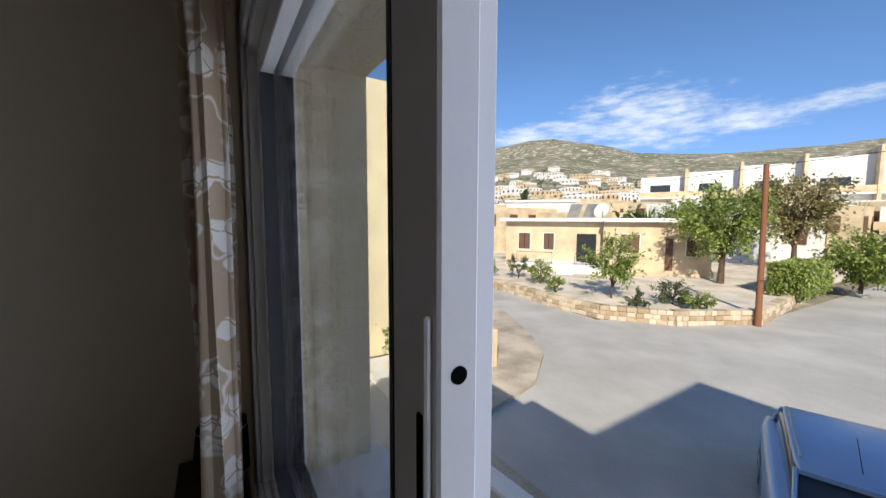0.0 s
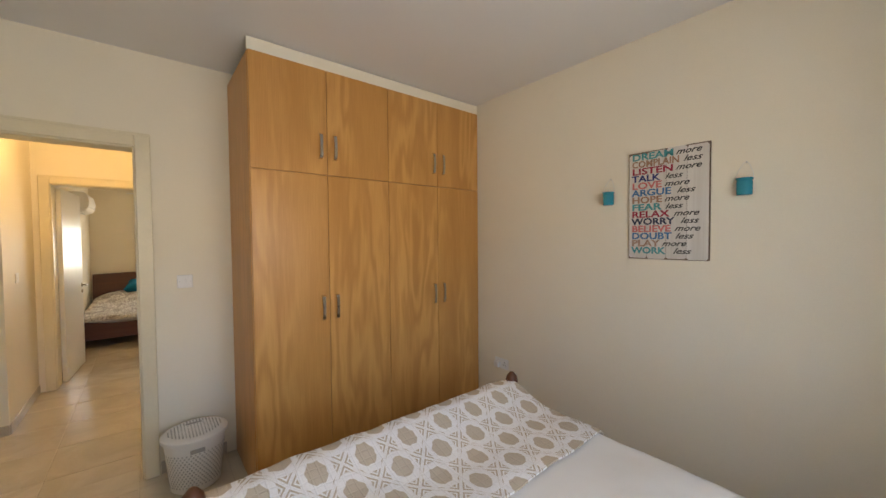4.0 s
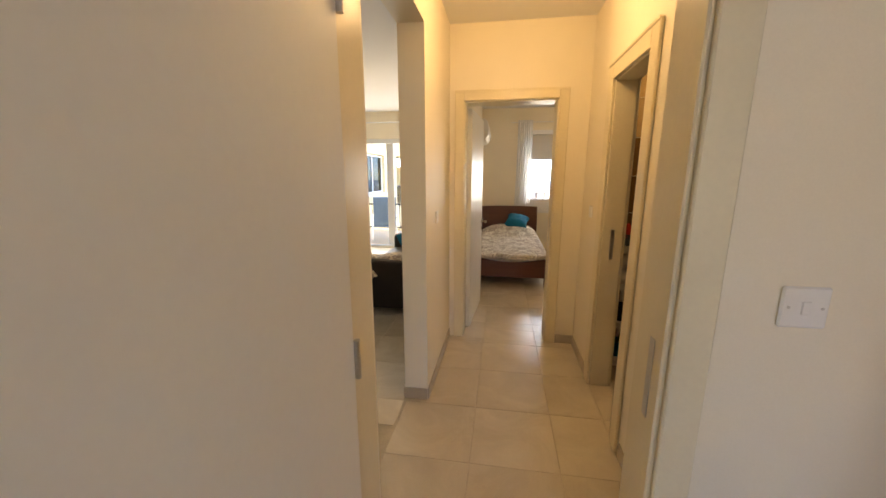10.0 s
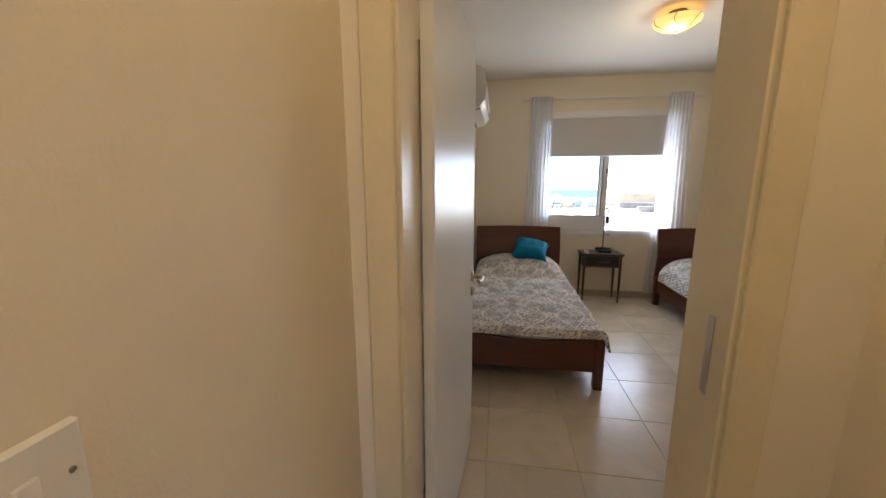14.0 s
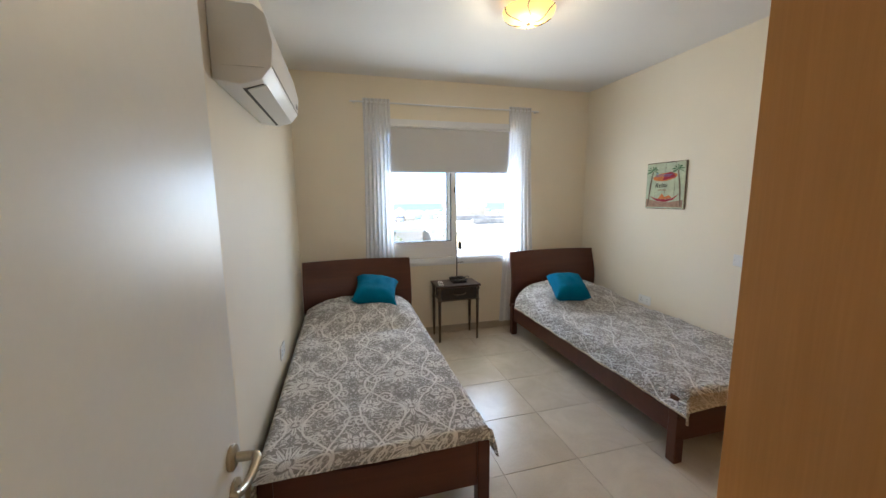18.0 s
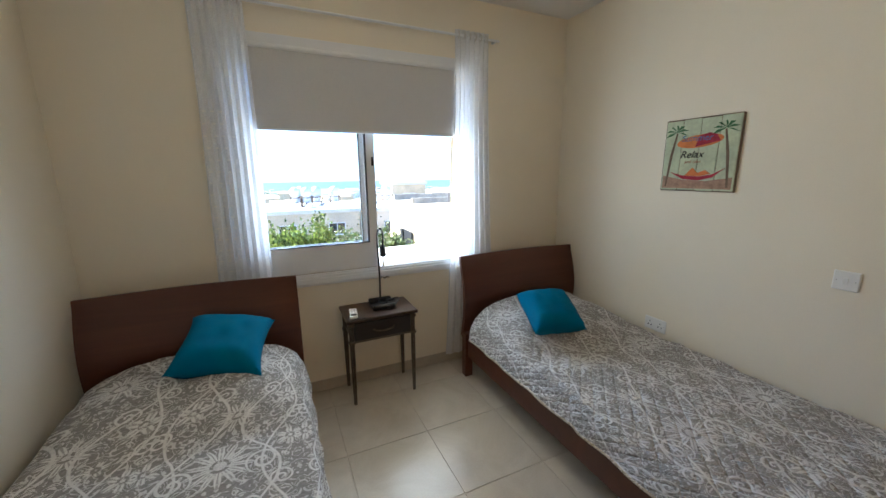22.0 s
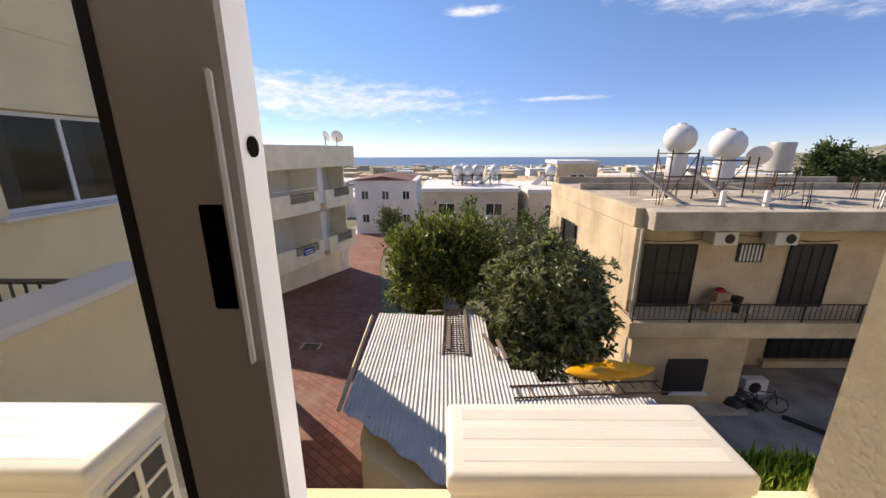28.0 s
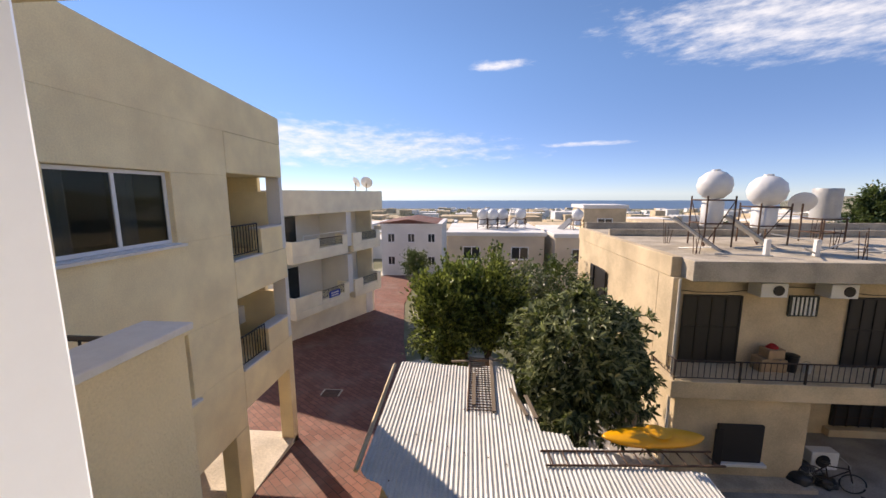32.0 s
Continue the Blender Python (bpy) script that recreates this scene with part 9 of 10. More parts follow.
# scattered roofs towards the sea
def roofs_to_sea():
    r = random.Random(11)
    for mat, lab in ((M["render_white"], "white flat-roofed houses"), (M["render_pale"], "pale houses")):
        bm = bmesh.new()
        for _ in range(150):
            y = 75 * (1 + r.random() ** 1.5 * 8)
            x = r.uniform(-0.75, 0.9) * y
            z = ground_level(x, y)
            w, d, h = r.uniform(6, 13), r.uniform(6, 12), r.uniform(3.0, 6.5)
            h = min(h, max(1.5, -2.5 - 0.006 * y - z))
            box(x - w / 2, x + w / 2, y - d / 2, y + d / 2, z - 1.5, z + h, bm=bm)
        solid("far_houses", bm, mat, "distant %s down to the sea" % lab, "houses", kind="stuff")
    v, f = [], []
    for _ in range(420):
        y = 70 * (1 + r.random() ** 1.4 * 9)
        x = r.uniform(-0.8, 0.95) * y
        z = ground_level(x, y)
        s = r.uniform(1.5, 3.2)
        vv, ff = leaf_cloud(r, (x, y, z + s * 0.7), (s, s, s * 0.8), 60, 1.0)
        k = len(v)
        v += vv
        f += [tuple(i + k for i in q) for q in ff]
    me = bpy.data.meshes.new("far_trees")
    me.from_pydata(v, [], f)
    me.materials.append(M["leaf_dark"])
    tagged(new("far_trees", me), "distant dark green trees between the houses", "trees", kind="stuff")


roofs_to_sea()

# garden trees behind the shed
M["leaf_loquat"] = foliage("leaf_dull_green", (0.022, 0.036, 0.014), (0.36, 0.39, 0.20))
M["leaf_deep"] = foliage("leaf_deep_green", (0.014, 0.030, 0.008), (0.32, 0.38, 0.10))
tree("garden_tree", (2.55, 24.2, rl(24)), (1.45, 1.4, 1.75), 13000, 0.19, M["leaf_deep"], "dense dark green garden tree behind the shed", 2.1, 3, droop=-0.3)
tree("garden_tree", (0.75, 23.2, rl(23)), (1.2, 1.3, 1.75), 11000, 0.19, M["leaf_deep"], "dark green garden tree beside the lane", 1.75, 4, droop=-0.7)
tree("garden_tree", (1.6, 24.6, rl(24)), (0.8, 0.8, 1.5), 3500, 0.20, M["leaf"], "lighter green young tree among dark ones", 2.6, 9, droop=-0.7)
tree("garden_tree", (4.3, 27.5, rl(27)), (1.3, 1.2, 1.1), 6000, 0.16, M["leaf_olive"], "grey-green olive tree in the garden", 2.6, 5)
tree("loquat_tree", (4.95, 19.6, -7.3), (1.90, 1.8, 2.0), 1500, 0.25, M["leaf_loquat"], "broad-leaved loquat tree beside the shed", 2.35, 6, whorled=True)
tree("garden_tree", (6.6, 29.0, rl(29)), (1.6, 1.6, 1.6), 3500, 0.18, M["leaf_dark"], "dark green garden tree near the house", 2.2, 7)
tree("garden_tree", (-4.0, 47.0, rl(47)), (1.3, 1.3, 1.6), 5000, 0.20, M["leaf_dark"], "dark green tree at the end of the lane", 1.0, 8)
for k, (x, y, s) in enumerate(((43.0, 50, 2.0), (47.5, 52, 2.4), (53.0, 52, 2.4), (60.0, 56, 2.8))):
    tree("pine_tree", (x, y, rl(y)), (s, s, s), 4000, 0.40, M["leaf_dark"], "dark pine tree beyond the house", 10.4 - 2 * s, 20 + k)


M["weed"] = foliage("weed_green", (0.13, 0.22, 0.02), (0.40, 0.48, 0.08))


def grass_bank():
    r = random.Random(3)
    v, f = [], []
    for _ in range(16000):
        x, y = r.uniform(6.9, 14.0), r.uniform(11.0, 15.6)
        h = r.uniform(0.15, 0.5)
        a = r.uniform(0, 6.3)
        dx, dy = 0.05 * math.cos(a), 0.05 * math.sin(a)
        z = -4.74 + 0.2 * noise.noise(Vector((x * 0.7, y * 0.7, 0)))
        i = len(v)
        v += [(x - dx, y - dy, z), (x + dx, y + dy, z), (x + r.uniform(-0.15, 0.15), y + r.uniform(-0.15, 0.15), z + h)]
        f.append((i, i + 1, i + 2))
    me = bpy.data.meshes.new("weeds")
    me.from_pydata(v, [], f)
    me.materials.append(M["weed"])
    tagged(new("weeds", me), "bright green weeds on a bank", "weeds", kind="stuff")
    solid("bank", surface(16, 12, lambda u, q: (6.7 + 7.5 * u, 10.6 + 5.2 * q, -4.80 + 0.2 * noise.noise(Vector(((6.7 + 7.5 * u) * 0.7, (10.6 + 5.2 * q) * 0.7, 0))) - 0.5 * (abs(2 * u - 1) ** 6 + abs(2 * q - 1) ** 6)), thick=0.3),
          M["soil"], "earth bank in the yard", "ground", kind="structure", smooth=True)


grass_bank()
solid("wall_bank", box(6.8, 14.1, 10.7, 15.65, -7.5, -5.12, 0.05), M["render_grey"], "rendered retaining wall of the grass bank", "retaining wall", kind="structure")

# ---- our own rear ledge: cooling units, balcony parapet ----
solid("ledge", box(-0.19, 3.5, 9.735, 10.55, -0.10, 0.16, 0.01), M["render_cream"], "stucco ledge under the bedroom window", "ledge", kind="structure")


def outdoor_unit(x0, label):
    w, d, h = 0.838, 0.30, 0.62
    ob = thing("cooling_unit", (x0 + w / 2, 10.164, 0.18), label, "air conditioner", "outdoor cooling units")
    body = box(-w / 2 + 0.01, w / 2 - 0.01, -d / 2 + 0.01, d / 2 - 0.01, 0.0, h - 0.05, 0.012, seg=2)
    part("casing", body, M["unit_cream"], ob, "cream sheet-metal casing", True)
    lid = box(-w / 2, w / 2, -d / 2, d / 2, h - 0.075, h, 0.022, seg=3)
    lid = part("lid", lid, M["unit_cream"], ob, "ribbed cream lid", True)
    for i in range(3):
        yy = -d / 2 + 0.075 + i * 0.08
        part("rib", prism([(yy - 0.030, h - 0.001), (yy - 0.022, h + 0.0012), (yy + 0.022, h + 0.0012), (yy + 0.030, h - 0.001)], "x", -w / 2 + 0.05, w / 2 - 0.05), M["unit_cream"], lid)
    part("coil", box(-w / 2 + 0.12, w / 2 - 0.06, -d / 2 + 0.003, -d / 2 + 0.0095, 0.06, h - 0.11), M["black"], ob, "dark condenser coil")
    mesh_bm = bmesh.new()
    for i in range(24):
        x = -w / 2 + 0.13 + i * 0.029
        box(x, x + 0.003, -d / 2 - 0.001, -d / 2 + 0.002, 0.06, h - 0.11, bm=mesh_bm)
    for i in range(12):
        z = 0.07 + i * 0.037
        box(-w / 2 + 0.12, w / 2 - 0.06, -d / 2 - 0.002, -d / 2 - 0.0012, z, z + 0.003, bm=mesh_bm)
    part("guard", mesh_bm, M["iron"], ob, "wire guard", kind="stuff")
    g = part("end_grille", box(w / 2 - 0.0095, w / 2 - 0.006, -d / 2 + 0.05, d / 2 - 0.05, 0.10, h - 0.12), M["black"], ob, "dark end grille")
    for i in range(5):
        z = 0.10 + i * (h - 0.22) / 4
        part("slat", box(w / 2 - 0.0098, w / 2 - 0.001, -d / 2 + 0.045, d / 2 - 0.045, z - 0.009, z + 0.009, 0.002), M["unit_cream"], g)
    part("slat", box(w / 2 - 0.0098, w / 2 - 0.0005, -0.01, 0.01, 0.10, h - 0.12, 0.002), M["unit_cream"], g)
    for s in (-1, 1):
        part("foot", box(s * 0.28 - 0.03, s * 0.28 + 0.03, -d / 2 - 0.01, d / 2 + 0.01, -0.02, 0.0, 0.003), M["black"], ob)


M["unit_cream"] = plain("cream_sheet_metal", (0.70, 0.69, 0.63), 0.35, vary=0.05, big=3, fine=60, bump=0.05)
outdoor_unit(1.804, "cream outdoor cooling unit on the ledge below the window")
outdoor_unit(0.0, "cream outdoor cooling unit on the ledge beside the balcony")
bp = thing("balcony_parapet", (-0.33, 10.67, -0.085), "stucco balcony parapet with a white marble coping", "parapet", kind="structure")
part("wall", box(-0.16, 0.13, -0.93, 1.01, -6.3, 0.90, 0.01), M["stucco"], bp)
part("coping", box(-0.20, 0.17, -0.93, 1.045, 0.901, 0.95, 0.006), M["marble"], bp, "white marble coping")
solid("balcony_floor", box(-3.9, -0.53, 9.735, 11.85, -0.30, -0.02, 0.005), M["skirting"], "tiled balcony floor", "floor", kind="structure")
bo = thing("balcony_railing", (0, 0, 0), "black metal balcony railing", "railing")
rail(bo, (-3.85, 11.75, -0.02), (-0.54, 11.75, -0.02), 0.72, 0.11)
# ---- front: road, walls, houses, hill town ----
patch("road", [(-60, -0.77), (60.0, -0.77), (60.0, -16.0), (19.5, -16.0), (11.5, -15.2), (7.4, -20.8), (5.5, -60.0), (-4.0, -60.0), (-20.0, -20.0), (-60.0, -20.0)], -2.99, M["road"], "pale worn asphalt road", "road")
patch("pavement_front", [(3.6, -4.0), (7.9, -3.6), (9.0, -4.0), (8.9, -5.0), (9.75, -7.5), (10.9, -8.35), (15.0, -9.6), (18.0, -12.6), (14.5, -12.3), (11.2, -10.7), (9.6, -9.6), (8.25, -7.8), (7.8, -6.0), (7.5, -4.7), (3.6, -4.9)], -2.88, M["concrete"], "pale concrete pavement with a curved kerb", "pavement", 0.15)


def neighbour():
    """The next house on our side: a tall yellow wall, a low wall with a railing."""
    ob = thing("neighbour_house", (12.0, -5.9, -3.0), "tall pale yellow stucco house next door", "building")
    part("wall", box(0.0, 8.0, 0.0, 13.0, -0.2, 8.85, 0.02), M["render_cream"], ob)
    return ob


neighbour()


def rubble_wall(name, pts, h, seed, label):
    """A dry stone wall of separate blocks in courses along a line."""
    r = random.Random(seed)
    ob = thing(name, (pts[0][0], pts[0][1], -3.0), label, "stone wall", kind="structure")
    o = Vector(ob.location)
    core, bm, n = bmesh.new(), bmesh.new(), 0
    for (x0, y0), (x1, y1) in zip(pts, pts[1:]):
        d = Vector((x1 - x0, y1 - y0))
        ln, a = d.length, math.degrees(math.atan2(d.y, d.x))
        join(core, box(0, ln, -0.16, 0.16, -0.1, h - 0.05), Matrix.Translation((x0 - o.x, y0 - o.y, 0)) @ pose(0, 0, 0, 0, 0, a))
        for k in range(max(1, int(h / 0.22))):
            s = r.uniform(-0.2, 0)
            while s < ln:
                w = r.uniform(0.22, 0.52)
                st = box(s + 0.008, min(ln, s + w) - 0.008 if s + w > 0.05 else s + w, -0.19 - r.uniform(0, 0.05), 0.19 + r.uniform(0, 0.04), k * 0.22 + 0.006, k * 0.22 + 0.214, 0.02)
                join(bm, st, Matrix.Translation((x0 - o.x, y0 - o.y, 0)) @ pose(0, 0, 0, 0, 0, a))
                s += w
    part("core", core, M["soil"], ob)
    part("stones", bm, M["stone"], ob, "honey-coloured rubble stones", kind="stuff")


rubble_wall("wall_stone", [(26.0, -15.6), (19.4, -16.2), (14.4, -15.5), (11.6, -15.6), (9.2, -17.4), (7.3, -20.9), (7.7, -27.0), (8.2, -36.0)], 0.66, 2, "low rubble stone garden wall along the road")
patch("garden_bed", [(26.0, -15.9), (19.4, -16.5), (14.4, -15.8), (11.7, -15.9), (9.4, -17.6), (7.6, -21.0), (8.0, -27.0), (8.5, -60.0), (60, -60.0), (60, -15.9)], -2.50, M["soil"], "dry pale garden soil", "garden", 0.4)


def bungalow():
    ob = thing("bungalow", (19.25, -26.9, -2.5), "low cream bungalow with a flat roof and brown shutters", "building", turn=32.9)
    # local x runs along the front, which faces +y
    part("wall", box(0.0, 8.0, -8.0, 0.0, -0.4, 3.95, 0.02), M["render_pale"], ob)
    part("wing_wall", box(-7.1, -0.02, -8.0, 0.9, -0.4, 3.95, 0.02), M["render_pale"], ob)
    part("roof_slab", box(-0.02, 8.4, -8.3, 0.7, 3.951, 4.24, 0.02), M["render_white"], ob, "white roof slab")
    part("roof_slab", box(-7.5, -0.021, -8.3, 1.5, 3.951, 4.24, 0.02), M["render_white"], ob)
    for x, y, w, z0, z1 in ((5.84, 0.0, 1.0, 1.55, 2.95), (3.83, 0.0, 0.85, 1.55, 2.95), (-2.55, 0.9, 1.3, 1.6, 3.0), (-6.15, 0.9, 0.6, 1.5, 2.9)):
        win = part("window", box(x, x + w, y + 0.001, y + 0.05, z0, z1), M["shutter_brown"], ob, "brown shuttered window")
        part("frame", box(x - 0.06, x + w + 0.06, y + 0.0, y + 0.035, z0 - 0.06, z1 + 0.06), M["render_white"], win)
        part("mullion", box(x + w / 2 - 0.03, x + w / 2 + 0.03, y + 0.05, y + 0.07, z0, z1), M["iron"], win)
    part("front_door", box(0.5, 2.0, 0.001, 0.06, 0.65, 2.95), M["dark_glass"], ob, "dark glazed front door")
    part("side_door", box(-4.73, -4.25, 0.901, 0.96, 0.4, 2.75), M["shutter_brown"], ob)
    part("porch", box(0.0, 6.5, 0.901, 2.6, -0.4, 0.62, 0.01), M["render_white"], ob, "raised white porch")
    part("porch", box(0.0, 6.5, 0.001, 0.9, -0.4, 0.62), M["render_white"], ob)
    for i in range(4):
        part("step", box(1.9, 3.6, 2.601 + i * 0.3, 2.90 + i * 0.3, -0.4, 0.48 - i * 0.15), M["render_white"], ob)
    rail(ob, (3.6, 2.5, 0.62), (6.4, 2.5, 0.62), 0.9, 0.16)
    rail(ob, (0.1, 2.5, 0.62), (1.9, 2.5, 0.62), 0.9, 0.16)
    solar_panel(ob, (2.6, -4.0, 4.95), 20)
    solar_panel(ob, (1.2, -4.2, 4.95), 20)
    dish(ob, (0.2, -3.5, 4.25), 0.7, 30)


M["shutter_brown"] = plain("brown_shutter", (0.12, 0.06, 0.035), 0.6, vary=0.2)
bungalow()


def utility_pole():
    ob = thing("utility_pole", (7.15, -20.3, -2.99), "brown wooden utility pole at the road's bend", "pole")
    part("pole", tube([(0, 0, -0.3), (0.05, 0, 3.5), (0.12, 0.0, 7.0)], [0.13, 0.115, 0.10], 12), M["pole_wood"], ob, "", True)
    part("band", lathe([(0.125, 2.0), (0.125, 2.05)], 12), M["rust"], ob)
    for s in (-1, 1):
        part("wire", tube([(0.12, 0, 6.9), (0.12 + s * 22, -9 * s, 6.9 - 0.2), (0.12 + s * 45, -18 * s, 7.6)], 0.012, 5), M["iron"], ob)


M["pole_wood"] = wood("pole_wood", (0.17, 0.07, 0.035), (0.27, 0.125, 0.07), "z", 1.0, 0.85, 0.8, 0.2)
utility_pole()


def car():
    """A light blue estate seen from above: lofted body, glasshouse, wheels."""
    ob = thing("parked_car", (2.22, -7.33, -2.99), "silver-blue estate car parked at the kerb", "car", turn=199)
    W, L = 0.86, 2.15

    def loft(nm, sections, mat, lab=""):
        bm = bmesh.new()
        rings = []
        for y, hw, z0, z1, r in sections:
            ring = [(-hw, z0), (-hw, z1 - r), (-hw + r * 0.35, z1 - r * 0.3), (-hw + r, z1), (hw - r, z1), (hw - r * 0.35, z1 - r * 0.3), (hw, z1 - r), (hw, z0)]
            rings.append([bm.verts.new((x, y, z)) for x, z in ring])
        for a, b in zip(rings, rings[1:]):
            for k in range(7):
                bm.faces.new((a[k], a[k + 1], b[k + 1], b[k]))
            bm.faces.new((a[7], a[0], b[0], b[7]))
        bm.faces.new(rings[0])
        bm.faces.new(list(reversed(rings[-1])))
        bmesh.ops.recalc_face_normals(bm, faces=bm.faces)
        return part(nm, bm, mat, ob, lab, True)

    loft("body", [(-L, 0.70, 0.28, 0.62, 0.1), (-L + 0.1, 0.80, 0.2, 0.78, 0.1), (-1.1, W, 0.18, 0.95, 0.1), (0.0, W, 0.18, 0.98, 0.1), (1.6, W, 0.18, 1.0, 0.1), (L - 0.06, 0.80, 0.2, 0.98, 0.12), (L, 0.76, 0.3, 0.7, 0.1)],
         M["car_blue"], "light metallic blue body")
    loft("glasshouse", [(-1.25, 0.66, 0.94, 0.97, 0.01), (-0.45, 0.66, 0.94, 1.42, 0.08), (1.35, 0.66, 0.94, 1.45, 0.08), (1.95, 0.66, 0.94, 1.05, 0.05)], M["dark_glass"], "dark windows")
    loft("roof", [(-0.55, 0.60, 1.38, 1.44, 0.03), (-0.3, 0.63, 1.40, 1.475, 0.03), (1.2, 0.63, 1.41, 1.485, 0.03), (1.5, 0.60, 1.38, 1.45, 0.03)], M["car_blue"], "light blue roof")
    for s in (-1, 1):
        part("pillar", tube([(s * 0.68, -1.2, 0.96), (s * 0.63, -0.5, 1.42)], 0.03, 6), M["car_blue"], ob)
        part("pillar", tube([(s * 0.68, 1.9, 0.98), (s * 0.63, 1.42, 1.43)], 0.03, 6), M["car_blue"], ob)
        part("roof_rail", tube([(s * 0.57, -0.3, 1.50), (s * 0.57, 1.3, 1.52)], 0.015, 6), M["tin"], ob, "roof rail")
        part("mirror", box(s * 0.93 - 0.09, s * 0.93 + 0.09, -0.95, -0.83, 0.92, 1.04, 0.03, seg=2), M["car_blue"], ob, "door mirror")
        for y in (-1.35, 1.35):
            wheel = part("wheel", lathe([(0.2, -0.1), (0.31, -0.1), (0.32, 0.0), (0.31, 0.1), (0.2, 0.1)], 24, m=pose(s * 0.77, y, 0.32, 0, 90, 0)), M["black"], ob, "", True)
            part("rim", lathe([(0.0, 0.101), (0.19, 0.101), (0.2, 0.09)], 16, m=pose(s * 0.77, y, 0.32, 0, 90 * s, 0), cap=False), M["chrome"], wheel)
        part("headlight", box(s * 0.58 - 0.15, s * 0.58 + 0.15, -L + 0.02, -L + 0.12, 0.60, 0.74, 0.03, seg=2), M["pane"], ob)
    part("aerial", tube([(0, -0.25, 1.47), (0, 0.15, 1.75)], 0.006, 5), M["black"], ob, "short black aerial")


M["car_blue"] = plain("light_blue_metallic", (0.33, 0.45, 0.62), 0.25, 0.35, vary=0.04, big=2, fine=300, bump=0.02)
car()

# side gate, railings and plants near the pavement
sg = thing("railing_wall", (9.0, -4.0, -2.88), "low concrete wall with posts and a black railing", "railing")
for a, b in (((0.0, 0.0), (-0.12, -0.78)), ((-0.05, -1.2), (0.65, -3.2)), ((0.95, -3.7), (1.75, -4.2)), ((1.85, -4.3), (4.0, -5.1))):
    part("base_wall", tube([(a[0], a[1], 0.05), (b[0], b[1], 0.05)], 0.12, 4), M["concrete"], sg)
    rail(sg, (a[0], a[1], 0.12), (b[0], b[1], 0.12), 0.85, 0.12)
for x, y in ((-0.12, -1.0), (0.78, -3.42)):
    part("pier", box(x - 0.16, x + 0.16, y - 0.16, y + 0.16, -0.1, 1.15, 0.01), M["render_pale"], sg)
patch("garden_gravel", [(9.05, -4.0), (8.95, -5.0), (9.8, -7.4), (10.95, -8.25), (15.0, -9.5), (20.0, -9.5), (20.0, -5.95), (11.9, -5.95), (11.9, -4.0)], -2.74, M["render_white"], "pale gravel garden behind the railing", "garden", 0.25)
lw2 = thing("low_wall", (4.0, -3.95, -3.0), "low rendered boundary wall with a pale capping", "wall")
part("wall", prism([(0.0, -0.10), (3.85, 0.28), (3.85, 0.48), (0.0, 0.10)], "z", -0.1, 0.66), M["render_grey"], lw2)
part("capping", prism([(-0.03, -0.16), (3.9, 0.22), (3.9, 0.54), (-0.03, 0.16)], "z", 0.661, 0.72), M["render_white"], lw2, "pale capping")


def palm(name, at, h, n, ln, label, seed=1):
    r = random.Random(seed)
    ob = thing(name, at, label, "palm")
    part("trunk", tube([(0, 0, -0.1), (0.03, 0.02, h * 0.5), (0, 0, h)], [0.16, 0.12, 0.11], 10), M["bark"], ob, "ringed trunk", True)
    v, f = [], []
    for k in range(n):
        a, e = r.uniform(0, 6.28), r.uniform(-0.5, 1.2)
        d = Vector((math.cos(a) * math.cos(e), math.sin(a) * math.cos(e), math.sin(e)))
        s = d.cross(Vector((0, 0, 1))).normalized() * 0.035
        p = Vector((0, 0, h))
        i = len(v)
        mid = p + d * ln * 0.55
        tip = p + d * ln + Vector((0, 0, -0.25 * ln * r.uniform(0.2, 0.8)))
        v += [p - s * 0.5, p + s * 0.5, mid + s, tip, mid - s]
        f += [(i, i + 1, i + 2, i + 4), (i + 4, i + 2, i + 3)]
    me = bpy.data.meshes.new("fronds")
    me.from_pydata(v, [], f)
    me.materials.append(M["leaf"])
    c = new("fronds", me)
    c.parent = ob
    tagged(c, "spiky green fronds")


palm("yucca", (12.0, -7.6, -2.75), 1.9, 150, 1.0, "spiky yucca in the neighbour's garden", 2)
tree("round_shrub", (10.4, -5.0, -2.85), (0.75, 0.75, 0.6), 2600, 0.12, M["leaf"], "round green shrub in the neighbour's garden", 0.35, 31, "shrub", 0.05)

# garden plants before and beside the bungalow
for k, (x, y, rx, rz, n, size, m_, tr, lab) in enumerate((
        (12.6, -18.0, 1.25, 1.15, 3000, 0.16, "leaf_light", 0.9, "sparse yellow-green shrub in the dry garden"),
        (17.6, -18.0, 0.75, 0.6, 1500, 0.13, "leaf_light", 0.3, "small round yellowish shrub in the garden"),
        (10.2, -19.3, 0.8, 0.45, 1200, 0.13, "leaf_olive", 0.2, "low grey-green shrub in dry soil"),
        (20.0, -18.4, 0.6, 0.6, 1000, 0.13, "leaf_olive", 0.3, "low grey-green garden shrub by the wall"),
        (9.0, -19.0, 0.7, 0.3, 900, 0.12, "leaf_light", 0.1, "low green ground cover"),
        (10.9, -17.2, 0.5, 0.3, 700, 0.12, "leaf_olive", 0.1, "low grey shrub by the wall"),
        (15.2, -16.7, 0.5, 0.35, 700, 0.12, "leaf_light", 0.15, "low shrub by the wall"),
        (22.0, -17.3, 0.7, 0.45, 900, 0.13, "leaf", 0.2, "low green shrub by the wall"))):
    tree("garden_shrub", (x, y, -2.5), (rx, rx, rz), n, size, M[m_], lab, tr, 40 + k, "shrub", 0.06)
tree("broad_tree", (11.6, -28.3, -2.5), (2.2, 2.1, 1.9), 8000, 0.22, M["leaf_light"], "broad green tree over the dry garden", 2.2, 60, girth=0.25)
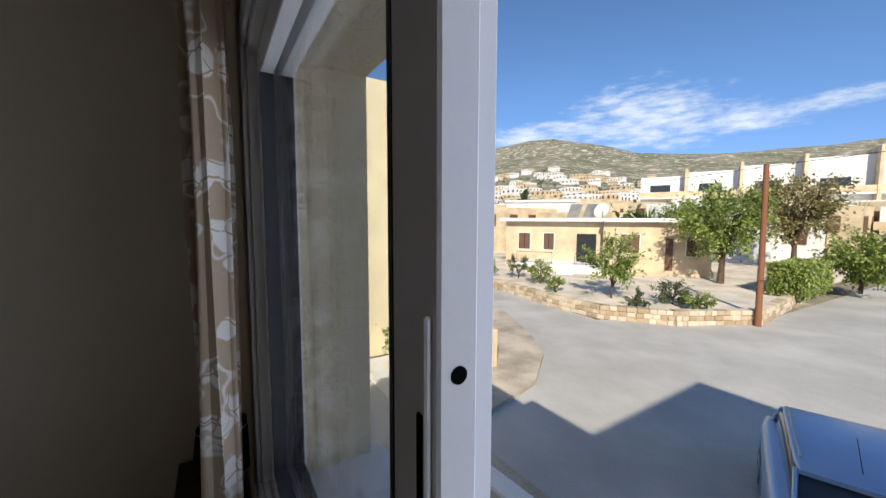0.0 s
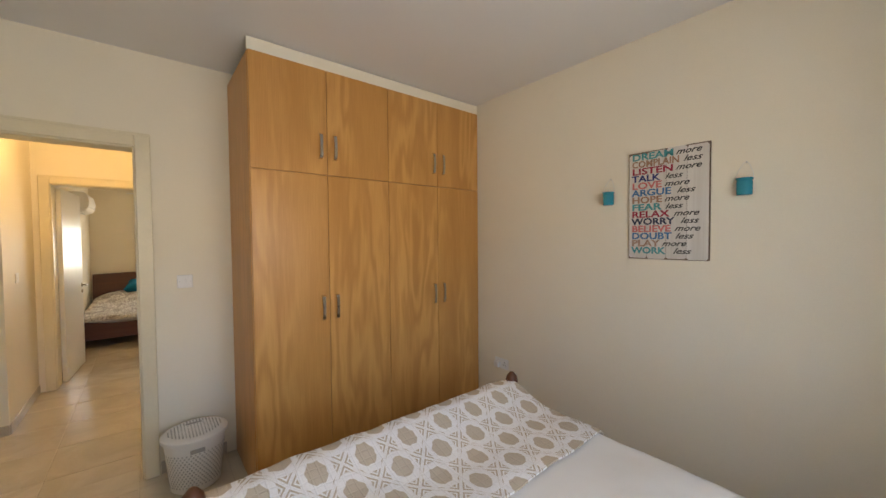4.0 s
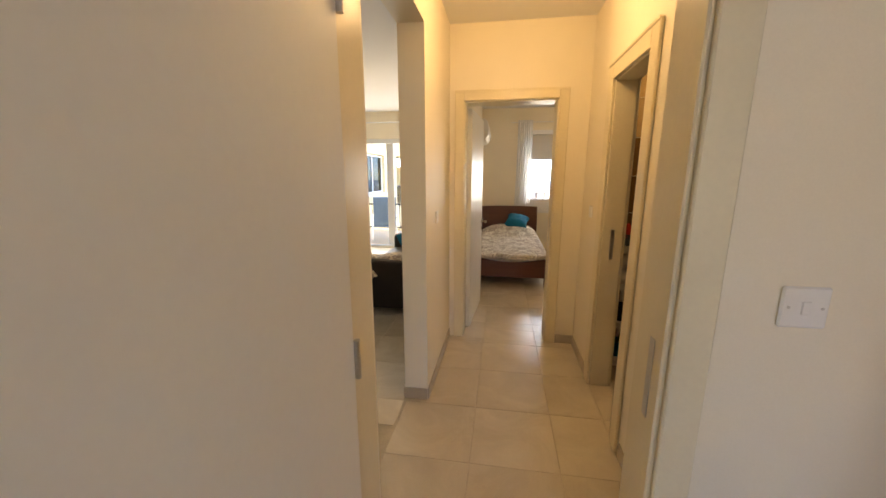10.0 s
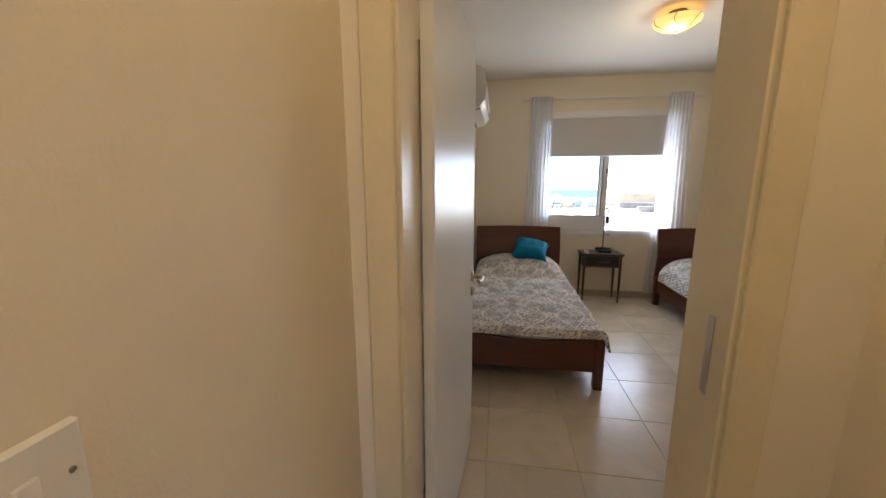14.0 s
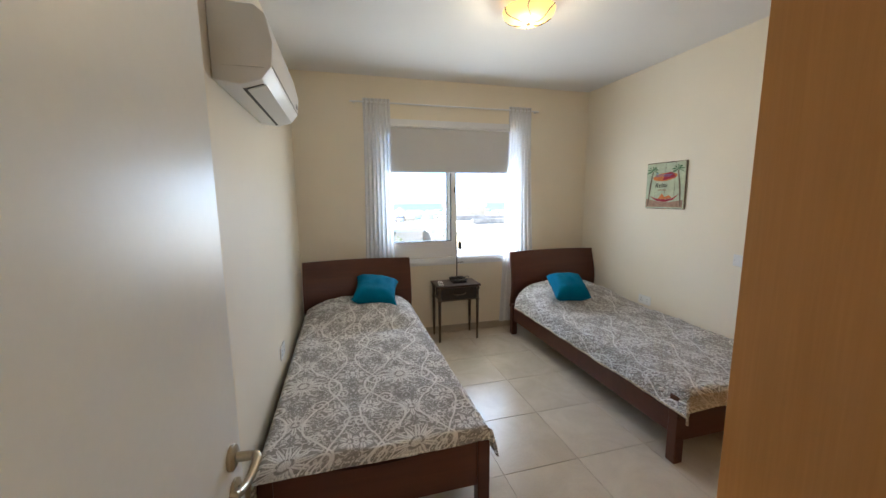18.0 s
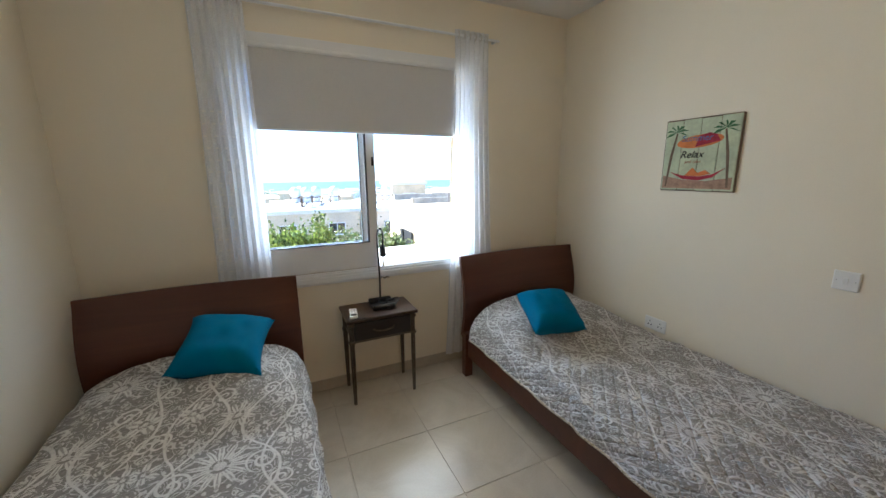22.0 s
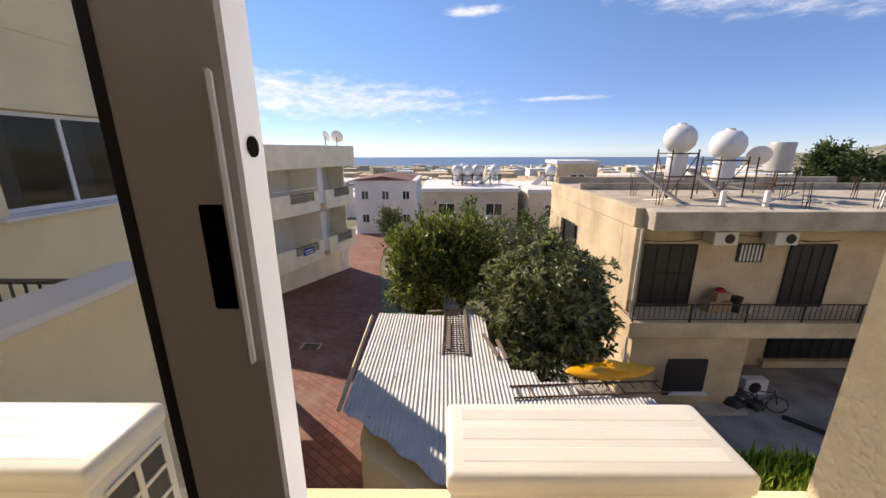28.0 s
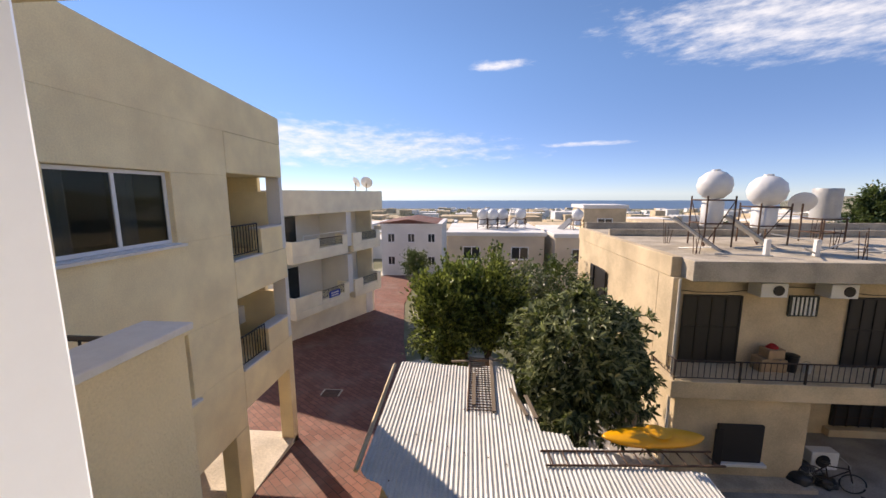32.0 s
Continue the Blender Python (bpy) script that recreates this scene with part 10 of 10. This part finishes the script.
tree("broad_tree", (11.0, -40.0, -2.4), (2.6, 2.6, 2.1), 6000, 0.28, M["leaf_autumn"], "tall ochre-leaved tree beside the road", 3.0, 61, girth=0.25)
tree("broad_tree", (17.5, -37.0, -2.4), (2.4, 2.4, 1.8), 6000, 0.28, M["leaf_light"], "green tree behind the hedge", 1.7, 62, girth=0.25)
tree("bramble_bush", (6.2, -33.0, -2.7), (1.6, 2.4, 1.2), 5000, 0.22, M["leaf_light"], "yellow-flowered bush by the road", 0.9, 63, "shrub")


def hedge():
    r = random.Random(9)
    v, f = [], []
    for _ in range(9000):
        x, y, z = r.uniform(-0.8, 0.8), r.uniform(-2.2, 2.2), r.uniform(0.1, 1.7)
        k = r.randrange(5)
        p = Vector((x, y, 1.7)) if k < 2 else Vector((-0.8 if k == 2 else 0.8, y, z)) if k < 4 else Vector((x, 2.2, z))
        p += Vector((r.gauss(0, 0.06), r.gauss(0, 0.06), r.gauss(0, 0.06)))
        d = Vector((r.gauss(0, 1), r.gauss(0, 1), r.gauss(0, 1))).normalized()
        s = d.orthogonal().normalized() * 0.045
        i = len(v)
        v += [p - s, p + d * 0.16, p + s]
        f.append((i, i + 1, i + 2))
    ob = thing("hedge", (7.8, -28.4, -2.5), "clipped bright green box-shaped hedge", "hedge")
    me = bpy.data.meshes.new("leaves")
    me.from_pydata(v, [], f)
    me.materials.append(M["leaf_light"])
    c = new("leaves", me)
    c.parent = ob
    part("core", box(-0.75, 0.75, -2.15, 2.15, 0.0, 1.64, 0.05), M["leaf_dark"], ob)


hedge()


def hill_town():
    """White houses up the slope, with dark trees between."""
    r = random.Random(21)
    panes = bmesh.new()
    for mat, lab in ((M["render_white"], "white"), (M["render_pale"], "cream")):
        bm = bmesh.new()
        for _ in range(260):
            d = 55 + 560 * r.random() ** 1.6
            a = radians(r.uniform(-12, 78))
            x, y = 1.3 + d * math.sin(a), -d * math.cos(a)
            z = ground_level(x, y)
            w, dd, h = r.uniform(7, 15), r.uniform(7, 12), r.uniform(3.2, 7.5)
            box(x - w / 2, x + w / 2, y - dd / 2, y + dd / 2, z - 3, z + h, bm=bm)
            for q in range(3):
                xx = x - w / 2 + w * (q + 0.3) / 3
                box(xx, xx + w * 0.13, y + dd / 2 - 0.05, y + dd / 2 + 0.08, z + h - 2.4, z + h - 0.9, bm=panes)
                yy = y - dd / 2 + dd * (q + 0.3) / 3
                box(x - w / 2 - 0.08, x - w / 2 + 0.05, yy, yy + dd * 0.13, z + h - 2.4, z + h - 0.9, bm=panes)
        solid("hill_houses", bm, mat, "distant %s houses on the hillside" % lab, "houses", kind="stuff")
    solid("hill_windows", panes, M["shutter_brown"], "dark windows of the distant hillside houses", "windows", kind="stuff")
    v, f = [], []
    for _ in range(900):
        d = 50 + 520 * r.random() ** 1.4
        a = radians(r.uniform(-12, 78))
        x, y = 1.3 + d * math.sin(a), -d * math.cos(a)
        s = r.uniform(1.6, 3.4)
        vv, ff = leaf_cloud(r, (x, y, ground_level(x, y) + s * 0.8), (s, s, s), 60, 1.1)
        k = len(v)
        v += vv
        f += [tuple(i + k for i in q) for q in ff]
    me = bpy.data.meshes.new("hill_trees")
    me.from_pydata(v, [], f)
    me.materials.append(M["leaf_dark"])
    tagged(new("hill_trees", me), "dark green trees among the hillside houses", "trees", kind="stuff")
    ob = thing("cypress", (72.0, -70.0, ground_level(72, -70)), "tall narrow dark cypress", "tree")
    part("trunk", tube([(0, 0, 0), (0, 0, 3)], 0.2, 6), M["bark"], ob)
    vv, ff = leaf_cloud(r, (0, 0, 5.5), (0.8, 0.8, 4.8), 1500, 0.6)
    me = bpy.data.meshes.new("crown")
    me.from_pydata(vv, [], ff)
    me.materials.append(M["leaf_dark"])
    c = new("crown", me)
    c.parent = ob


hill_town()


def terrace(x0, y0, turn, n, label):
    """A row of pale three-storey flats up the road."""
    ob = thing("terrace_flats", (x0, y0, ground_level(x0, y0)), label, "building", turn=turn)
    for i in range(n):
        a = i * 7.0
        part("wall", box(a, a + 6.6, 0, 9, -2, 11.4 + 0.5 * i, 0.03), M["render_white"], ob)
        part("fin_wall", box(a + 6.6, a + 7.0, -1.6, 9, -2, 12.4 + 0.5 * i, 0.03), M["render_pale"], ob)
        for k in range(3):
            z = 1.6 + 3.1 * k
            part("balcony_slab", box(a, a + 6.59, -1.5, -0.001, z - 0.2, z), M["render_white"], ob)
            part("balcony_front", box(a, a + 6.59, -1.5, -1.36, z + 0.001, z + 0.95), M["render_pale"], ob)
            part("balcony_door", box(a + 1.5, a + 4.5, -0.04, -0.001, z, z + 2.2), M["dark_glass"], ob)


terrace(38.0, -65.0, 201, 5, "row of white terraced flats on the rise")
far_villa = thing("villa", (44.0, -46.0, -1.5), "white two-storey villa behind the bungalow", "building", turn=-45)
part("wall", box(-7, 7, -5, 5, -1, 5.6, 0.03), M["render_white"], far_villa)
part("roof_rim", box(-7.3, 7.3, -5.3, 5.3, 5.601, 5.95, 0.03), M["render_white"], far_villa)
for i in range(4):
    for k in range(2):
        part("window", box(-6 + i * 3.3, -4.4 + i * 3.3, 5.001, 5.06, 0.6 + 2.9 * k, 2.0 + 2.9 * k), M["dark_glass"], far_villa)
for k, (x, y, h) in enumerate(((25, -44, 4.5), (31, -40, 4.0), (20, -50, 5.0), (10, -55, 5.0))):
    palm("palm_tree", (x, y, ground_level(x, y)), h, 120, 2.3, "palm tree among the houses", 70 + k)
# ---- floor: bed of grout, and the tiles one by one ----
solid("floor", box(-3.90, 3.46, -0.72, 9.69, -0.25, -0.0025), M["grout"], "cream ceramic tile floor with pale joints", "floor", kind="structure")
floor_ob = bpy.data.objects["floor"]
TX, TY, X0, Y0, JOINT = 0.465, 0.473, 0.36, 3.98, 0.0045
tile_mesh = {}


def floor_tile(x0, x1, y0, y1):
    if x1 - x0 < 0.03 or y1 - y0 < 0.03:
        return
    key = (round(x1 - x0, 3), round(y1 - y0, 3))
    if key not in tile_mesh:
        tile_mesh[key] = mesh(box(-key[0] / 2, key[0] / 2, -key[1] / 2, key[1] / 2, -0.008, 0.0, 0.0015), "tile", M["tile"])
    ob = new("tile", tile_mesh[key])
    ob.parent = floor_ob
    ob.location = ((x0 + x1) / 2, (y0 + y1) / 2, random.uniform(-0.0004, 0.0004))


def tile_room(rx0, rx1, ry0, ry1):
    for i in range(math.floor((rx0 - X0) / TX), math.ceil((rx1 - X0) / TX)):
        for j in range(math.floor((ry0 - Y0) / TY), math.ceil((ry1 - Y0) / TY)):
            floor_tile(max(rx0, X0 + i * TX + JOINT / 2), min(rx1, X0 + (i + 1) * TX - JOINT / 2),
                       max(ry0, Y0 + j * TY + JOINT / 2), min(ry1, Y0 + (j + 1) * TY - JOINT / 2))


tile_room(-0.10, 3.16, -0.43, 3.12)
tile_room(0.105, 0.865, 3.12, 3.29)
tile_room(-0.12, 1.14, 3.29, 5.49)
tile_room(0.145, 0.925, 5.49, 5.71)
tile_room(0.10, 3.27, 5.71, 9.40)
tile_room(-3.49, -0.12, 4.2, 9.40)
tile_room(1.15, 3.28, 3.5, 5.49)
